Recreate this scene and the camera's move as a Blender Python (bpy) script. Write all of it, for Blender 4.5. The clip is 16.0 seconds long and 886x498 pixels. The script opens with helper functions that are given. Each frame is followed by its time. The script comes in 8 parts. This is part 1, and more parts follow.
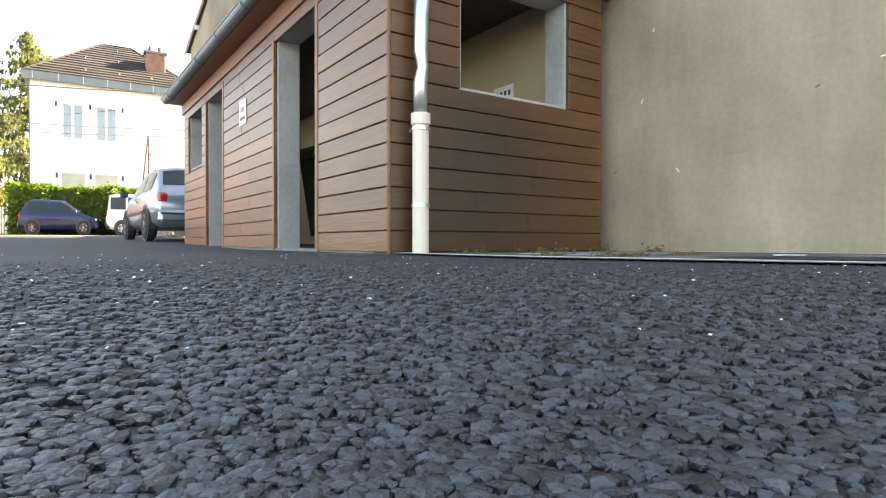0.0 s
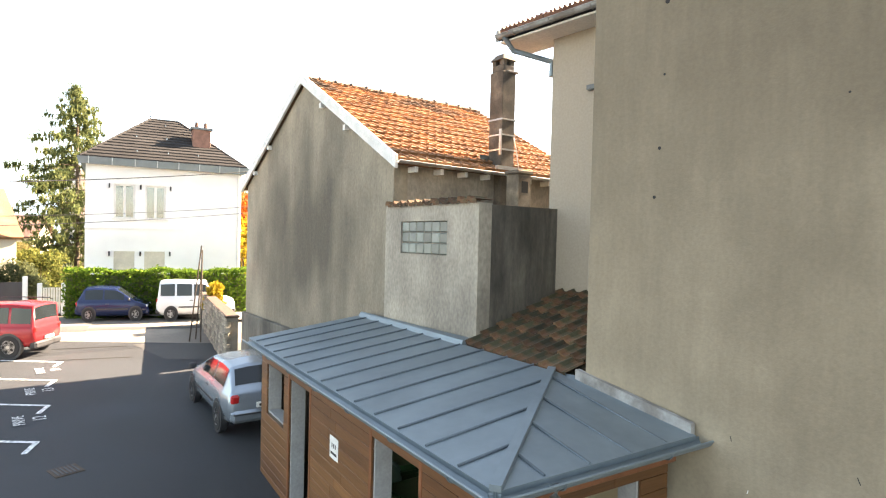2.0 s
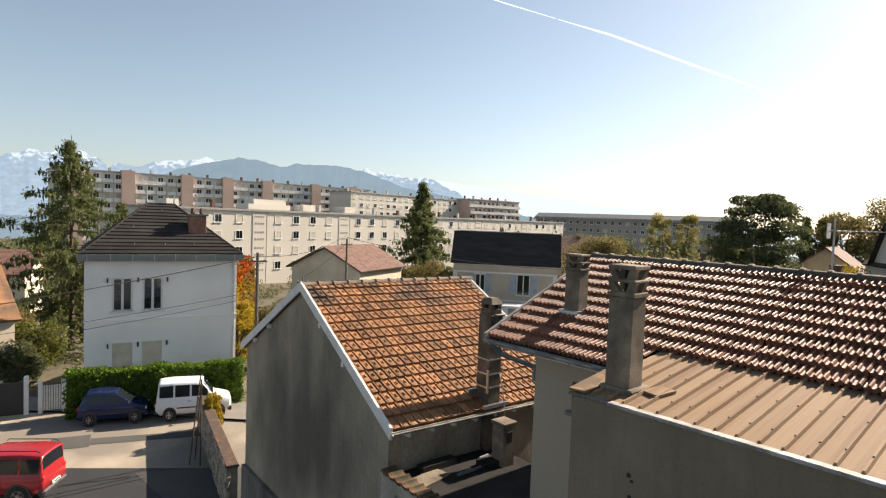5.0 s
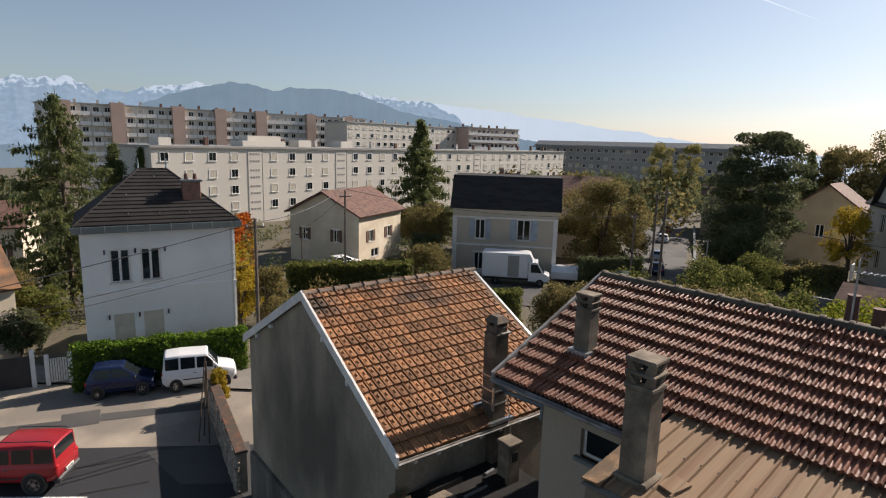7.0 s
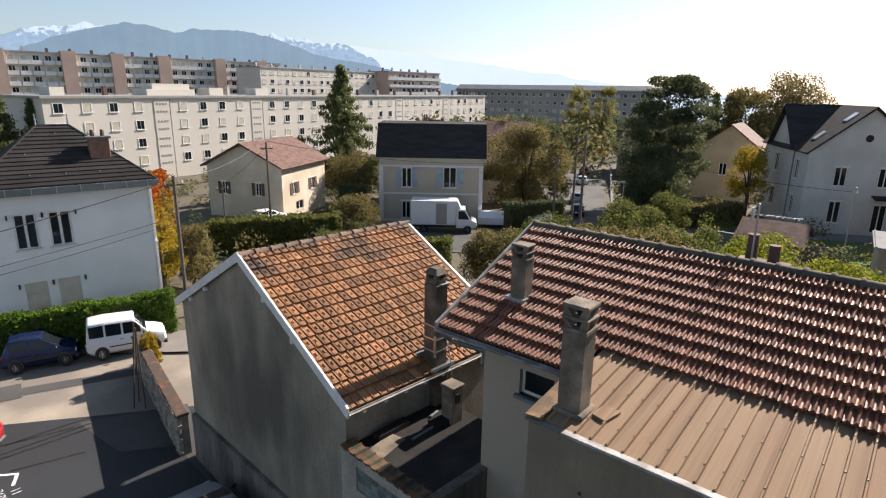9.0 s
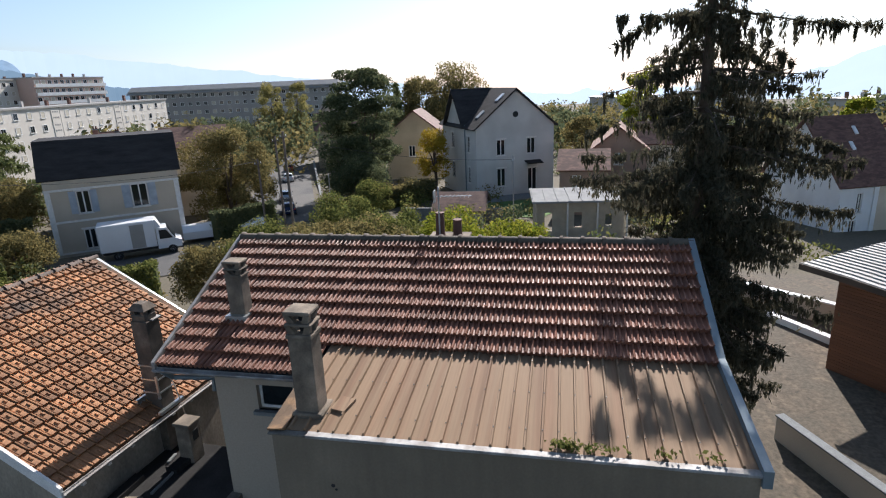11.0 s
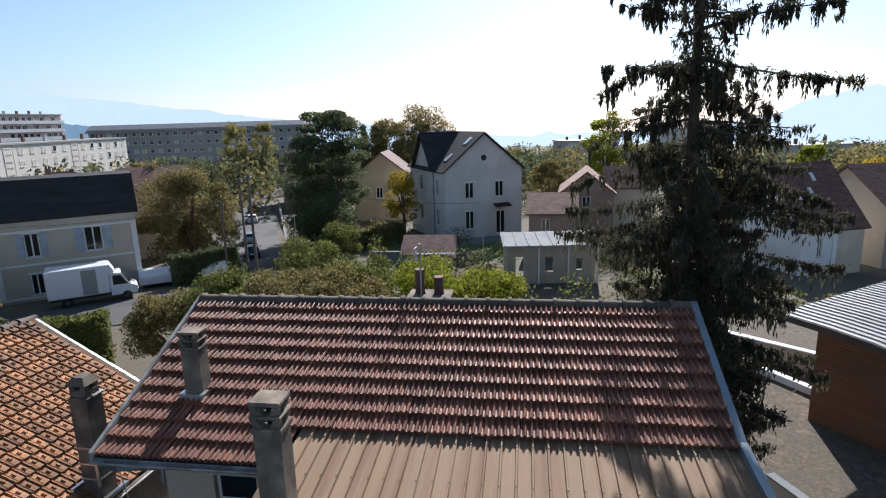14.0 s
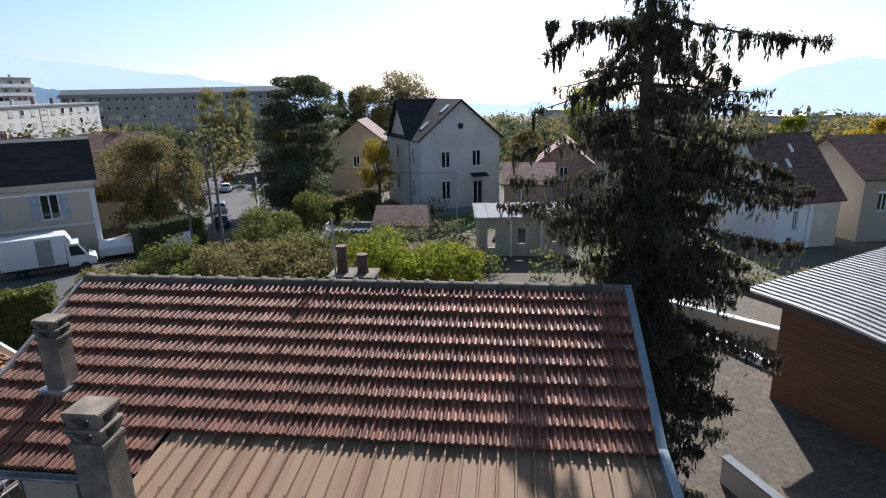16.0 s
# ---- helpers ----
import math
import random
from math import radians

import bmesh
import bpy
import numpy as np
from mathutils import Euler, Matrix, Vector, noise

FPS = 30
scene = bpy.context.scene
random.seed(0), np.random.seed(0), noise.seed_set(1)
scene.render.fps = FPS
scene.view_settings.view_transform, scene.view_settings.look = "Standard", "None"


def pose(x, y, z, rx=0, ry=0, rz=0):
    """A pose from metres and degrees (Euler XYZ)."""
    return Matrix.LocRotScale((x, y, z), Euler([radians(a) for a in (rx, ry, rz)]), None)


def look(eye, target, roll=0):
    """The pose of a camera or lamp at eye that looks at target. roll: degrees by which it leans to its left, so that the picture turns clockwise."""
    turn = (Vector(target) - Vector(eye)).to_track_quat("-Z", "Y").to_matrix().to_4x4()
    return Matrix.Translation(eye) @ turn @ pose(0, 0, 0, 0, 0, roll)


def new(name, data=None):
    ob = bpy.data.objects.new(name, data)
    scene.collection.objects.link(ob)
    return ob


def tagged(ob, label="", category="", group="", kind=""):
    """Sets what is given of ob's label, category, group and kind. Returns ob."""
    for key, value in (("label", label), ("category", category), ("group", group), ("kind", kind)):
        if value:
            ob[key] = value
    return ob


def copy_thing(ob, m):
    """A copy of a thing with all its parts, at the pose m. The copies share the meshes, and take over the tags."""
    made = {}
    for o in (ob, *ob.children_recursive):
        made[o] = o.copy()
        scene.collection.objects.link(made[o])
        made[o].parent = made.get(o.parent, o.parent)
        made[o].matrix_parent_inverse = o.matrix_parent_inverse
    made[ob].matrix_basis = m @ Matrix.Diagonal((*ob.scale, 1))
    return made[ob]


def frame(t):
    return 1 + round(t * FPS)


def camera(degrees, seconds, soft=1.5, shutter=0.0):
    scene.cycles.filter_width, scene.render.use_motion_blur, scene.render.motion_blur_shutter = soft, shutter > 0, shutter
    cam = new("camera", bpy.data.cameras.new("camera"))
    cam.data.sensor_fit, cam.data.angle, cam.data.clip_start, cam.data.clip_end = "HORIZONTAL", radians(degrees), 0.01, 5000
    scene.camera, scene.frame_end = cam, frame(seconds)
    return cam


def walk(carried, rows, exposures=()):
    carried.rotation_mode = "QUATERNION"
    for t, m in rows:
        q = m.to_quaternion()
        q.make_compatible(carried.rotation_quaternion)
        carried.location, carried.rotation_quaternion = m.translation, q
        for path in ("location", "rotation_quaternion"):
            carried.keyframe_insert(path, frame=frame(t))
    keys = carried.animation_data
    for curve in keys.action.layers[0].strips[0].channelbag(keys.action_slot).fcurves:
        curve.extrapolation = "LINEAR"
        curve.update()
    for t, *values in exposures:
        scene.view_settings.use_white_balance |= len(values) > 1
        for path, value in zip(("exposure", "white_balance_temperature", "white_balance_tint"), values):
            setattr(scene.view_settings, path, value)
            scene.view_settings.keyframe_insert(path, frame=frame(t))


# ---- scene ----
cam = camera(75.0, 16.0, 1.15)
PATH = [
    (0, (-1.804, -3.254, 0.065), (89.49, -0.07, -34.44)),
    (0.5, (-2.051, -3.237, 0.411), (89.27, -0.21, -31.69)),
    (1, (-2.196, -3.192, 1.309), (88.77, 0.05, -30.97)),
    (1.5, (-2.338, -3.215, 2.668), (88.76, -0.53, -31.42)),
    (2, (-2.750, -3.433, 4.166), (88.93, -1.38, -32.46)),
    (2.5, (-2.899, -3.455, 5.781), (87.97, -0.92, -32.67)),
    (3, (-3.051, -3.601, 7.047), (87.59, -0.99, -32.85)),
    (3.5, (-3.041, -3.712, 7.906), (87.48, -1.05, -32.72)),
    (4, (-3.158, -3.876, 8.629), (87.57, -1.46, -32.86)),
    (4.2, (-3.209, -3.909, 8.900), (87.54, -1.63, -33.19)),
    (6.3, (-3.301, -3.874, 10.905), (86.54, -2.51, -33.28)),
    (6.5, (-3.165, -3.786, 11.189), (86.85, -2.22, -33.38)),
    (7, (-3.044, -3.237, 11.621), (79.69, -1.52, -33.60)),
    (7.5, (-3.066, -3.130, 11.711), (74.15, -0.81, -33.75)),
    (8, (-3.181, -3.379, 11.676), (74.22, -0.70, -33.89)),
    (8.5, (-3.521, -3.371, 11.851), (74.44, -0.28, -38.85)),
    (9, (-3.430, -3.297, 11.856), (74.59, -0.82, -41.29)),
    (9.5, (-3.542, -3.447, 11.976), (74.36, 0.93, -54.02)),
    (10, (-3.623, -3.539, 12.127), (74.37, 1.25, -62.71)),
    (10.2, (-3.615, -3.655, 12.023), (74.29, 1.74, -64.83)),
    (12.3, (-3.476, -3.398, 12.277), (73.09, 1.61, -73.08)),
    (12.5, (-3.464, -3.369, 12.248), (72.95, 1.76, -73.17)),
    (13, (-3.326, -3.284, 12.284), (71.34, 1.64, -73.37)),
    (13.5, (-3.053, -3.119, 12.290), (74.96, 1.56, -73.56)),
    (14, (-2.685, -2.954, 12.275), (77.48, 1.67, -73.68)),
    (14.5, (-2.301, -3.003, 12.260), (77.52, 1.62, -73.88)),
    (15, (-1.929, -3.243, 12.216), (77.49, 1.53, -74.12)),
    (15.5, (-1.507, -3.570, 12.186), (74.40, 1.23, -74.38)),
    (16, (-1.258, -3.847, 12.097), (74.46, 1.14, -74.90)),
]
EXPOSURES = [(0, 3.8, 8150, 17), (1, 3.58, 8200, 17), (2, 3.4, 8000, 16), (3, 2.72, 7700, 14), (4, 1.74, 7300, 13), (6.3, 0.8, 6700, 16), (7.2, 0.55, 6450, 16), (8.4, 0.88, 6500, 17), (9, 1.06, 6350, 16), (10, 0.9, 6050, 16), (12.3, 1.04, 5600, 12), (13.2, 1.02, 5600, 12), (14, 0.88, 5550, 14), (15, 0.86, 5500, 15), (15.6, 0.9, 5500, 14), (16, 0.92, 5500, 14)]
walk(cam, [(t, pose(*e, *a)) for t, e, a in PATH], EXPOSURES)

# ---------- light ----------
SUN_AZ, SUN_EL = radians(87), radians(33.5)
world = bpy.data.worlds.new("sky")
scene.world = world
world.use_nodes = True
wn = world.node_tree.nodes
sky = wn.new("ShaderNodeTexSky")
sky.sky_type, sky.sun_disc = "NISHITA", False
sky.sun_elevation, sky.sun_rotation = SUN_EL, SUN_AZ
sky.altitude, sky.air_density, sky.dust_density, sky.ozone_density = 250, 1.0, 0.8, 3.0
haze = wn.new("ShaderNodeHueSaturation")
haze.inputs["Hue"].default_value, haze.inputs["Saturation"].default_value = 0.487, 0.77
world.node_tree.links.new(sky.outputs[0], haze.inputs["Color"])
world.node_tree.links.new(haze.outputs[0], wn["Background"].inputs[0])
wn["Background"].inputs[1].default_value = 0.064
sun_data = bpy.data.lights.new("sun", "SUN")
sun_data.energy, sun_data.angle, sun_data.color = 5.0, radians(0.6), (1.0, 0.9, 0.76)
sun = new("sun", sun_data)
sun_from = Vector((math.sin(SUN_AZ) * math.cos(SUN_EL), math.cos(SUN_AZ) * math.cos(SUN_EL), math.sin(SUN_EL)))
sun.matrix_world = look(sun_from * 60, (0, 0, 0))


# ---------- materials ----------
def mat(name, col, rough=0.8, metal=0.0, var=0.18, scale=1.5, bump=0.25, bscale=60.0, piece=0.0, island=0.0, col2=None, mix2=0.0,
        scale2=0.6, stretch=(1, 1, 1), fine=0.12, spec=0.5, edge2=0.12, streak=0.0, blob=None):
    m = bpy.data.materials.new(name)
    m.use_nodes = True
    nt = m.node_tree
    n, ln = nt.nodes, nt.links.new
    p = n["Principled BSDF"]
    p.inputs["Roughness"].default_value, p.inputs["Metallic"].default_value = rough, metal
    p.inputs["Specular IOR Level"].default_value = spec
    tc, mp = n.new("ShaderNodeTexCoord"), n.new("ShaderNodeMapping")
    mp.inputs["Scale"].default_value = stretch
    ln(tc.outputs["Object"], mp.inputs[0])
    vec = mp.outputs[0]

    def noise_tex(s, detail=5.0):
        t = n.new("ShaderNodeTexNoise")
        t.inputs["Scale"].default_value, t.inputs["Detail"].default_value = s, detail
        ln(vec, t.inputs["Vector"])
        return t.outputs["Fac"]

    def mixed(a, b, fac):
        x = n.new("ShaderNodeMix")
        x.data_type = "RGBA"
        for sock, val in ((x.inputs[6], a), (x.inputs[7], b), (x.inputs[0], fac)):
            if hasattr(val, "links"):
                ln(val, sock)
            else:
                sock.default_value = (*val, 1) if isinstance(val, tuple) else val
        return x.outputs[2]

    def scaled(c, k):
        return tuple(min(1.0, v * k) for v in c)

    def ramp(fac, lo, hi):
        r = n.new("ShaderNodeMapRange")
        r.inputs[1].default_value, r.inputs[2].default_value = lo, hi
        ln(fac, r.inputs[0])
        return r.outputs[0]

    c = mixed(scaled(col, 1 - var), scaled(col, 1 + var), ramp(noise_tex(scale), 0.3, 0.7))
    if col2:
        c = mixed(c, col2, ramp(noise_tex(scale2, 6.0), 0.5 - mix2 * 0.5 + edge2 * 0.5, 0.5 - mix2 * 0.5 + edge2 * 1.5 + 0.05)) if mix2 else c
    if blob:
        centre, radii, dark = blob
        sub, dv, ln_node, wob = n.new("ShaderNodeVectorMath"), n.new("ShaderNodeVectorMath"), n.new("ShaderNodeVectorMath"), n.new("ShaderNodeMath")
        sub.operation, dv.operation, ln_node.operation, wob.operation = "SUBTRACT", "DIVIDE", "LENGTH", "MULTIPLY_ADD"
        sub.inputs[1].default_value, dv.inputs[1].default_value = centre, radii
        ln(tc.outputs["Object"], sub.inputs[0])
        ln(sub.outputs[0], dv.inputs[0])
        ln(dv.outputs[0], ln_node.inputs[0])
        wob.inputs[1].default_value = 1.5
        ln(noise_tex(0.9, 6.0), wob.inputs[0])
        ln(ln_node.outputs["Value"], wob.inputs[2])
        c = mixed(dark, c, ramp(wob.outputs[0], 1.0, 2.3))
    if streak:
        hs, m2, t2, mr = n.new("ShaderNodeHueSaturation"), n.new("ShaderNodeMapping"), n.new("ShaderNodeTexNoise"), n.new("ShaderNodeMapRange")
        m2.inputs["Scale"].default_value = (9, 9, 1.3)
        ln(tc.outputs["Object"], m2.inputs[0])
        ln(m2.outputs[0], t2.inputs["Vector"])
        t2.inputs["Scale"].default_value, t2.inputs["Detail"].default_value = 1.0, 5.0
        mr.inputs[1].default_value, mr.inputs[2].default_value = 0.3, 0.7
        mr.inputs[3].default_value, mr.inputs[4].default_value = 1 - streak, 1 + streak
        ln(t2.outputs["Fac"], mr.inputs[0])
        ln(mr.outputs[0], hs.inputs["Value"])
        ln(c, hs.inputs["Color"])
        c = hs.outputs[0]
    if fine:
        hs = n.new("ShaderNodeHueSaturation")
        ln(c, hs.inputs["Color"])
        mr = n.new("ShaderNodeMapRange")
        mr.inputs[3].default_value, mr.inputs[4].default_value = 1 - fine * 2, 1 + fine * 2
        ln(noise_tex(bscale * 0.5, 3.0), mr.inputs[0])
        ln(mr.outputs[0], hs.inputs["Value"])
        c = hs.outputs[0]
    for amount, node, out in ((piece, "ShaderNodeObjectInfo", "Random"), (island, "ShaderNodeNewGeometry", "Random Per Island")):
        if amount:
            hs = n.new("ShaderNodeHueSaturation")
            ln(c, hs.inputs["Color"])
            src = n.new(node)
            mr = n.new("ShaderNodeMapRange")
            mr.inputs[3].default_value, mr.inputs[4].default_value = 1 - amount, 1 + amount
            ln(src.outputs[out], mr.inputs[0])
            ln(mr.outputs[0], hs.inputs["Value"])
            c = hs.outputs[0]
    ln(c, p.inputs["Base Color"])
    if bump:
        b = n.new("ShaderNodeBump")
        b.inputs["Strength"].default_value, b.inputs["Distance"].default_value = bump, 0.01
        ln(noise_tex(bscale, 4.0), b.inputs["Height"])
        ln(b.outputs[0], p.inputs["Normal"])
    return m


def leaf_mat(name, col, col2, through_light=0.45):
    m = bpy.data.materials.new(name)
    m.use_nodes = True
    n, ln = m.node_tree.nodes, m.node_tree.links.new
    n.remove(n["Principled BSDF"])
    geo, x = n.new("ShaderNodeNewGeometry"), n.new("ShaderNodeMix")
    x.data_type = "RGBA"
    x.inputs[6].default_value, x.inputs[7].default_value = (*col, 1), (*col2, 1)
    ln(geo.outputs["Random Per Island"], x.inputs[0])
    d, t, s = n.new("ShaderNodeBsdfDiffuse"), n.new("ShaderNodeBsdfTranslucent"), n.new("ShaderNodeMixShader")
    s.inputs[0].default_value = through_light
    ln(x.outputs[2], d.inputs[0])
    ln(x.outputs[2], t.inputs[0])
    ln(d.outputs[0], s.inputs[1])
    ln(t.outputs[0], s.inputs[2])
    ln(s.outputs[0], n["Material Output"].inputs[0])
    return m


def glass_mat(name, tint=(0.55, 0.6, 0.6), gloss=0.18):
    m = bpy.data.materials.new(name)
    m.use_nodes = True
    n, ln = m.node_tree.nodes, m.node_tree.links.new
    n.remove(n["Principled BSDF"])
    a, b, s, f = n.new("ShaderNodeBsdfTransparent"), n.new("ShaderNodeBsdfGlossy"), n.new("ShaderNodeMixShader"), n.new("ShaderNodeFresnel")
    a.inputs[0].default_value = (*tint, 1)
    b.inputs["Roughness"].default_value = 0.03
    ad = n.new("ShaderNodeMath")
    ad.inputs[1].default_value = gloss
    ln(f.outputs[0], ad.inputs[0])
    ln(ad.outputs[0], s.inputs[0])
    ln(a.outputs[0], s.inputs[1])
    ln(b.outputs[0], s.inputs[2])
    ln(s.outputs[0], n["Material Output"].inputs[0])
    return m


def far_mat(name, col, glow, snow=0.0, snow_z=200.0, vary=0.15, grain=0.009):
    """A plain backdrop that glows by itself, the haze of distance painted into its colour."""
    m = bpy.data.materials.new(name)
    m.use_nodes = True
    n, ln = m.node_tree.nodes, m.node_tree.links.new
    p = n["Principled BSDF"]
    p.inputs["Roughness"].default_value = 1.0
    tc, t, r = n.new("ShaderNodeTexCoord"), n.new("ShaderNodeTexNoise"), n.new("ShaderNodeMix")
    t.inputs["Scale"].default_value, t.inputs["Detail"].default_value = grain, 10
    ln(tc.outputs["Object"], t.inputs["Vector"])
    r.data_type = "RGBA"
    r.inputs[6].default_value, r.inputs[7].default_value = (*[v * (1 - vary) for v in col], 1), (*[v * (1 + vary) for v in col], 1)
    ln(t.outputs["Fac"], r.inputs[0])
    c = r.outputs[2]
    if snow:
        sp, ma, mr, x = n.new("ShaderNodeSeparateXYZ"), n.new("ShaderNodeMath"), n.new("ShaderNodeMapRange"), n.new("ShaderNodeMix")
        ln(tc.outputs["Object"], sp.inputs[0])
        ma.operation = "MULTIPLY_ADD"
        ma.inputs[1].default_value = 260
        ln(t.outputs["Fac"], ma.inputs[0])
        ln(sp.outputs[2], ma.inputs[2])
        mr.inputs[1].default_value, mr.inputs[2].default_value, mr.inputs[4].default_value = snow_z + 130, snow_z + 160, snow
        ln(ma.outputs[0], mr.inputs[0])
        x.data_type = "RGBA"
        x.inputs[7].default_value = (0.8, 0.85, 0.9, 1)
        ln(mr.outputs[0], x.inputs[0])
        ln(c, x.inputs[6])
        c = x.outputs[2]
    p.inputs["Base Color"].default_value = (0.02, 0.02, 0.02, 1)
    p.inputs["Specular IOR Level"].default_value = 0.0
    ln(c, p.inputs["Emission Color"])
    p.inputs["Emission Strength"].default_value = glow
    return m


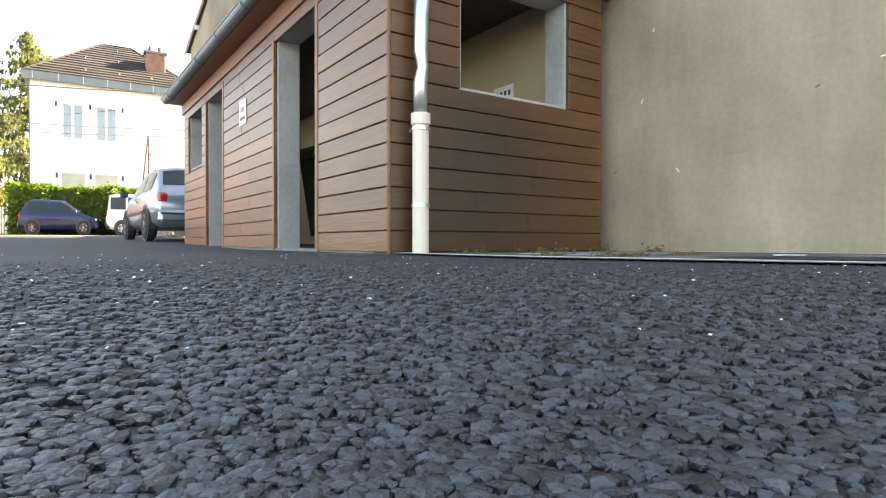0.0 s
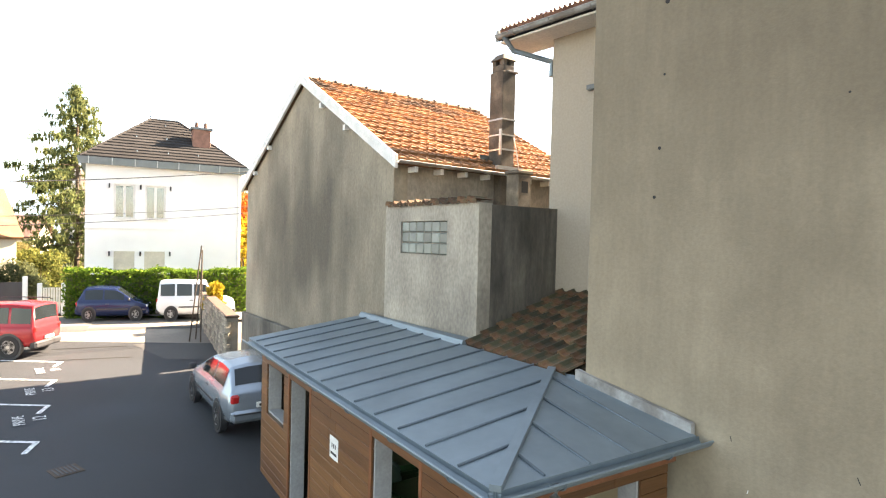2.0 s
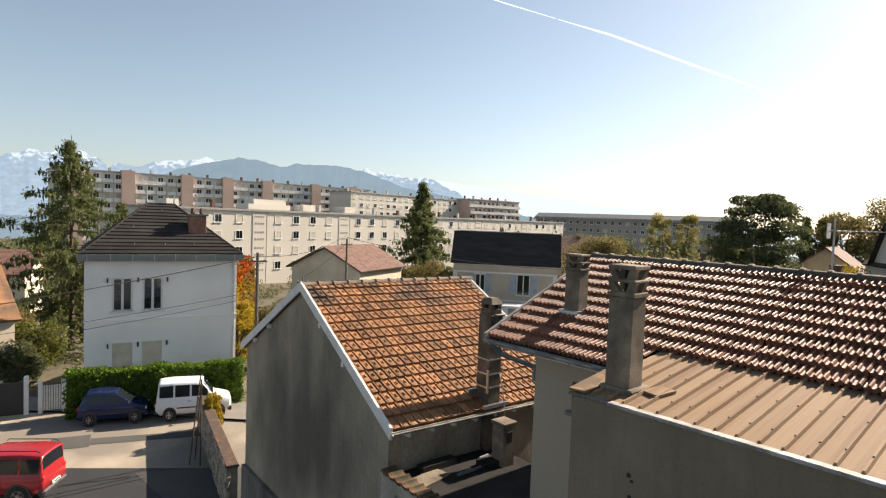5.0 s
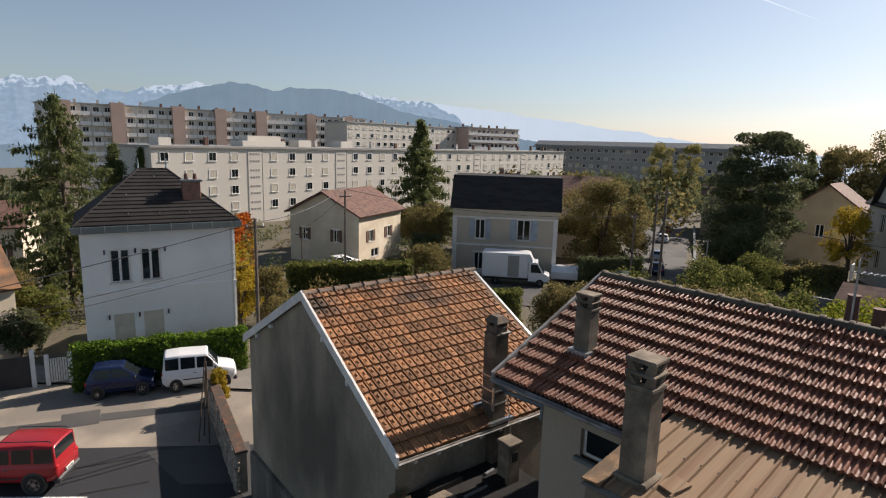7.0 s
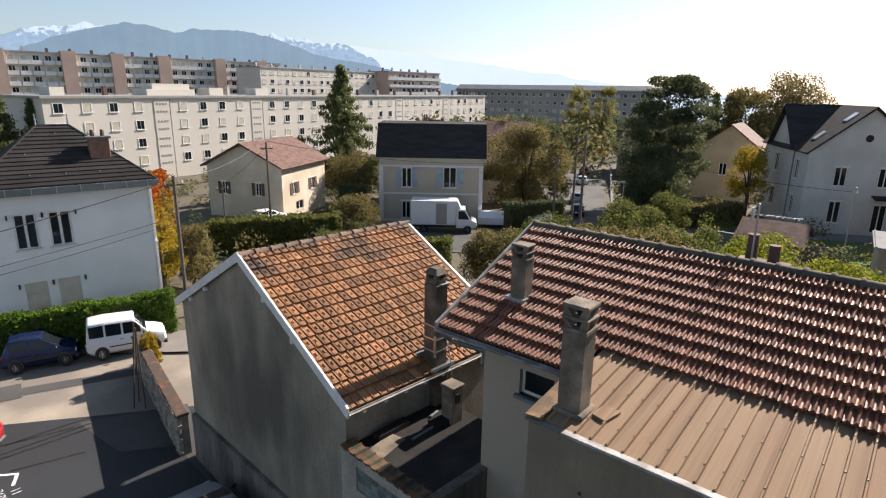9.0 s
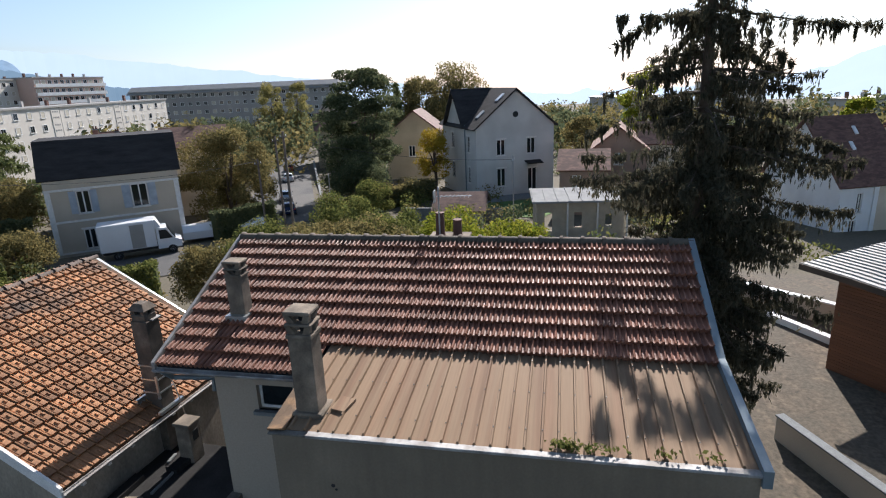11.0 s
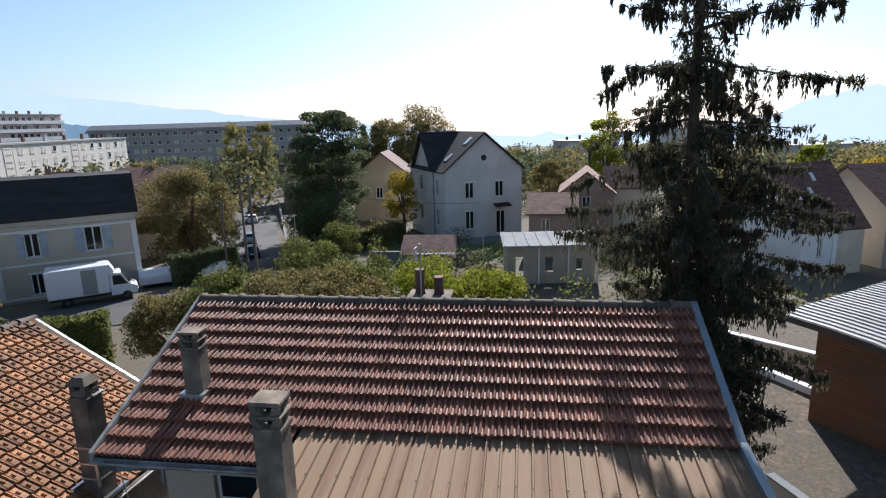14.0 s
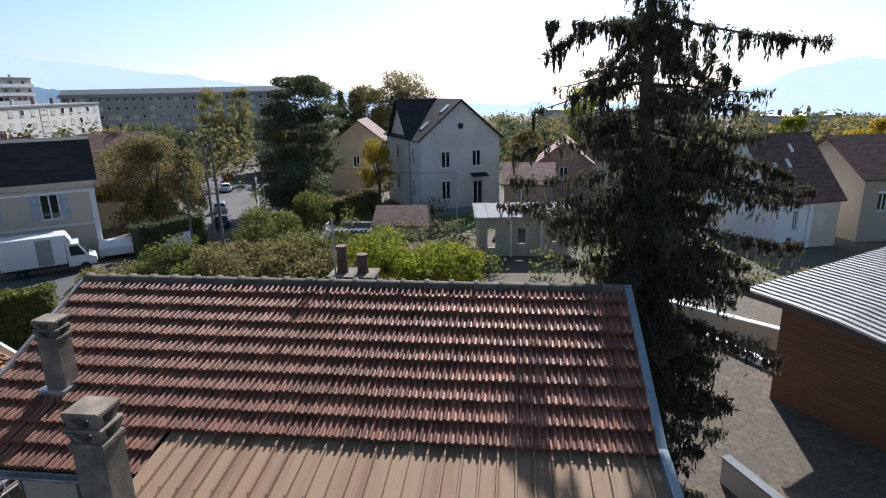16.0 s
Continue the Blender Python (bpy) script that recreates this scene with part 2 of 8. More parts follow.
M = {
    "asphalt": mat("dark_asphalt", (0.028, 0.032, 0.038), 0.75, var=0.25, scale=0.35, bump=0.9, bscale=110, fine=0.35, col2=(0.023, 0.024, 0.026), mix2=0.5, scale2=0.2, edge2=0.2),
    "grain": mat("asphalt_grain", (0.03, 0.035, 0.043), 0.42, var=0.1, bump=0.3, bscale=300, island=0.75, fine=0.1),
    "old_asphalt": mat("worn_asphalt", (0.17, 0.165, 0.15), 0.9, var=0.3, scale=2.5, bump=0.7, bscale=90, fine=0.35, col2=(0.085, 0.085, 0.055), mix2=0.42, scale2=2.2, edge2=0.15),
    # Asphalt toned for light: side-street shade in lane, sunlight in street.
    "lane": mat("lane_asphalt", (0.05, 0.05, 0.05), 0.9, var=0.2, scale=0.3, bump=0.4, bscale=60, fine=0.15, col2=(0.08, 0.076, 0.07), mix2=0.32, scale2=0.15),
    "street": mat("street_asphalt", (0.4, 0.34, 0.262), 0.9, var=0.15, scale=0.3, bump=0.4, bscale=60, fine=0.15, col2=(0.2, 0.175, 0.145), mix2=0.33, scale2=0.16, edge2=0.1),
    "pavement": mat("pavement_concrete", (0.21, 0.19, 0.165), 0.9, var=0.15, scale=0.7, bump=0.3),
    "paint": mat("road_paint", (0.82, 0.82, 0.8), 0.7, var=0.05, scale=8, bump=0.2, fine=0.1, col2=(0.4, 0.4, 0.4), mix2=0.22, scale2=16),
    "rust_sheet": mat("rusted_sheet", (0.24, 0.14, 0.062), 0.85, var=0.35, scale=5, bump=0.3, fine=0.15, col2=(0.12, 0.075, 0.04), mix2=0.4, scale2=4),
    "slab": mat("manhole_concrete", (0.17, 0.18, 0.178), 0.9, var=0.15, scale=4, bump=0.5, fine=0.15),
    "rust": mat("rusty_iron", (0.09, 0.066, 0.048), 0.8, metal=0.3, var=0.35, scale=9),
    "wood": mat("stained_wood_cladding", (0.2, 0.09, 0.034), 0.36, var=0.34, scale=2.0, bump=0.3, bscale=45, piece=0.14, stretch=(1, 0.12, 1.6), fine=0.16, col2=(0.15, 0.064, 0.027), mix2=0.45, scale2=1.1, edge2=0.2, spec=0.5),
    # Front planks: less light is put into a darker colour; the blob is grime.
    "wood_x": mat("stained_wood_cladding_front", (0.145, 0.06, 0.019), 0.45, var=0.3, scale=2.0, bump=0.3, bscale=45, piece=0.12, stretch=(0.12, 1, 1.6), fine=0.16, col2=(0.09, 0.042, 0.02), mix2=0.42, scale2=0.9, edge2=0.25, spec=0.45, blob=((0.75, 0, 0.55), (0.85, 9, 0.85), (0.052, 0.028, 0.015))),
    "fascia": mat("stained_fascia", (0.22, 0.082, 0.036), 0.45, var=0.2, scale=3, bump=0.2, stretch=(1, 0.2, 1)),
    "jamb": mat("grey_jamb_board", (0.36, 0.36, 0.35), 0.75, var=0.12, scale=3, bump=0.2),
    "inner": mat("inner_render", (0.44, 0.345, 0.215), 0.9, var=0.1, scale=1.5, bump=0.15, fine=0.02),
    "ceiling": mat("dark_boards", (0.08, 0.06, 0.045), 0.8),
    "zinc": mat("zinc_sheet", (0.215, 0.262, 0.285), 0.5, metal=0.55, var=0.12, scale=1.2, bump=0.08, bscale=12, fine=0.06),
    "zinc_seam": mat("dark_zinc_seam", (0.12, 0.15, 0.17), 0.55, metal=0.4, var=0.15, scale=2, bump=0.05),
    "zinc_bright": mat("bright_zinc", (0.5, 0.53, 0.54), 0.35, metal=0.85, var=0.15, scale=6, bump=0.15, bscale=14),
    "pvc": mat("cream_pvc", (0.68, 0.6, 0.5), 0.4, var=0.03, scale=2, bump=0.0, fine=0.0),
    # Upper blob: top stains, darkened further to paint the wall's shade.
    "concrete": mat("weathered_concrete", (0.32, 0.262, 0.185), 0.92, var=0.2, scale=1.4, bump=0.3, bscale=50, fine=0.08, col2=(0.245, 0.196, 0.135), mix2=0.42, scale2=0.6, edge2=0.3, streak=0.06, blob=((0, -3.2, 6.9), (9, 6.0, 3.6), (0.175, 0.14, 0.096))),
    "render": mat("stained_grey_render", (0.36, 0.32, 0.26), 0.95, var=0.22, scale=1.4, bump=0.5, bscale=45, stretch=(1, 1, 0.6), fine=0.2, col2=(0.19, 0.168, 0.14), mix2=0.4, scale2=0.9, edge2=0.25, streak=0.04),
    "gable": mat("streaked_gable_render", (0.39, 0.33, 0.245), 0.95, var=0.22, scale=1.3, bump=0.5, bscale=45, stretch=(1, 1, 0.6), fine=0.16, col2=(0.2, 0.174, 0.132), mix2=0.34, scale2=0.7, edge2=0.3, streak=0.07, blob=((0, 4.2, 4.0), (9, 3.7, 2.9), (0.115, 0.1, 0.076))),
    "render_dark": mat("dark_streaked_render", (0.15, 0.135, 0.112), 0.95, var=0.3, scale=1.2, bump=0.5, stretch=(1, 1, 0.4), fine=0.15, col2=(0.065, 0.058, 0.048), mix2=0.3, scale2=1.0, edge2=0.2, streak=0.25),
    "beige": mat("beige_render", (0.5, 0.42, 0.315), 0.92, var=0.12, scale=0.8, bump=0.3, fine=0.08, col2=(0.37, 0.31, 0.24), mix2=0.7, scale2=0.5),
    "white": mat("white_render", (0.79, 0.79, 0.77), 0.9, var=0.05, scale=0.5, bump=0.15, fine=0.04, col2=(0.68, 0.68, 0.66), mix2=0.3, scale2=0.4, edge2=0.2),
    "cream": mat("cream_render", (0.68, 0.6, 0.47), 0.9, var=0.08, scale=0.4, bump=0.15, fine=0.05, col2=(0.56, 0.48, 0.36), mix2=0.4, scale2=0.3),
    # Villa's backlit shade is put into a greyer copy of the white render.
    "villa": mat("shaded_white_render", (0.57, 0.56, 0.53), 0.9, var=0.08, scale=0.4, bump=0.15, fine=0.05, col2=(0.46, 0.45, 0.42), mix2=0.35, scale2=0.3, edge2=0.25),
    "tan": mat("tan_render", (0.47, 0.405, 0.315), 0.9, var=0.08, scale=0.5, bump=0.15, fine=0.05),
    "yellow": mat("ochre_render", (0.44, 0.36, 0.24), 0.9, var=0.12, scale=0.4, bump=0.2),
    "brown_render": mat("brown_render", (0.3, 0.205, 0.15), 0.9, var=0.15, scale=0.8, bump=0.2, fine=0.1),
    "felt": mat("pale_felt_roof", (0.3, 0.3, 0.29), 0.95, var=0.12, scale=1.2, bump=0.3, fine=0.1, spec=0.1),
    # Lit copy of the far clay roof: sunlight is put into the colour.
    "roof_lit": mat("lit_clay_roof", (0.27, 0.14, 0.095), 0.85, var=0.25, scale=1.2, bump=0.6, bscale=8, stretch=(1, 1, 3), fine=0.2, col2=(0.16, 0.085, 0.06), mix2=0.35, scale2=1.5),
    "pink": mat("pink_render", (0.54, 0.395, 0.325), 0.9, var=0.08, scale=0.2, bump=0.0, fine=0.03),
    "block": mat("apartment_render", (0.6, 0.565, 0.5), 0.9, var=0.06, scale=0.1, bump=0.0, fine=0.03),
    "block_grey": mat("apartment_grey", (0.43, 0.41, 0.38), 0.9, var=0.1, scale=0.1, bump=0.0, fine=0.04),
    "block_dark": mat("dark_cladding", (0.31, 0.3, 0.28), 0.8, var=0.15, scale=0.1, bump=0.0, fine=0.05),
    "tile": mat("orange_clay_tile", (0.35, 0.167, 0.07), 0.8, var=0.3, scale=3, bump=0.3, bscale=40, piece=0.4, fine=0.2, col2=(0.12, 0.078, 0.052), mix2=0.42, scale2=0.9, edge2=0.2),
    "tile_joined": mat("orange_clay_tile_field", (0.35, 0.167, 0.07), 0.8, var=0.3, scale=1, bump=0.3, bscale=40, island=0.4, fine=0.2, col2=(0.12, 0.078, 0.052), mix2=0.42, scale2=0.9, edge2=0.2),
    "tile_pale": mat("pale_new_tile", (0.42, 0.22, 0.1), 0.8, var=0.2, scale=3, bump=0.3, bscale=40, piece=0.1, fine=0.15),
    "ridge_orange": mat("weathered_orange_ridge", (0.2, 0.085, 0.042), 0.85, var=0.35, scale=4, bump=0.3, bscale=30, piece=0.35, fine=0.15, col2=(0.085, 0.06, 0.044), mix2=0.5, scale2=3),
    "ridge_red": mat("weathered_ridge_tile", (0.15, 0.09, 0.065), 0.85, var=0.35, scale=4, bump=0.3, bscale=30, piece=0.3, fine=0.15, col2=(0.09, 0.075, 0.055), mix2=0.4, scale2=4),
    "tile_red": mat("dark_red_tile", (0.205, 0.09, 0.056), 0.56, var=0.25, scale=3, bump=0.12, bscale=40, piece=0.28, fine=0.12, spec=0.35),
    "tile_red_joined": mat("dark_red_tile_field", (0.205, 0.09, 0.056), 0.56, var=0.25, scale=1, bump=0.12, bscale=40, island=0.28, fine=0.12, spec=0.35),
    "tile_moss": mat("mossy_tile", (0.16, 0.074, 0.036), 0.9, var=0.35, scale=5, bump=0.6, piece=0.5, col2=(0.05, 0.046, 0.024), mix2=0.45, scale2=5, edge2=0.2),
    # Far roofs: backlit shade is put into this darker clay colour.
    "roof_far": mat("shaded_clay_roof", (0.1, 0.05, 0.039), 0.85, var=0.25, scale=1.2, bump=0.6, bscale=8, stretch=(1, 1, 3), fine=0.2, col2=(0.155, 0.083, 0.06), mix2=0.32, scale2=1.5),
    "slate": mat("dark_slate", (0.033, 0.031, 0.031), 0.8, var=0.3, scale=1, bump=0.5, bscale=9, stretch=(0.6, 0.6, 3), fine=0.15, spec=0.2),
    "slate_brown": mat("grey_brown_roof", (0.036, 0.033, 0.032), 0.85, var=0.2, scale=1, bump=0.3, bscale=20, piece=0.2, spec=0.15),
    "chimney": mat("weathered_chimney_render", (0.235, 0.19, 0.14), 0.95, var=0.25, scale=4, bump=0.4, fine=0.15, col2=(0.11, 0.09, 0.066), mix2=0.45, scale2=2.5, edge2=0.2),
    "stack": mat("dark_chimney_render", (0.14, 0.112, 0.084), 0.95, var=0.3, scale=4, bump=0.4, fine=0.18, col2=(0.07, 0.058, 0.045), mix2=0.45, scale2=2.5, edge2=0.2),
    # Near-black for sealed cracks, and for the flat roof's painted-in shade.
    "tar": mat("tar_and_roof_shade", (0.026, 0.025, 0.024), 0.9, var=0.35, scale=1.5, bump=0.4, fine=0.2, spec=0.15),
    "sheet": mat("brown_steel_sheet", (0.215, 0.13, 0.075), 0.8, metal=0.0, var=0.22, scale=1.6, bump=0.1, bscale=14, piece=0.07, fine=0.08, col2=(0.25, 0.168, 0.1), mix2=0.4, scale2=1.2, spec=0.3, stretch=(0.15, 5, 1)),
    "flashing": mat("pale_flashing", (0.36, 0.35, 0.33), 0.7, metal=0.15, var=0.15, scale=4, bump=0.1, col2=(0.22, 0.2, 0.18), mix2=0.3, scale2=3),
    "white_wood": mat("white_painted_wood", (0.68, 0.66, 0.62), 0.6, var=0.1, scale=4, bump=0.15),
    "brick": mat("chimney_brick", (0.25, 0.13, 0.095), 0.9, var=0.25, scale=5, bump=0.5),
    "stone": mat("rubble_stone", (0.27, 0.23, 0.18), 0.95, var=0.3, scale=2, bump=0.6, piece=0.35, fine=0.15),
    "mortar": mat("old_mortar", (0.2, 0.175, 0.14), 0.95, var=0.3, scale=3, bump=0.6, fine=0.15),
    # Near-black that paints the dark inside holes and openings; also some scratches.
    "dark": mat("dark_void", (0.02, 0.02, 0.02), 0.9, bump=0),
    "gravel": mat("gravel", (0.098, 0.076, 0.05), 0.95, var=0.4, scale=3, bump=1.0, bscale=14, fine=0.4, col2=(0.085, 0.07, 0.048), mix2=0.42, scale2=0.8, edge2=0.15),
    "earth": mat("garden_ground", (0.055, 0.068, 0.028), 1.0, var=0.4, scale=0.25, bump=0.6, bscale=12, fine=0.25, col2=(0.1, 0.085, 0.055), mix2=0.7, scale2=0.12),
    "lawn": mat("lawn", (0.07, 0.13, 0.03), 1.0, var=0.3, scale=0.6, bump=0.6, bscale=20, fine=0.25),
    "bark": mat("bark", (0.09, 0.065, 0.045), 0.95, var=0.3, scale=4, bump=0.8, bscale=25),
    "pole": mat("weathered_pole", (0.13, 0.105, 0.085), 0.9, var=0.25, scale=3, bump=0.3),
    "steel": mat("galvanised_steel", (0.4, 0.41, 0.42), 0.45, metal=0.8, bump=0.05),
    "cable": mat("black_cable", (0.025, 0.025, 0.025), 0.6, bump=0),
    "black": mat("black_rubber", (0.018, 0.018, 0.019), 0.8, bump=0.1),
    "trim": mat("dark_plastic_trim", (0.03, 0.03, 0.033), 0.5, bump=0.05),
    "silver": mat("silver_car_paint", (0.33, 0.38, 0.43), 0.25, metal=0.6, var=0.03, bump=0, fine=0.0),
    "blue": mat("blue_car_paint", (0.014, 0.024, 0.07), 0.2, metal=0.2, var=0.03, bump=0, fine=0.0),
    "red": mat("red_car_paint", (0.33, 0.02, 0.025), 0.25, metal=0.1, var=0.04, bump=0, fine=0.0),
    "van": mat("white_vehicle_paint", (0.68, 0.69, 0.7), 0.3, var=0.03, bump=0, fine=0.0),
    "rim": mat("alloy_rim", (0.5, 0.5, 0.52), 0.35, metal=0.9, bump=0),
    "lamp_red": mat("red_lamp_lens", (0.45, 0.02, 0.02), 0.2, bump=0, fine=0),
    "lamp_clear": mat("clear_lamp_lens", (0.7, 0.7, 0.7), 0.12, bump=0, fine=0),
    "car_glass": mat("dark_car_glass", (0.012, 0.016, 0.018), 0.08, bump=0, fine=0, spec=0.45),
    "plate": mat("number_plate", (0.75, 0.75, 0.7), 0.5, bump=0),
    "bin": mat("green_plastic", (0.018, 0.085, 0.035), 0.45, bump=0.05),
    "sign": mat("white_sign", (0.75, 0.75, 0.72), 0.5, bump=0),
    "orange": mat("orange_print", (0.6, 0.2, 0.04), 0.5, bump=0),
    "green": mat("green_print", (0.3, 0.45, 0.1), 0.5, bump=0),
    "ink": mat("black_print", (0.03, 0.03, 0.03), 0.5, bump=0),
    "shutter": mat("grey_blue_shutter", (0.33, 0.37, 0.42), 0.7, bump=0.1),
    "shutter_cream": mat("cream_roller_shutter", (0.5, 0.46, 0.37), 0.7, bump=0.1),
    "brown_shutter": mat("brown_shutter", (0.11, 0.06, 0.04), 0.7, bump=0.1),
    "cladding": mat("warm_timber_cladding", (0.14, 0.055, 0.024), 0.6, var=0.2, scale=1.2, bump=0.3, stretch=(0.2, 0.2, 2), piece=0.12),
    "roof_metal": mat("pale_steel_roof", (0.33, 0.32, 0.3), 0.6, metal=0.2, var=0.1, scale=0.6, bump=0.05, piece=0.08),
    "pot": mat("terracotta_pot", (0.13, 0.065, 0.048), 0.85, bump=0.3),
    "hoarding": mat("painted_hoarding", (0.42, 0.36, 0.27), 0.85, var=0.15, bump=0.2),
    "glass": glass_mat("window_glass"),
    "glass_block": mat("glass_block", (0.17, 0.19, 0.17), 0.2, var=0.25, scale=2, bump=0.2, bscale=14, piece=0.35, spec=0.5),
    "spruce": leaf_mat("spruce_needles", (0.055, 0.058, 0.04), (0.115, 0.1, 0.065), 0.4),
    # Sunlit spruces: the light is put into a paler copy of the needles.
    "spruce_lit": leaf_mat("sunlit_spruce_needles", (0.085, 0.115, 0.05), (0.2, 0.21, 0.085), 0.45),
    # Green, olive and dark leaves are lightened: far haze put into their colour.
    "green_leaf": leaf_mat("green_leaves", (0.075, 0.1, 0.03), (0.205, 0.2, 0.06)),
    "olive_leaf": leaf_mat("olive_leaves", (0.115, 0.11, 0.05), (0.28, 0.225, 0.09)),
    "yellow_leaf": leaf_mat("yellow_green_leaves", (0.12, 0.17, 0.02), (0.33, 0.31, 0.04)),
    "gold_leaf": leaf_mat("golden_leaves", (0.3, 0.19, 0.02), (0.42, 0.34, 0.05)),
    "poplar_leaf": leaf_mat("poplar_leaves", (0.2, 0.185, 0.07), (0.36, 0.32, 0.12)),
    "red_leaf": leaf_mat("red_ivy_leaves", (0.32, 0.045, 0.02), (0.5, 0.2, 0.03)),
    "hedge_leaf": leaf_mat("hedge_leaves", (0.05, 0.11, 0.016), (0.18, 0.26, 0.04), 0.35),
    "dark_leaf": leaf_mat("dark_leaves", (0.068, 0.088, 0.048), (0.15, 0.16, 0.08), 0.45),
    # Distance haze is painted into these pale colours, which glow by themselves.
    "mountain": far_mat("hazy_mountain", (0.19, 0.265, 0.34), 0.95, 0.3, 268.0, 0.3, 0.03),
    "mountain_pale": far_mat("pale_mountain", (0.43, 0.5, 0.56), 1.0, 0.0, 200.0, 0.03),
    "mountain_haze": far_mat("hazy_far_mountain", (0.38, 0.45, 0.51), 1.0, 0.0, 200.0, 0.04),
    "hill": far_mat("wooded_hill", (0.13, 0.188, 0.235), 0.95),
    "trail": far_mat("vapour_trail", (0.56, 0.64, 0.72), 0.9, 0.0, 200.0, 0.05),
}


# ---------- building tools ----------
def thing(name, loc=(0, 0, 0), rz=0.0, label="", category="", group="", kind=""):
    ob = new(name)
    ob.matrix_basis = pose(*loc, 0, 0, rz)
    return tagged(ob, label, category, group, kind)


def mesh_of(bm, name, material, smooth=False):
    me = bpy.data.meshes.new(name)
    bm.to_mesh(me)
    bm.free()
    me.materials.append(M[material])
    if smooth:
        me.polygons.foreach_set("use_smooth", [True] * len(me.polygons))
    return me


def part(name, bm, material, parent, label="", smooth=False):
    ob = new(name, mesh_of(bm, name, material, smooth))
    ob.parent = parent
    return tagged(ob, label)


def piece(name, me, parent, m):
    ob = new(name, me)
    ob.parent = parent
    ob.matrix_basis = m
    return ob


def raw(name, verts, faces, material, parent=None, smooth=False):
    me = bpy.data.meshes.new(name)
    me.from_pydata(verts, [], faces)
    me.materials.append(M[material])
    if smooth:
        me.polygons.foreach_set("use_smooth", [True] * len(me.polygons))
    ob = new(name, me)
    ob.parent = parent
    return ob


def B():
    return bmesh.new()


def hexa(bm, p):
    """A solid with eight corners: four below, four above, each counter-clockwise."""
    v = [bm.verts.new(q) for q in p]
    for f in ((3, 2, 1, 0), (4, 5, 6, 7), (0, 1, 5, 4), (1, 2, 6, 5), (2, 3, 7, 6), (3, 0, 4, 7)):
        bm.faces.new([v[i] for i in f])
    return bm


def box(bm, x0, y0, z0, x1, y1, z1, bev=0.0):
    if bev:
        b = min(bev, (x1 - x0) * 0.4, (y1 - y0) * 0.4, (z1 - z0) * 0.4)
        rings = []
        for z, i in ((z0, b), (z0 + b, 0), (z1 - b, 0), (z1, b)):
            o = b
            a = [(x0 + o, y0 + i), (x1 - o, y0 + i), (x1 - i, y0 + o), (x1 - i, y1 - o), (x1 - o, y1 - i), (x0 + o, y1 - i), (x0 + i, y1 - o), (x0 + i, y0 + o)]
            rings.append([bm.verts.new((*q, z)) for q in a])
        loft_rings(bm, rings, True)
        return bm
    return hexa(bm, [(x0, y0, z0), (x1, y0, z0), (x1, y1, z0), (x0, y1, z0), (x0, y0, z1), (x1, y0, z1), (x1, y1, z1), (x0, y1, z1)])


def loft_rings(bm, rings, caps=True):
    for a, b in zip(rings, rings[1:]):
        k = len(a)
        for i in range(k):
            bm.faces.new((a[i], a[(i + 1) % k], b[(i + 1) % k], b[i]))
    if caps:
        bm.faces.new(rings[0][::-1])
        bm.faces.new(rings[-1])


def tube(bm, pts, radii, n=10):
    """A round bar along the points."""
    pts = [Vector(p) for p in pts]
    rings = []
    for i, p in enumerate(pts):
        d = (pts[min(i + 1, len(pts) - 1)] - pts[max(i - 1, 0)]).normalized()
        u = d.orthogonal().normalized() if abs(d.z) > 0.99 else d.cross(Vector((0, 0, 1))).normalized()
        w = d.cross(u)
        r = radii[i] if isinstance(radii, (list, tuple)) else radii
        rings.append([bm.verts.new(p + (u * math.cos(2 * math.pi * k / n) + w * math.sin(2 * math.pi * k / n)) * r) for k in range(n)])
    loft_rings(bm, rings)
    return bm


def prism(bm, poly, a, b, axis="y"):
    """A polygon in the plane across the axis, drawn out from a to b."""
    def at(p, q):
        return {"x": (q, p[0], p[1]), "y": (p[0], q, p[1]), "z": (p[0], p[1], q)}[axis]
    r0, r1 = [bm.verts.new(at(p, a)) for p in poly], [bm.verts.new(at(p, b)) for p in poly]
    loft_rings(bm, [r0, r1])
    bmesh.ops.recalc_face_normals(bm, faces=bm.faces[:])
    return bm


def slab_of(bm, quad, t):
    """A plate of thickness t under a quad."""
    q = [Vector(p) for p in quad]
    nrm = (q[1] - q[0]).cross(q[3] - q[0]).normalized()
    return hexa(bm, [p - nrm * t for p in q] + q)


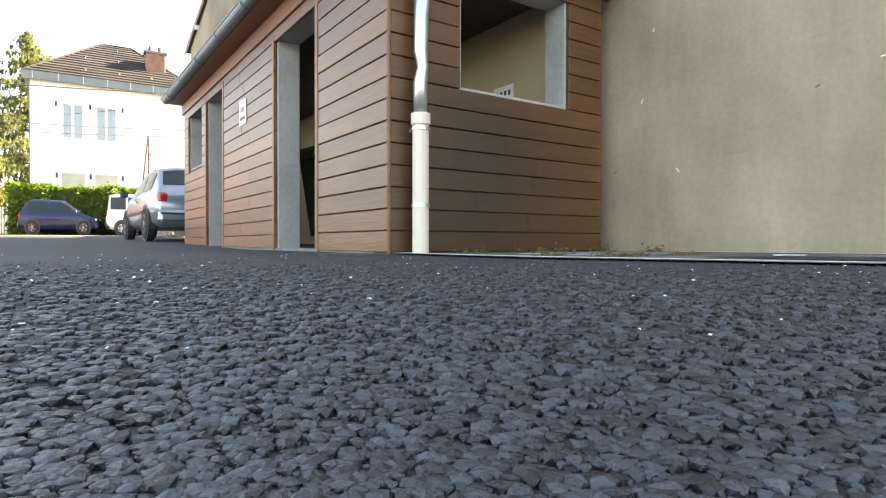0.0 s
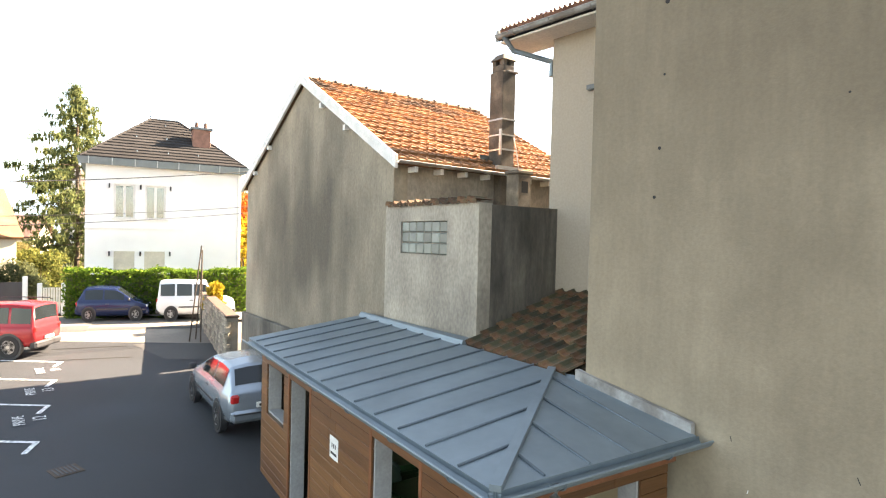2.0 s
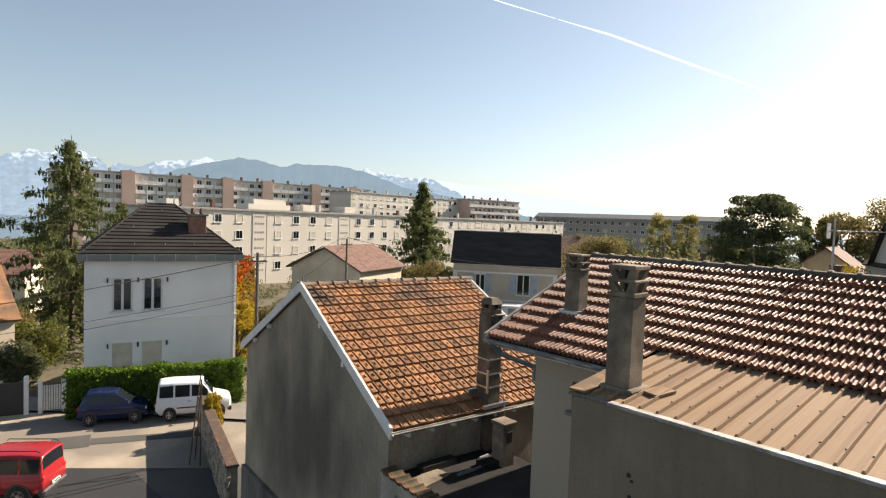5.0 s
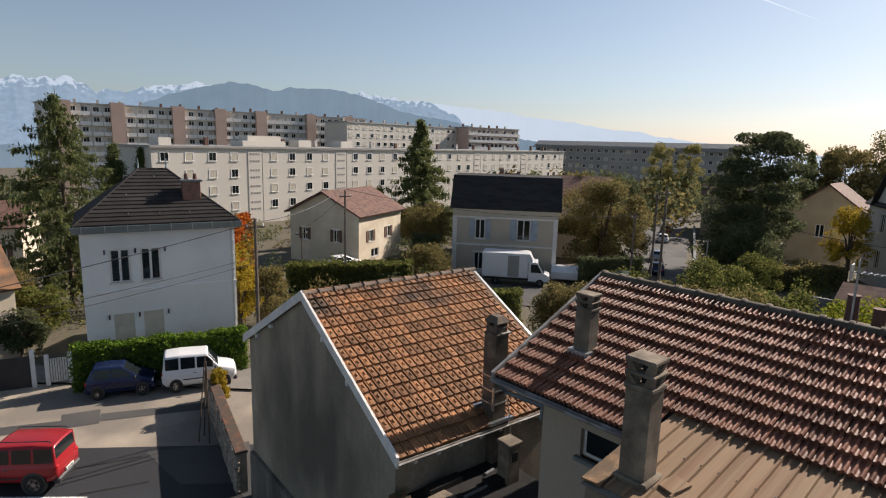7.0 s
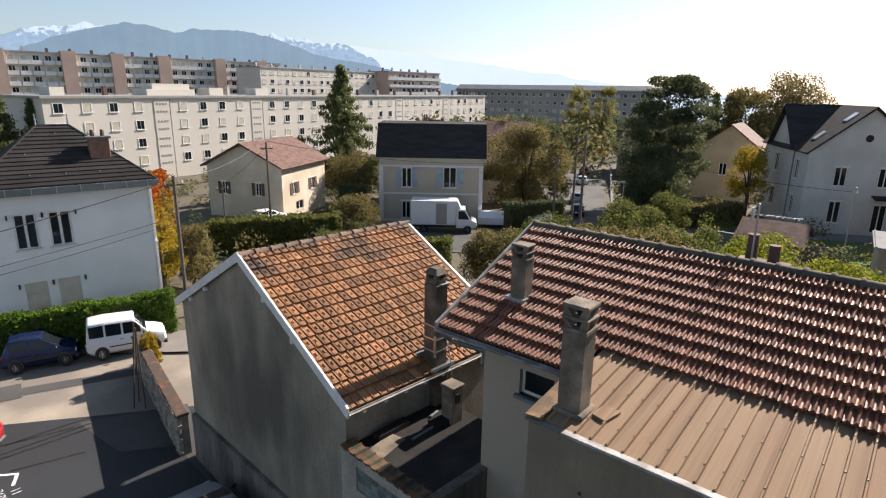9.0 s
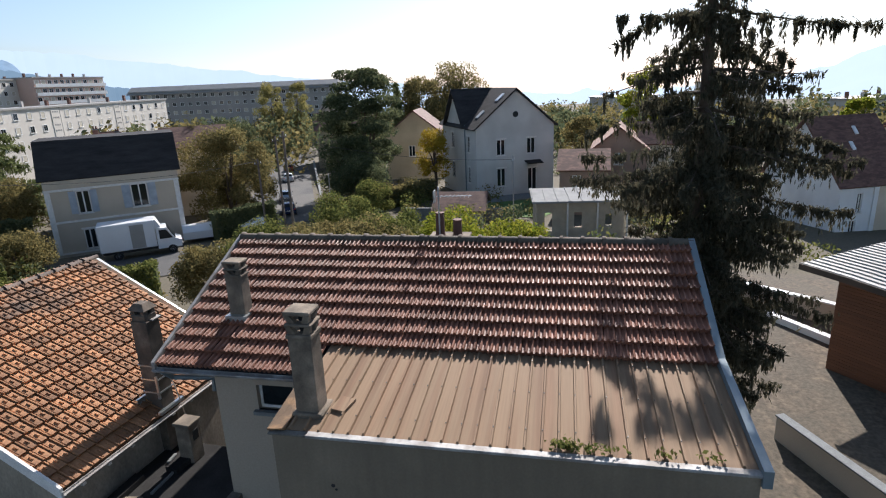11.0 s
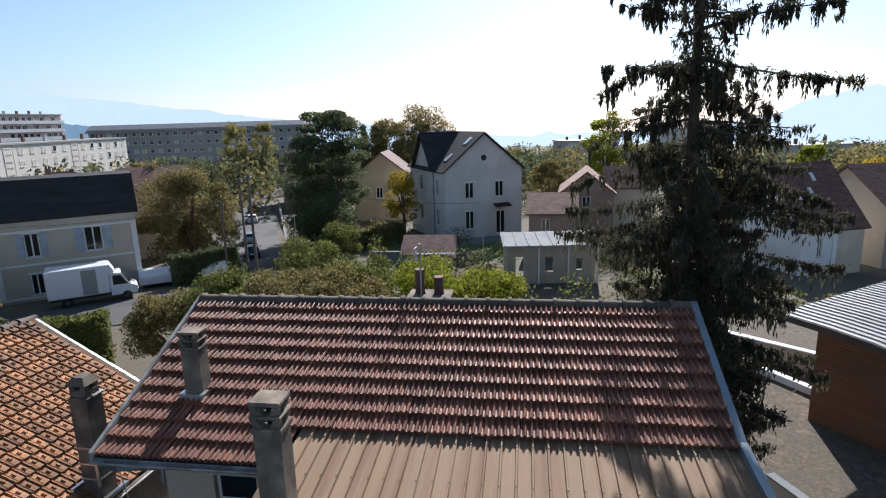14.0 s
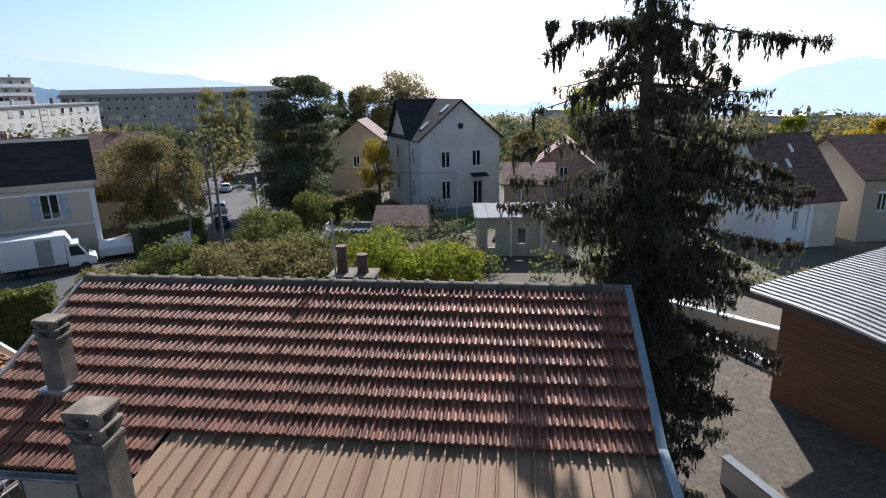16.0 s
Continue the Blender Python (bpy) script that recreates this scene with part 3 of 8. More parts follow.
def wall_cells(bm, u0, u1, z0, z1, d0, d1, holes, along="x"):
    """A wall from u0 to u1, d0 to d1 thick, with openings (u0, z0, u1, z1) that go through it: one connected shell."""
    us = sorted({u0, u1, *[min(max(q, u0), u1) for h in holes for q in (h[0], h[2])]})
    zs = sorted({z0, z1, *[min(max(q, z0), z1) for h in holes for q in (h[1], h[3])]})
    nu, nz = len(us) - 1, len(zs) - 1
    full = {(i, j): not any(h[0] <= (us[i] + us[i + 1]) / 2 <= h[2] and h[1] <= (zs[j] + zs[j + 1]) / 2 <= h[3] for h in holes) for i in range(nu) for j in range(nz)}
    made = {}

    def v(i, j, k):
        if (i, j, k) not in made:
            d = (d0, d1)[k]
            made[i, j, k] = bm.verts.new((us[i], d, zs[j]) if along == "x" else (d, us[i], zs[j]))
        return made[i, j, k]

    for (i, j), solid in full.items():
        if not solid:
            continue
        bm.faces.new((v(i, j, 0), v(i + 1, j, 0), v(i + 1, j + 1, 0), v(i, j + 1, 0)))
        bm.faces.new((v(i, j, 1), v(i, j + 1, 1), v(i + 1, j + 1, 1), v(i + 1, j, 1)))
        for di, dj, p, q in ((-1, 0, (i, j), (i, j + 1)), (1, 0, (i + 1, j + 1), (i + 1, j)), (0, -1, (i + 1, j), (i, j)), (0, 1, (i, j + 1), (i + 1, j + 1))):
            if not full.get((i + di, j + dj), False):
                bm.faces.new((v(*p, 0), v(*q, 0), v(*q, 1), v(*p, 1)))
    bmesh.ops.recalc_face_normals(bm, faces=bm.faces[:])
    return bm


def ground_z(x, y):
    """The lie of the land: the yard rises a little to the street, and the town beyond falls away."""
    d = math.hypot(x + 2.5, y + 3.3)
    return float(np.interp(d, (0, 7, 22, 29, 36, 45, 55, 68, 100, 200, 4000), (0, 0, 0.3, 0.42, 0.0, -0.4, -0.95, -1.5, -2.6, -6.5, -175)))


def patch(name, corners, lift, material, cell=1.0, label="", category="", kind="structure", parent=None):
    """A sheet that follows the ground between four corners."""
    a, b, c, d = [Vector((*p, 0)) for p in corners]
    nu = max(1, math.ceil(max((b - a).length, (c - d).length) / cell))
    nv = max(1, math.ceil(max((d - a).length, (c - b).length) / cell))
    verts = []
    for j in range(nv + 1):
        for i in range(nu + 1):
            p = a.lerp(b, i / nu).lerp(d.lerp(c, i / nu), j / nv)
            verts.append((p.x, p.y, ground_z(p.x, p.y) + lift))
    faces = [(j * (nu + 1) + i, j * (nu + 1) + i + 1, (j + 1) * (nu + 1) + i + 1, (j + 1) * (nu + 1) + i) for j in range(nv) for i in range(nu)]
    ob = raw(name, verts, faces, material, parent)
    return tagged(ob, label, category, kind=kind) if not parent else ob


# ---------- roof tiles ----------
def tile_shape(w, l):
    """One interlocking clay tile: a flat pan with a roll, thicker at its lower end."""
    prof = [(0.0, 0.012), (0.02, 0.055), (0.05, 0.06), (0.08, 0.018), (0.14, 0.006), (w - 0.03, 0.024), (w - 0.004, 0.012)]
    low, top = [(x, 0.0, z + 0.042) for x, z in prof], [(x, l * 1.12, z) for x, z in prof]
    foot = [(x, 0.004, max(z - 0.03, -0.01)) for x, z in prof]
    k = len(prof)
    faces = [(i, i + 1, k + i + 1, k + i) for i in range(k - 1)] + [(2 * k + i, 2 * k + i + 1, i + 1, i) for i in range(k - 1)]
    return low + top + foot, faces


def grooved_shape(w, l):
    """One flat clay tile with a raised side lap, a groove beside it and a small lug in the middle."""
    prof = [(0.0, 0.0), (0.004, 0.036), (0.026, 0.038), (0.034, 0.008), (0.05, 0.002), (0.066, 0.012), (w * 0.6, 0.014), (w - 0.014, 0.012), (w - 0.004, 0.0)]
    low, top = [(x, 0.0, z + 0.062) for x, z in prof], [(x, l * 1.1, z) for x, z in prof]
    foot = [(x, 0.006, z - 0.002) for x, z in prof]
    k = len(prof)
    faces = [(i, i + 1, k + i + 1, k + i) for i in range(k - 1)] + [(2 * k + i, 2 * k + i + 1, i + 1, i) for i in range(k - 1)]
    lug = [(w * 0.62 + dx, y, 0.014 + 0.062 * (1 - y / (l * 1.1)) + h) for h, g in ((-0.004, 0.0), (0.026, 0.004)) for dx, y in ((-0.014 + g, l * 0.38), (0.014 - g, l * 0.38), (0.014 - g, l * 0.66), (-0.014 + g, l * 0.66))]
    n = 3 * k
    faces += [(n + 4, n + 5, n + 6, n + 7)] + [(n + i, n + (i + 1) % 4, n + 4 + (i + 1) % 4, n + 4 + i) for i in range(4)]
    return low + top + foot + lug, faces


def twin_roll_shape(w, l):
    """One tile with two rolls and deep pans between them."""
    one = [(0.0, 0.002), (0.22, 0.0), (0.4, 0.01), (0.52, 0.036), (0.64, 0.044), (0.78, 0.034), (0.93, 0.006)]
    prof = [(x * w / 2 + k * w / 2, z) for k in (0, 1) for x, z in one]
    low, top = [(x, 0.0, z + 0.078) for x, z in prof], [(x, l * 1.1, z) for x, z in prof]
    foot = [(x, 0.008, z - 0.004) for x, z in prof]
    k = len(prof)
    return low + top + foot, [(i, i + 1, k + i + 1, k + i) for i in range(k - 1)] + [(2 * k + i, 2 * k + i + 1, i + 1, i) for i in range(k - 1)]


def tile_field(parent, m, wide, long, w, l, mat_piece, mat_joined, first, skip=None, singles=300, shape=tile_shape, odd=None):
    """Tiles over a slope whose x runs along the eave and y up it; the first ones by the rule are single parts, the rest one part."""
    verts, faces = shape(w, l)
    me = bpy.data.meshes.new("tile")
    me.from_pydata(verts, [], faces)
    me.materials.append(M[mat_piece])
    others = {}
    spots = [(i, j) for j in range(int(long / l + 0.35)) for i in range(int(wide / w + 0.01)) if not (skip and skip((i + 0.5) * w, (j + 0.5) * l))]
    spots.sort(key=first)
    rng = random.Random(5)
    jv, jf = [], []
    for n, (i, j) in enumerate(spots):
        mm = m @ pose(i * w + rng.uniform(-0.004, 0.004), j * l + rng.uniform(-0.008, 0.008), rng.uniform(0, 0.005), rng.uniform(-0.5, 0.5), rng.uniform(-0.8, 0.8), rng.uniform(-0.8, 0.8))
        other = odd(i, j) if odd else None
        if other and other not in others:
            others[other] = me.copy()
            others[other].materials[0] = M[other]
        if n < singles or other:
            piece("roof_tile", others.get(other, me), parent, mm)
        else:
            o = len(jv)
            jv += [mm @ Vector(v) for v in verts]
            jf += [tuple(o + q for q in f) for f in faces]
    if jv:
        tagged(raw("tile_field", jv, jf, mat_joined, parent), kind="stuff")


def ridge_caps(parent, p, q, material, r=0.11, step=0.36):
    p, q = Vector(p), Vector(q)
    n = max(1, round((q - p).length / step))
    bm = B()
    d = (q - p) / n
    ang = math.atan2(d.y, d.x)
    rings = []
    for s, k in ((0.0, 1.3), (0.15, 1.3), (0.17, 1.02), (1.1, 0.92)):
        rings.append([bm.verts.new((s * d.length, math.cos(a) * r * k, math.sin(a) * r * k * 0.8)) for a in [math.pi * t / 6 - 0.15 + 0.05 * t for t in range(7)]])
    for lo, hi in zip(rings, rings[1:]):
        for i in range(6):
            bm.faces.new((lo[i], lo[i + 1], hi[i + 1], hi[i]))
    bm.faces.new(rings[0])
    me = mesh_of(bm, "ridge_tile", material, True)
    for i in range(n):
        piece("ridge_tile", me, parent, Matrix.Translation(p + d * i) @ Matrix.Rotation(ang, 4, "Z"))


def slope_matrix(o, ex, ey):
    ex, ey = Vector(ex).normalized(), Vector(ey).normalized()
    ez = ex.cross(ey).normalized()
    return Matrix(((ex.x, ey.x, ez.x, o[0]), (ex.y, ey.y, ez.y, o[1]), (ex.z, ey.z, ez.z, o[2]), (0, 0, 0, 1)))


def gutter(parent, p, q, r=0.065, material="zinc", brackets=0.9, name="gutter"):
    """A half-round gutter from p to q, with its straps."""
    p, q = Vector(p), Vector(q)
    d = (q - p).normalized()
    s = d.cross(Vector((0, 0, 1))).normalized()
    bm = B()
    rings = []
    for e in (p, q):
        out = [e + s * math.cos(a) * r + Vector((0, 0, math.sin(a) * r)) for a in [math.pi + math.pi * t / 8 for t in range(9)]]
        inn = [e + s * math.cos(a) * r * 0.9 + Vector((0, 0, math.sin(a) * r * 0.9)) for a in [2 * math.pi - math.pi * t / 8 for t in range(9)]]
        rings.append([bm.verts.new(v) for v in out + inn])
    loft_rings(bm, rings)
    for a in (-1, 1):
        tube(bm, [p + s * a * r, q + s * a * r], 0.011, 6)
    bmesh.ops.recalc_face_normals(bm, faces=bm.faces[:])
    g = part(name, bm, material, parent)
    n = int((q - p).length / brackets)
    for i in range(n):
        c = p + (q - p) * ((i + 0.5) / n)
        bm = B()
        tube(bm, [c + s * math.cos(a) * (r + 0.006) + Vector((0, 0, math.sin(a) * (r + 0.006))) for a in [math.pi + math.pi * t / 8 for t in range(9)]], 0.008, 5)
        part("gutter_strap", bm, material, g)
    return g


# ---------- ground ----------
rings = [0.0, 1.0, 2.5, 4.5, 7, 10, 14, 18, 22, 29, 36, 45, 55, 68, 84, 100, 140, 200, 400, 900, 2000, 3950]
gv = [(-2.5, -3.3, -0.06)]
SECT = 120
for r in rings[1:]:
    for k in range(SECT):
        x, y = -2.5 + r * math.cos(2 * math.pi * k / SECT), -3.3 + r * math.sin(2 * math.pi * k / SECT)
        gv.append((x, y, ground_z(x, y) - 0.06))
gf = [(0, 1 + k, 1 + (k + 1) % SECT) for k in range(SECT)]
for i in range(len(rings) - 2):
    a, b = 1 + i * SECT, 1 + (i + 1) * SECT
    gf += [(a + k, b + k, b + (k + 1) % SECT, a + (k + 1) % SECT) for k in range(SECT)]
tagged(raw("ground", gv, gf, "earth"), "earth and rough grass of gardens and open land", "ground", kind="structure")

patch("yard", [(-40, -30), (2.6, -30), (2.6, 17.2), (-40, 39.5)], 0.0, "asphalt", 1.2, "dark fresh asphalt of a parking yard", "asphalt yard")
patch("street", [(-40, 39.3), (3.0, 16.7), (6.0, 20.3), (-40, 52.8)], -0.008, "street", 2.0, "sunlit worn asphalt street beyond the yard", "street")
patch("worn_strip", [(-0.05, -1.5), (2.5, -1.5), (2.3, 0.2), (-0.05, -0.1)], 0.006, "old_asphalt", 0.4, "worn grey asphalt with moss along the wall", "pavement")

patch("worn_entrance", [(-1.1, 18.7), (-0.4, 16.0), (1.1, 15.2), (2.3, 17.6)], 0.008, "lane", 0.5, "paler worn asphalt at the yard entrance", "asphalt patch")
patch("worn_entrance", [(1.1, 15.2), (1.35, 12.5), (1.62, 14.0), (2.3, 17.6)], 0.008, "lane", 0.5, "paler worn asphalt along the stone wall", "asphalt patch")
patch("old_bay", [(-12.5, 12.3), (-4.64, 12.3), (-4.58, 17.4), (-12.5, 22.4)], 0.006, "street", 0.8, "pale old asphalt of the parking bays", "asphalt patch")
for corners in ([(-9.5, 24.3), (-3.57, 22.83), (-3.56, 22.14), (-9.5, 23.5)], [(-3.6, 23.4), (-2.24, 23.2), (-2.38, 21.9), (-3.62, 22.1)], [(-2.25, 22.75), (2.3, 21.55), (2.1, 20.95), (-2.38, 22.1)]):
    patch("repair_strip", corners, 0.004, "lane", 0.8, "dark repair strip in the street asphalt", "asphalt patch")
for p, q in (((-3.37, 18.75), (-1.26, 18.47)), ((-3.22, 17.02), (-1.24, 16.67))):
    patch("sealed_crack", [(p[0], p[1] + 0.05), (q[0], q[1] + 0.05), (q[0], q[1] - 0.05), (p[0], p[1] - 0.05)], 0.007, "tar", 0.5, "black sealed crack in the asphalt", "asphalt patch")
patch("worn_strip", [(1.4, -6.0), (3.0, -6.0), (2.5, -1.5), (-0.05, -1.5)], 0.006, "old_asphalt", 0.4, "worn grey asphalt along the concrete wall", "pavement")

# stones of the asphalt by the take-off spot
rng = np.random.default_rng(3)
ico = np.array([(0, 0, 0.62), (0.9, 0, 0.35), (0.28, 0.86, 0.35), (-0.73, 0.53, 0.35), (-0.73, -0.53, 0.35), (0.28, -0.86, 0.35), (0.8, 0.55, -0.4), (-0.3, 0.9, -0.4), (-0.95, 0, -0.4), (-0.3, -0.9, -0.4), (0.8, -0.55, -0.4)])
icf = [(0, 1, 2), (0, 2, 3), (0, 3, 4), (0, 4, 5), (0, 5, 1), (1, 6, 2), (2, 7, 3), (3, 8, 4), (4, 9, 5), (5, 10, 1), (2, 6, 7), (3, 7, 8), (4, 8, 9), (5, 9, 10), (1, 10, 6)]


def stones(name, xs, ys, sizes, material, label, sink=0.35):
    n = len(xs)
    a, f = rng.uniform(0, 6.28, n), rng.uniform(0.5, 0.85, n)
    w = ico[None] * np.stack([np.ones(n), rng.uniform(0.7, 1, n), f], 1)[:, None, :] * rng.uniform(0.78, 1.2, (n, 11, 1)) * sizes[:, None, None]
    z = np.array([ground_z(x, y) for x, y in zip(xs, ys)]) + sizes * (f - sink) * 0.5
    v = np.stack([xs[:, None] + w[..., 0] * np.cos(a)[:, None] - w[..., 1] * np.sin(a)[:, None], ys[:, None] + w[..., 0] * np.sin(a)[:, None] + w[..., 1] * np.cos(a)[:, None], z[:, None] + w[..., 2]], 2)
    faces = (np.array(icf)[None] + (np.arange(n) * 11)[:, None, None]).reshape(-1, 3)
    return tagged(raw(name, v.reshape(-1, 3).tolist(), faces.tolist(), material, None, False), label, "gravel", kind="stuff")


az = radians(90 - 35)
dist = 0.1 * (2.6 / 0.1) ** rng.uniform(0, 1, 24000)
ang = az + rng.uniform(-0.95, 0.95, len(dist))
stones("asphalt_stones", -1.82 + dist * np.cos(ang), -3.27 + dist * np.sin(ang), rng.uniform(0.0014, 0.0064, len(dist)) * np.interp(dist, (0.12, 0.3, 0.8, 1.4, 2.6), (0.62, 0.88, 1.15, 1.15, 0.6)), "grain", "coarse dark stones of the asphalt surface", 0.05)
dist, ang = rng.uniform(0.25, 4, 240), az + rng.uniform(-0.8, 0.8, 240)
stones("pale_grit", -1.76 + dist * np.cos(ang), -3.16 + dist * np.sin(ang), rng.uniform(0.0012, 0.004, 240), "sign", "loose pale grit on the asphalt", 0.0)
stones("wall_foot_gravel", rng.uniform(0.1, 2.1, 420), -np.abs(rng.normal(0, 0.28, 420)) - 0.02, rng.uniform(0.003, 0.011, 420), "gravel", "loose gravel and crumbs at the foot of the shed", 0.0)


def marking(corners, label="white painted line on the asphalt", lift=0.012, group="parking lines"):
    return tagged(patch("road_marking", corners, lift, "paint", 0.7, label, "road marking"), group=group)


def stripe(p, q, w=0.1, **k):
    p, q = Vector((*p, 0)), Vector((*q, 0))
    s = (q - p).normalized().cross(Vector((0, 0, 1))) * w / 2
    return marking([(p + s).xy, (q + s).xy, (q - s).xy, (p - s).xy], **k)


edge_line = [(-0.03, -0.2), (-0.07, -0.67), (-0.08, -1.1), (-0.06, -1.45), (0.05, -1.87), (0.2, -2.4), (0.75, -4.2), (1.4, -6.0)]
for p, q in zip(edge_line, edge_line[1:]):
    stripe(p, q, 0.095)
stripe((2.1, -0.64), (2.22, -1.7), 0.1)
stripe((2.22, -1.7), (2.75, -6.0), 0.1)


def lettering(text, loc, rz, size, parent=None):
    cu = bpy.data.curves.new("lettering", "FONT")
    cu.body, cu.size, cu.align_x, cu.align_y, cu.extrude = text, size, "CENTER", "CENTER", 0.001
    tmp = new("lettering", cu)
    me = bpy.data.meshes.new_from_object(tmp.evaluated_get(bpy.context.evaluated_depsgraph_get()))
    bpy.data.objects.remove(tmp)
    me.materials.clear()
    me.materials.append(M["paint"])
    ob = new("lettering", me)
    ob.matrix_basis = pose(*loc, 0, 0, rz)
    return tagged(ob, "white stencilled lettering on the asphalt", "road marking", "parking lettering", "structure")


bay = [(-3.03, 16.72), (-3.13, 14.53), (-3.2, 12.2), (-3.3, 9.75)]
for (bx, by), num in zip(bay, ("11", "13", "12", "")):
    stripe((bx, by), (bx - 3.8, by + 2.2), 0.1)
    stripe((bx - 0.02, by + 0.05), (bx - 0.2, by - 0.55), 0.1)
    if num:
        for word, off in (("PRIVE", -0.5), (num, -0.14)):
            lettering(word, (bx + off, by - 0.9, ground_z(bx + off, by - 0.9) + 0.016), 96, 0.3 if word == "PRIVE" else 0.35)
patch("dark_patch", [(0.55, -2.5), (1.3, -2.5), (1.1, -1.85), (0.6, -1.8)], 0.009, "asphalt", 0.5, "black patch under the stencilled letter", "asphalt patch")
lettering("P", (0.86, -2.03, 0.018), -62, 0.3)

manhole = thing("manhole_cover", (0.76, -1.12, 0.003), 8, "square concrete manhole cover set in worn asphalt", "manhole cover")
part("frame", box(B(), -0.5, -0.33, -0.02, 0.5, 0.33, 0.008), "old_asphalt", manhole)
part("lid", box(B(), -0.44, -0.27, 0.0, 0.44, 0.27, 0.013, 0.004), "slab", manhole)
cover = thing("rusty_cover", (-0.4, -0.33, 0.002), -10, "small rusty iron cover flush with the asphalt", "manhole cover")
part("lid", box(B(), -0.17, -0.1, -0.01, 0.17, 0.1, 0.01, 0.004), "rust", cover)
grate = thing("drain_grate", (-2.85, 8.1, ground_z(-2.85, 8.1) + 0.002), 20, "dark iron drain grate in the yard", "drain")
part("frame", box(B(), -0.22, -0.22, -0.02, 0.22, 0.22, 0.006), "rust", grate)
for i in range(6):
    part("bar", box(B(), -0.17 + i * 0.06, -0.18, 0.007, -0.14 + i * 0.06, 0.18, 0.014), "trim", grate)

# ---------- wooden shed ----------
SX, SY, ST = 2.03, 6.6, 2.14
shed = thing("wooden_shed", (0, 0, 0), 0, "small brown timber-clad bin shed with a grey zinc hip roof", "shed")
long_holes = [(1.2, -0.2, 2.22, 2.03), (4.2, -0.2, 5.08, 2.03), (5.36, 1.18, 6.28, 2.03)]
front_holes = [(0.57, 1.14, 1.64, 2.02)]
part("long_wall", wall_cells(B(), 0.2, SY, -0.1, ST, 0.02, 0.2, long_holes, "y"), "ceiling", shed)
part("front_wall", wall_cells(B(), 0.02, SX, -0.1, ST, 0.02, 0.2, front_holes, "x"), "ceiling", shed)
part("end_wall", box(B(), 0.02, SY, -0.1, 1.75, SY + 0.12, ST), "ceiling", shed)
part("inner_lining", wall_cells(B(), 0.205, SY - 0.01, 0.02, 2.2, 0.205, 0.22, long_holes, "y"), "inner", shed)
part("inner_front_lining", wall_cells(B(), 0.225, SX, 0.02, 2.2, 0.205, 0.22, front_holes, "x"), "inner", shed)
bm = B()
box(bm, 1.76, 0.23, 0.02, 1.8, SY - 0.02, 2.25)
part("back_lining", bm, "inner", shed)
part("floor_slab", box(B(), 0.0, 0.2, -0.1, 1.76, SY - 0.01, 0.025), "slab", shed)
part("ceiling_panel", box(B(), 0.2, 0.2, 2.16, SX - 0.02, SY, 2.19), "ceiling", shed)


def lining(h, along):
    """Grey boards that line an opening."""
    u0, z0, u1, z1 = h
    t = 0.025
    z0 = max(z0, 0.0)
    for a, b, c, d in ((u0, z0, u0 + t, z1), (u1 - t, z0, u1, z1), (u0 + t, z1 - t, u1 - t, z1)) + (((u0 + t, z0, u1 - t, z0 + t),) if z0 > 0.5 else ()):
        bm = box(B(), 0.022, a, b, 0.235, c, d, 0.003) if along == "y" else box(B(), a, 0.022, b, c, 0.235, d, 0.003)
        part("jamb_board", bm, "jamb", shed, "grey lining board of an opening")


for h in long_holes:
    lining(h, "y")
lining(front_holes[0], "x")
prng = random.Random(11)
ROW = 0.1415
for row in range(15):
    z0, z1 = 0.012 + row * ROW, 0.012 + (row + 1) * ROW - 0.007
    for along, holes, end in (("y", long_holes, SY), ("x", front_holes, SX)):
        cuts = [0.0] + [c for h in holes if h[1] < (z0 + z1) / 2 < h[3] for c in (h[0] - 0.002, h[2] + 0.002)] + [end]
        for a, b in zip(cuts[::2], cuts[1::2]):
            joints = [a] + ([a + (b - a) * prng.uniform(0.35, 0.65)] if b - a > 1.9 else []) + [b]
            for c, d in zip(joints, joints[1:]):
                k = prng.uniform(0, 0.003)
                if along == "y":
                    lift = 0.009 * c
                    if z1 < lift + 0.02:
                        continue
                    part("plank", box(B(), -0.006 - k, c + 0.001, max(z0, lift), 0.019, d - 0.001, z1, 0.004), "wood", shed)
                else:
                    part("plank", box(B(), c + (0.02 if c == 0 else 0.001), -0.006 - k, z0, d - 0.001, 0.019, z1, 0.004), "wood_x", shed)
for u in (1.17, 2.25, 4.17, 5.11):
    part("trim_board", box(B(), -0.014, u - 0.028, 0.0, 0.0, u + 0.028, 2.06, 0.003), "fascia", shed)
part("corner_post", box(B(), -0.004, -0.004, 0.0, 0.018, 0.018, ST, 0.003), "wood", shed)
part("fascia", box(B(), -0.03, -0.05, 2.1, 0.02, SY + 0.1, 2.26, 0.004), "fascia", shed, "orange-brown fascia board")
part("fascia", box(B(), 0.022, -0.05, 2.1, SX + 0.06, 0.0, 2.26, 0.004), "fascia", shed)
part("soffit", box(B(), -0.2, -0.2, 2.262, SX + 0.05, SY + 0.12, 2.28), "fascia", shed)

# zinc roof: a long slope, a hip and an end slope
E0, EZ, TZ = -0.2, 2.36, 2.66
HX, HY = 1.93, 1.5
FARY = 6.78
bm = B()
slab_of(bm, [(HX, HY, TZ), (HX, FARY - 0.05, TZ), (E0, FARY, EZ), (E0, E0, EZ)], 0.05)
part("long_slope", bm, "zinc", shed, "grey-blue zinc sheet slope")
bm = B()
slab_of(bm, [(HX, HY, TZ), (E0, E0, EZ), (2.16, E0, EZ + 0.02), (2.1, HY - 0.35, TZ - 0.02)], 0.05)
part("end_slope", bm, "zinc", shed)
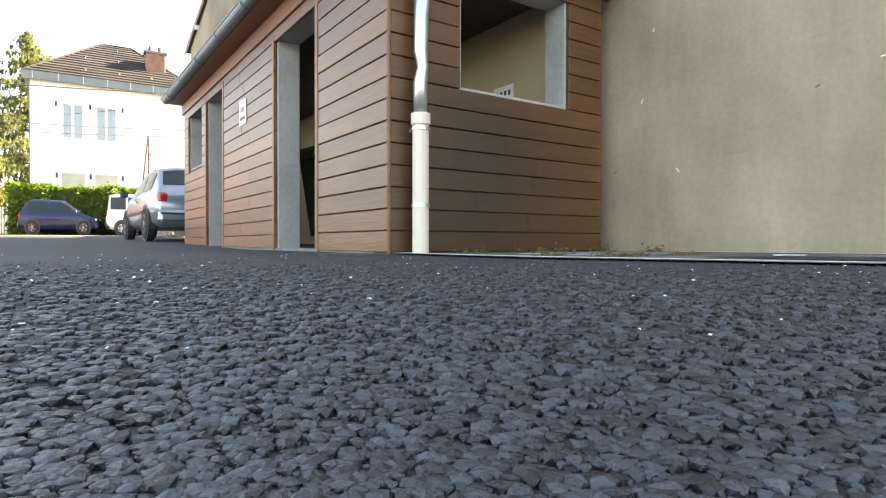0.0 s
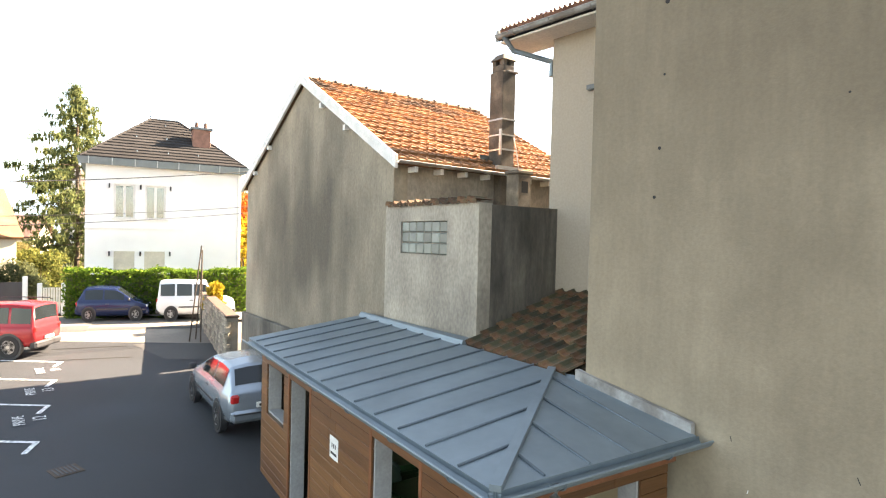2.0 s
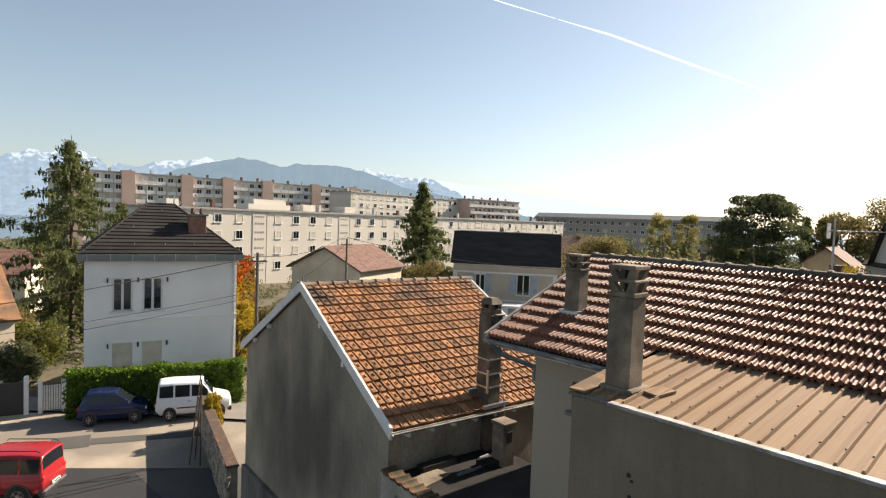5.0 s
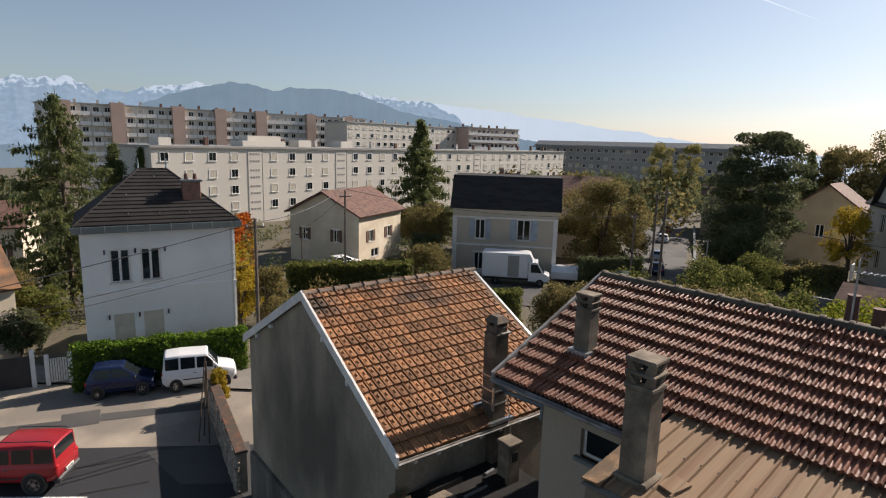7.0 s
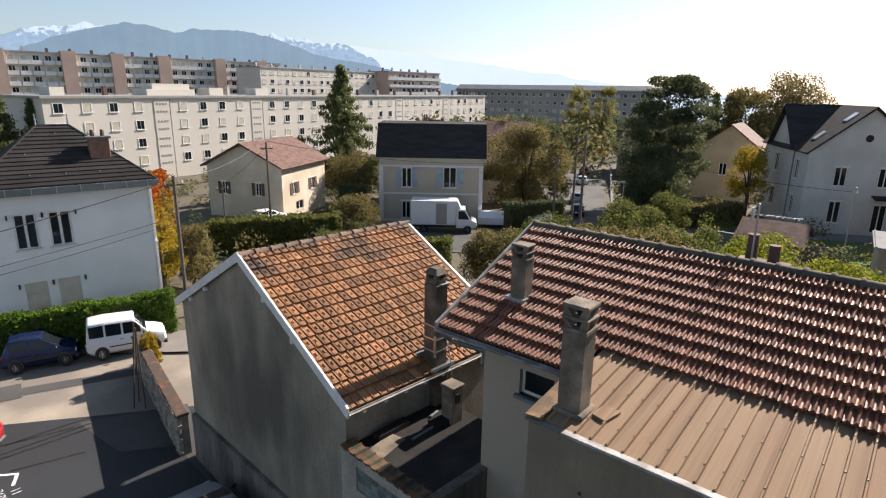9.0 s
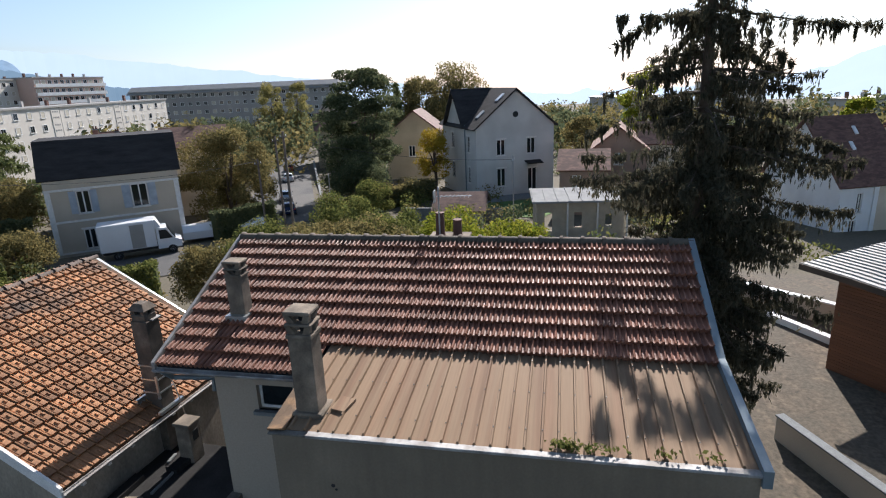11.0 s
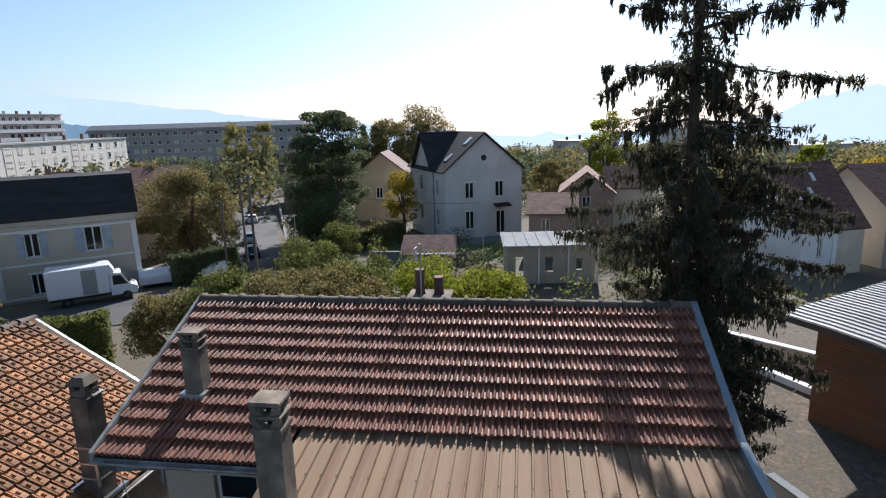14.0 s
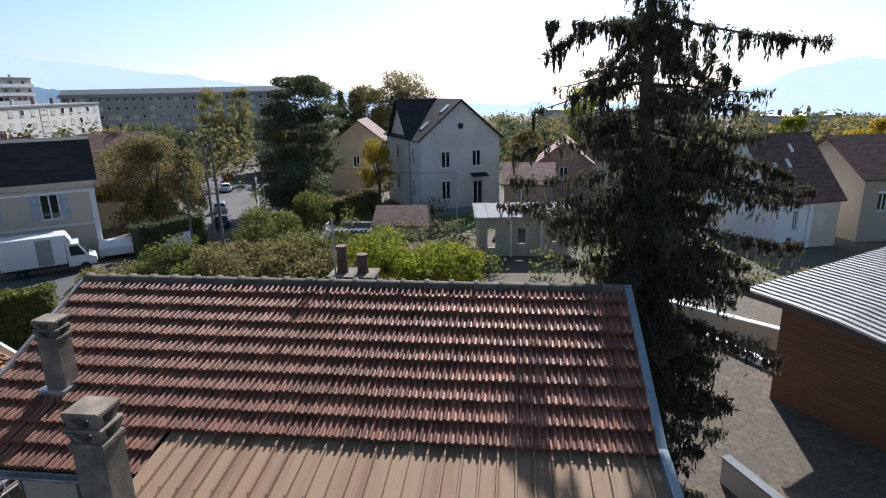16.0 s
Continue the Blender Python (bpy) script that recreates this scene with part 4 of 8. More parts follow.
for i in range(1, 14):
    y = E0 + i * 0.505
    f = min(1.0, (y - E0) / (HY - E0))
    top = Vector((E0 + (HX - E0) * f, y, EZ + (TZ - EZ) * f + 0.012))
    bm = B()
    tube(bm, [(E0 + 0.02, y, EZ + 0.012), top], 0.012, 6)
    part("standing_seam", bm, "zinc_seam", shed)
for i in range(1, 5):
    x = E0 + i * 0.49
    f = min(1.0, (x - E0) / (HX - E0))
    bm = B()
    tube(bm, [(x, E0 + 0.02, EZ + 0.012), (x, E0 + (HY - E0) * f * 0.98, EZ + (TZ - EZ) * f + 0.012)], 0.012, 6)
    part("standing_seam", bm, "zinc_seam", shed)
bm = B()
d = Vector((HX - E0, HY - E0, 0)).normalized()
s = d.cross(Vector((0, 0, 1))) * 0.045
a, b = Vector((E0, E0, EZ + 0.03)), Vector((HX, HY, TZ + 0.03))
hexa(bm, [a - s - Vector((0, 0, 0.03)), a + s - Vector((0, 0, 0.03)), b + s - Vector((0, 0, 0.03)), b - s - Vector((0, 0, 0.03)), a - s + Vector((0, 0, 0.02)), a + s + Vector((0, 0, 0.02)), b + s + Vector((0, 0, 0.02)), b - s + Vector((0, 0, 0.02))])
bmesh.ops.recalc_face_normals(bm, faces=bm.faces[:])
part("hip_cap", bm, "zinc", shed, "zinc hip cap")
bm = B()
hexa(bm, [(2.0, HY - 0.3, TZ - 0.05), (2.14, -0.16, EZ - 0.02), (2.2, -0.16, EZ - 0.02), (2.07, HY - 0.3, TZ - 0.05), (2.0, HY - 0.3, TZ + 0.07), (2.14, -0.16, EZ + 0.12), (2.2, -0.16, EZ + 0.12), (2.07, HY - 0.3, TZ + 0.07)])
bmesh.ops.recalc_face_normals(bm, faces=bm.faces[:])
part("wall_flashing", bm, "flashing", shed, "bright zinc flashing against the wall")
bm = B()
hexa(bm, [(HX - 0.06, 3.3, TZ - 0.02), (HX + 0.16, 3.3, TZ - 0.02), (HX - 0.05, FARY - 0.1, TZ - 0.02), (HX - 0.12, FARY - 0.1, TZ - 0.02), (HX - 0.02, 3.3, TZ + 0.06), (HX + 0.16, 3.3, TZ + 0.07), (HX - 0.05, FARY - 0.1, TZ + 0.07), (HX - 0.08, FARY - 0.1, TZ + 0.05)])
bmesh.ops.recalc_face_normals(bm, faces=bm.faces[:])
part("back_flashing", bm, "zinc", shed)
gutter(shed, (E0 - 0.04, FARY + 0.02, EZ - 0.02), (E0 - 0.04, E0 - 0.04, EZ - 0.02), 0.07)
gutter(shed, (E0 - 0.04, E0 - 0.04, EZ - 0.02), (2.3, E0 - 0.04, EZ - 0.02), 0.07)
pipe = thing("downpipe", (0, 0, 0), 0, "dented zinc downpipe running into a cream plastic pipe", "downpipe")
bm = B()
tube(bm, [(0.36, E0 - 0.04, 2.3), (0.36, E0 - 0.04, 2.2), (0.34, -0.2, 2.12), (0.22, -0.12, 1.96), (0.19, -0.105, 1.86), (0.185, -0.105, 1.5), (0.18, -0.105, 1.3), (0.19, -0.115, 1.2), (0.18, -0.1, 1.1), (0.18, -0.105, 0.86)],
     [0.06, 0.05, 0.05, 0.05, 0.05, 0.05, 0.048, 0.038, 0.047, 0.046], 12)
part("zinc_pipe", bm, "zinc_bright", pipe, "dented shiny zinc pipe", True)
bm = B()
tube(bm, [(0.18, -0.105, 0.0), (0.18, -0.105, 0.88)], 0.054, 16)
part("plastic_pipe", bm, "pvc", pipe, "cream plastic pipe")
for z0, z1, r in ((0.83, 0.9, 0.064), (0.79, 0.81, 0.061), (0.3, 0.325, 0.06)):
    bm = B()
    tube(bm, [(0.18, -0.105, z0), (0.18, -0.105, z1)], r, 16)
    part("collar", bm, "pvc" if z0 > 0.82 else "zinc_bright", pipe)
part("fixing", box(B(), 0.15, -0.06, 0.79, 0.21, -0.008, 0.81), "zinc_bright", pipe)


def notice(name, m, w, h, rows, label):
    """A white notice with plain bars and coloured squares."""
    ob = new(name)
    ob.matrix_basis = m
    tagged(ob, label, "sign")
    part("board", box(B(), -w / 2, -0.004, -h / 2, w / 2, 0.0, h / 2, 0.001), "sign", ob)
    for x, z, a, b, col in rows:
        part("print", box(B(), (x - a / 2) * w, -0.006, (z - b / 2) * h, (x + a / 2) * w, -0.0045, (z + b / 2) * h), col, ob)
    return ob


sign_rows = [(-0.3 + 0.2 * i, 0.2, 0.1, 0.2, "ink") for i in range(4)] + [(-0.33 + 0.22 * i, -0.12, 0.17, 0.16, "orange") for i in range(4)] + [(0.0, -0.34, 0.6, 0.12, "green")]
notice("outside_notice", pose(-0.012, 3.28, 1.52, 0, 0, -90), 0.27, 0.28, [(-0.2 + 0.2 * i, 0.1, 0.1, 0.2, "ink") for i in range(3)] + [(0, -0.25, 0.7, 0.12, "ink")], "small white notice with dark print on the planks")
notice("sorting_notice", pose(1.756, 0.93, 1.43, 0, 0, -90), 0.29, 0.24, sign_rows, "white waste-sorting notice with orange and green squares on the inner wall")


def wheelie_bin(loc, rz):
    b = thing("wheelie_bin", loc, rz, "dark green plastic wheelie bin inside the shed", "bin", "bins in the shed")
    bm = B()
    hexa(bm, [(-0.26, -0.24, 0.12), (0.26, -0.24, 0.12), (0.26, 0.22, 0.12), (-0.26, 0.22, 0.12), (-0.32, -0.33, 1.0), (0.32, -0.33, 1.0), (0.32, 0.33, 1.0), (-0.32, 0.33, 1.0)])
    part("body", bm, "bin", b)
    bm = B()
    box(bm, -0.34, -0.36, 1.0, 0.34, 0.36, 1.03, 0.01)
    prism(bm, [(-0.33, 1.03), (0.33, 1.03), (0.29, 1.07), (-0.29, 1.07)], -0.34, 0.34)
    part("lid", bm, "bin", b)
    part("rim", box(B(), -0.335, -0.35, 0.95, 0.335, 0.35, 0.998, 0.008), "bin", b)
    for x in (-0.27, 0.27):
        bm = B()
        tube(bm, [(x - 0.025, -0.26, 0.1), (x + 0.025, -0.26, 0.1)], 0.1, 14)
        part("wheel", bm, "black", b)
    for x in (-0.2, 0.2):
        part("foot", box(B(), x - 0.03, 0.12, 0.0, x + 0.03, 0.19, 0.12), "bin", b)
    return b


first_bin = wheelie_bin((0.85, 2.62, 0.027), 95)
copy_thing(first_bin, pose(1.25, 0.72, 0.027, 0, 0, 182))
copy_thing(first_bin, pose(1.3, 1.55, 0.027, 0, 0, 92))
copy_thing(first_bin, pose(1.3, 3.6, 0.027, 0, 0, 88))

# ---------- gabled barn with its annexe ----------
GE, GP, GY, GL = 5.56, 7.92, 8.65, 5.45
barn = thing("rendered_barn", (2.14, 5.75, 0), 4.0, "old barn with stained grey rendered gable and orange clay tile roof", "barn")
rise = (GP - GE) / (GY / 2)


def barn_z(y):
    return GE + rise * min(y, GY - y)


pent = [(0.2, -0.1), (GY - 0.2, -0.1), (GY - 0.2, barn_z(0.2) - 0.12), (GY / 2, GP - 0.14), (0.2, barn_z(0.2) - 0.12)]
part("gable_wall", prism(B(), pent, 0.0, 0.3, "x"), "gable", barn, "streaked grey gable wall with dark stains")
part("rear_gable_wall", prism(B(), pent, GL - 0.45, GL - 0.15, "x"), "render", barn)
part("side_wall", box(B(), 0.3, 0.2, -0.1, GL - 0.45, 0.5, barn_z(0.2) - 0.15), "render", barn)
part("side_wall", box(B(), 0.3, GY - 0.5, -0.1, GL - 0.45, GY - 0.2, barn_z(0.2) - 0.15), "render", barn)
for y0, y1 in ((-0.05, GY / 2), (GY + 0.05, GY / 2)):
    bm = B()
    q = [(-0.1, y0, barn_z(min(max(y0, 0), GY)) - 0.05), (GL, y0, barn_z(min(max(y0, 0), GY)) - 0.05), (GL, y1, GP - 0.05), (-0.1, y1, GP - 0.05)]
    slab_of(bm, q if y0 < y1 else q[::-1], 0.06)
    part("roof_deck", bm, "tile_moss", barn)
    bm = B()
    q2 = [(-0.13, y0, q[0][2] - 0.12), (-0.08, y0, q[0][2] - 0.12), (-0.08, y1, GP - 0.16), (-0.13, y1, GP - 0.16), (-0.13, y0, q[0][2] + 0.12), (-0.075, y0, q[0][2] + 0.12), (-0.075, y1, GP + 0.08), (-0.13, y1, GP + 0.08)]
    hexa(bm, q2)
    bmesh.ops.recalc_face_normals(bm, faces=bm.faces[:])
    part("bargeboard", bm, "white_wood", barn, "off-white painted bargeboard")
    bm = B()
    hexa(bm, [(GL + 0.0 if i in (0, 3) else GL + 0.08, p[1], p[2] + (0.1 if j else -0.12)) for j in (0, 1) for i, p in enumerate((q2[0], q2[1], q2[2], q2[3]))])
    bmesh.ops.recalc_face_normals(bm, faces=bm.faces[:])
    part("far_bargeboard", bm, "zinc_bright", barn)
for k in range(9):
    x = 0.3 + k * 0.58
    part("rafter_end", box(B(), x, -0.04, GE - 0.2, x + 0.07, 0.2, GE - 0.1), "white_wood", barn)
for k in (2.0, 3.2, 6.5, 7.6):
    part("purlin_end", box(B(), -0.1, k, barn_z(k) - 0.3, 0.0, k + 0.1, barn_z(k) - 0.19), "white_wood", barn)
gutter(barn, (-0.1, -0.1, GE - 0.03), (GL, -0.1, GE - 0.08), 0.05, "flashing", 1.2)
cs = math.hypot(1, rise)
tile_field(barn, slope_matrix((-0.06, 0.0, GE - 0.03), (1, 0, 0), (0, 1, rise)), GL + 0.08, (GY / 2) * cs, 0.205, 0.335, "tile", "tile_joined", lambda s: (s[1], s[0]), shape=grooved_shape,
           odd=lambda i, j: "tile_pale" if j == 10 and i in (11, 12) else None)
ridge_caps(barn, (-0.08, GY / 2, GP - 0.01), (GL, GY / 2, GP - 0.01), "ridge_orange", 0.085, 0.44)
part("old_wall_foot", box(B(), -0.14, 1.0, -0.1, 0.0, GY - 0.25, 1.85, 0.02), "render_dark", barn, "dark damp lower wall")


def chimney(parent, x, y, z0, z1, w, d, cap, material="beige", name="chimney"):
    """A rendered stack with a louvred concrete head."""
    c = part(name, box(B(), x - w / 2, y - d / 2, z0, x + w / 2, y + d / 2, z1 - cap, 0.008), material, parent, "rendered chimney stack")
    z = z1 - cap
    part("collar", box(B(), x - w * 0.56, y - d * 0.56, z, x + w * 0.56, y + d * 0.56, z + cap * 0.16, 0.01), material, c)
    for za, zb, slab in ((0.16, 0.46, 0.1), (0.56, 0.86, 0.14)):
        for sx in (-1, 1):
            for sy in (-1, 1):
                ring = []
                for k, zz, half in ((0.29, z + cap * za, 0.15), (0.43, z + cap * zb, 0.12)):
                    a, b = x + sx * w * k, y + sy * d * k
                    ring += [(a - w * half, b - d * half, zz), (a + w * half, b - d * half, zz), (a + w * half, b + d * half, zz), (a - w * half, b + d * half, zz)]
                part("head_post", hexa(B(), ring), material, c)
        part("head_core", box(B(), x - w * 0.1, y - d * 0.1, z + cap * za, x + w * 0.1, y + d * 0.1, z + cap * zb), "dark", c)
        part("head_slab", box(B(), x - w * 0.57, y - d * 0.57, z + cap * zb, x + w * 0.57, y + d * 0.57, z + cap * (zb + slab), 0.012), material, c)
    return c


stack = part("chimney", box(B(), 2.42, 0.0, 4.6, 2.78, 0.4, 7.62, 0.012), "stack", barn, "slim dark brown chimney stack")
part("ledge", box(B(), 2.55, -0.04, 7.6, 2.82, 0.1, 7.64, 0.006), "flashing", stack)
part("head", box(B(), 2.44, 0.02, 7.62, 2.76, 0.38, 7.76, 0.02), "stack", stack)
for a, b in ((2.45, 0.03), (2.45, 0.27), (2.65, 0.03), (2.65, 0.27)):
    part("head_post", box(B(), a, b, 7.76, a + 0.1, b + 0.1, 7.86), "stack", stack)
part("head_core", box(B(), 2.52, 0.1, 7.76, 2.68, 0.3, 7.85), "dark", stack)
bm = B()
hexa(bm, [(2.41, -0.01, 7.86), (2.79, -0.01, 7.86), (2.79, 0.41, 7.86), (2.41, 0.41, 7.86), (2.5, 0.09, 7.99), (2.7, 0.09, 7.99), (2.7, 0.31, 7.99), (2.5, 0.31, 7.99)])
part("pointed_cap", bm, "stack", stack)
for z in (6.0, 6.3, 6.62):
    part("iron_band", box(B(), 2.405, -0.015, z, 2.795, 0.415, z + 0.03), "zinc_bright" if z < 6.5 else "steel", stack)
part("iron_bracket", box(B(), 2.37, -0.03, 5.9, 2.405, 0.02, 6.42), "zinc_bright", stack)
bm = B()
tube(bm, [(2.72, -0.03, 6.3), (2.8, -0.05, 6.0), (2.83, -0.1, 5.6), (2.86, -0.16, 5.1)], 0.014, 6)
part("flue_cable", bm, "pvc", stack)
part("lead_apron", box(B(), 2.25, -0.1, GE + 0.03, 2.95, -0.02, GE + 0.1), "zinc_bright", stack)
part("lead_saddle", box(B(), 2.2, 0.4, GE + 0.18, 2.9, 0.46, GE + 0.36), "zinc_bright", stack)

annexe = thing("rendered_annexe", (1.99, 5.75, 0), 4.0, "low stained annexe with a flat roof and glass-block window", "annexe")
AT = 4.7
gb = [(-1.66, 3.89, -0.32, 4.44)]
part("front_wall", wall_cells(B(), -2.42, 0.19, -0.1, AT, 0.004, 0.25, gb, "y"), "render", annexe, "pale stained render")
# Side and rear take the darker streaked render, the front the paler one.
part("side_wall", box(B(), 0.25, -2.42, -0.1, 2.0, -2.2, AT - 0.02), "render_dark", annexe, "dark streaked render")
# The flat roof's deep shadow is put into its near-black colour.
part("flat_roof", box(B(), 0.25, -2.2, AT - 0.28, 2.05, 0.19, AT - 0.12), "tar", annexe, "flat felt roof with its deep shade painted near-black")
part("flat_roof", box(B(), 2.053, -1.95, AT - 0.29, 3.0, 0.19, AT - 0.124), "tar", annexe, "flat felt roof with its deep shade painted near-black")
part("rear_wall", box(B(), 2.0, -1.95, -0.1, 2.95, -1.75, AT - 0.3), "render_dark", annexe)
for r in range(3):
    for c in range(6):
        y0, z0 = -1.65 + c * 0.222, 3.898 + r * 0.181
        part("glass_block", box(B(), 0.03, y0 + 0.006, z0 + 0.006, 0.11, y0 + 0.216, z0 + 0.175, 0.015), "glass_block", annexe)
part("block_mortar", box(B(), 0.05, -1.66, 3.89, 0.1, -0.32, 4.44), "mortar", annexe)
tverts, tfaces = tile_shape(0.226, 0.3)
tme = bpy.data.meshes.new("edge_tile")
tme.from_pydata(tverts, [], tfaces)
tme.materials.append(M["tile_moss"])
for i in range(11):
    piece("edge_tile", tme, annexe, slope_matrix((-0.05, 0.12 - i * 0.232, AT + 0.0), (0, -1, 0), (1, 0, 0.12)))
# Tan slab and pale battens stand in for lit gravel and light strips.
for i, (x, y, a, b, h, m, lab) in enumerate(((0.75, -0.38, 0.85, 0.42, 0.03, "chimney", "tan slab standing in for sunlit gravel on the flat roof"), (1.7, -0.58, 0.8, 0.06, 0.05, "slab", "pale batten standing in for a strip of light on the flat roof"),
                                             (2.35, -0.2, 0.3, 0.06, 0.05, "slab", "pale batten standing in for a strip of light on the flat roof"), (1.55, 0.02, 0.2, 0.05, 0.05, "slab", "pale batten standing in for a strip of light on the flat roof"),
                                             (1.2, -0.05, 0.9, 0.22, 0.14, "tar", "dark roll of felt on the flat roof"), (2.2, -0.55, 0.5, 0.3, 0.12, "tar", "dark slab on the flat roof"))):
    blk = thing("loose_board", (0, 0, 0), 0, lab, "roof clutter", "boards on the flat roof")
    blk.matrix_basis = annexe.matrix_basis @ pose(x, y, AT - 0.12, 0, 0, (12, 3, 8, 5, 2, -6)[i])
    part("board", box(B(), -a / 2, -b / 2, 0, a / 2, b / 2, h, 0.01), m, blk)
pier = thing("masonry_pier", (4.52, 5.3, AT - 0.124), 4.0, "square masonry pier with a slab on the flat roof", "chimney")
part("pier_body", box(B(), -0.17, -0.17, 0, 0.17, 0.17, 0.86, 0.012), "chimney", pier)
part("pier_slab", box(B(), -0.2, -0.2, 0.86, 0.2, 0.2, 0.93, 0.015), "chimney", pier)
part("opening", box(B(), -0.08, -0.18, 0.5, 0.08, -0.165, 0.72), "dark", pier)

# ---------- main house with its concrete extension ----------
house = thing("main_house", (2.06, 1.1, 0), 8.2, "house with dark red tile roof and tall concrete wall", "house")
PZ, BZ, BX, RX, RZ = 7.55, 7.86, 2.2, 4.84, 8.99
HL, HR = 2.25, -6.15
tan_r = (RZ - BZ) / (RX - BX)
EX = 1.6
EZ2 = RZ - tan_r * (RX - EX)
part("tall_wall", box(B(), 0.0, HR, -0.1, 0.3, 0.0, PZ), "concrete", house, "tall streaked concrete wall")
part("extension_side_wall", box(B(), 0.3, -0.3, -0.1, 2.05, -0.0, PZ), "beige", house)
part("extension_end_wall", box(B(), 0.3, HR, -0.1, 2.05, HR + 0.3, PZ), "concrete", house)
part("west_wall", wall_cells(B(), 0.0, HL, -0.1, EZ2 - 0.1, 2.06, 2.36, [(0.75, 6.55, 1.45, 7.05)], "y"), "beige", house)
part("west_wall_rear", box(B(), 2.06, HR, -0.1, 2.36, 0.0, EZ2 - 0.1), "beige", house)
gp = [(2.36, -0.1), (7.6, -0.1), (7.6, RZ - tan_r * (7.6 - RX) - 0.15), (RX, RZ - 0.15), (2.36, RZ - tan_r * (RX - 2.36) - 0.15)]
part("north_gable", prism(B(), gp, HL - 0.3, HL, "y"), "beige", house)
part("south_gable", prism(B(), gp, HR, HR + 0.3, "y"), "beige", house)
part("east_wall", box(B(), 7.6, HR, -0.1, 7.9, HL, RZ - tan_r * (7.6 - RX) - 0.2), "beige", house)
wdw = part("window", box(B(), 2.16, 0.75, 6.55, 2.2, 1.45, 6.6), "white_wood", house)
for a, b, c, d in ((0.75, 6.6, 0.8, 7.05), (1.4, 6.6, 1.45, 7.05), (0.8, 7.0, 1.4, 7.05)):
    part("window_frame", box(B(), 2.16, a, b, 2.2, c, d), "white_wood", wdw)
part("pane", box(B(), 2.175, 0.8, 6.6, 2.185, 1.4, 7.0), "car_glass", wdw)
part("window_sill", box(B(), 1.97, 0.68, 6.48, 2.12, 1.52, 6.55), "slab", wdw)
RL, RR = 3.0, -6.2
for x0, x1, y0 in ((EX, RX, 0), (8.1, RX, 0)):
    bm = B()
    zz = RZ - tan_r * abs(RX - x0)
    lo = 0.0 if x0 == EX else RR
    q = [(x0, RL, zz - 0.04), (x0, lo, zz - 0.04), (x1, lo, RZ - 0.04), (x1, RL, RZ - 0.04)]
    slab_of(bm, q if x0 < x1 else q[::-1], 0.08)
    part("roof_deck", bm, "slate", house)
bm = B()
slab_of(bm, [(BX, 0.0, BZ - 0.04), (BX, RR, BZ - 0.04), (RX, RR, RZ - 0.04), (RX, 0.0, RZ - 0.04)], 0.08)
part("roof_deck", bm, "slate", house)
cs2 = math.hypot(1, tan_r)
tile_field(house, slope_matrix((EX - 0.02, RL - 0.02, EZ2 - 0.03), (0, -1, 0), (1, 0, tan_r)), RL - RR - 0.04, (RX - EX) * cs2, 0.1832, 0.325, "tile_red", "tile_red_joined",
           lambda s: (s[0] * 0.6 + s[1], s[0]), skip=lambda u, v: u > RL and v < (BX - EX) * cs2 - 0.1, shape=twin_roll_shape)
ridge_caps(house, (RX, RL, RZ), (RX, RR, RZ), "ridge_red", 0.11, 0.4)
bm = B()
hexa(bm, [(EX - 0.05, RL, EZ2 - 0.14), (EX - 0.05, RL + 0.06, EZ2 - 0.14), (RX, RL + 0.06, RZ - 0.12), (RX, RL, RZ - 0.12), (EX - 0.05, RL, EZ2 + 0.05), (EX - 0.05, RL + 0.06, EZ2 + 0.05), (RX, RL + 0.06, RZ + 0.07), (RX, RL, RZ + 0.07)])
bmesh.ops.recalc_face_normals(bm, faces=bm.faces[:])
part("north_verge", bm, "flashing", house)
for xa, za, xb, zb in ((RX, RZ, BX, BZ), (BX, BZ, -0.05, PZ + 0.03)):
    bm = B()
    hexa(bm, [(xa, RR - 0.06, za - 0.14), (xa, RR + 0.05, za - 0.14), (xb, RR + 0.05, zb - 0.14), (xb, RR - 0.06, zb - 0.14), (xa, RR - 0.06, za + 0.09), (xa, RR + 0.05, za + 0.09), (xb, RR + 0.05, zb + 0.09), (xb, RR - 0.06, zb + 0.09)])
    bmesh.ops.recalc_face_normals(bm, faces=bm.faces[:])
    part("south_verge", bm, "zinc", house, "pale zinc verge flashing")
gutter(house, (EX - 0.08, RL, EZ2 - 0.06), (EX - 0.08, 0.02, EZ2 - 0.06), 0.06, "flashing", 0.7)
bm = B()
tube(bm, [(EX - 0.08, RL - 0.15, EZ2 - 0.1), (EX + 0.1, RL - 0.2, EZ2 - 0.3), (2.1, HL + 0.06, EZ2 - 0.5), (2.1, HL + 0.06, EZ2 - 0.75)], 0.045, 8)
part("rain_pipe", bm, "zinc", house)
part("soffit", box(B(), EX, 0.0, EZ2 - 0.16, 2.36, RL, EZ2 - 0.13), "white_wood", house)
for y, z, r in ((-0.82, 6.82, 0.03), (-0.86, 6.76, 0.02), (-0.84, 6.57, 0.026), (-0.83, 5.85, 0.012), (-0.8, 5.12, 0.018), (-0.76, 4.63, 0.018), (-2.4, 5.4, 0.01), (-3.1, 6.3, 0.012)):
    bm = B()
    tube(bm, [(-0.004, y, z), (0.05, y, z)], r, 7)
    part("wall_hole", bm, "dark", house)
mrk = random.Random(23)
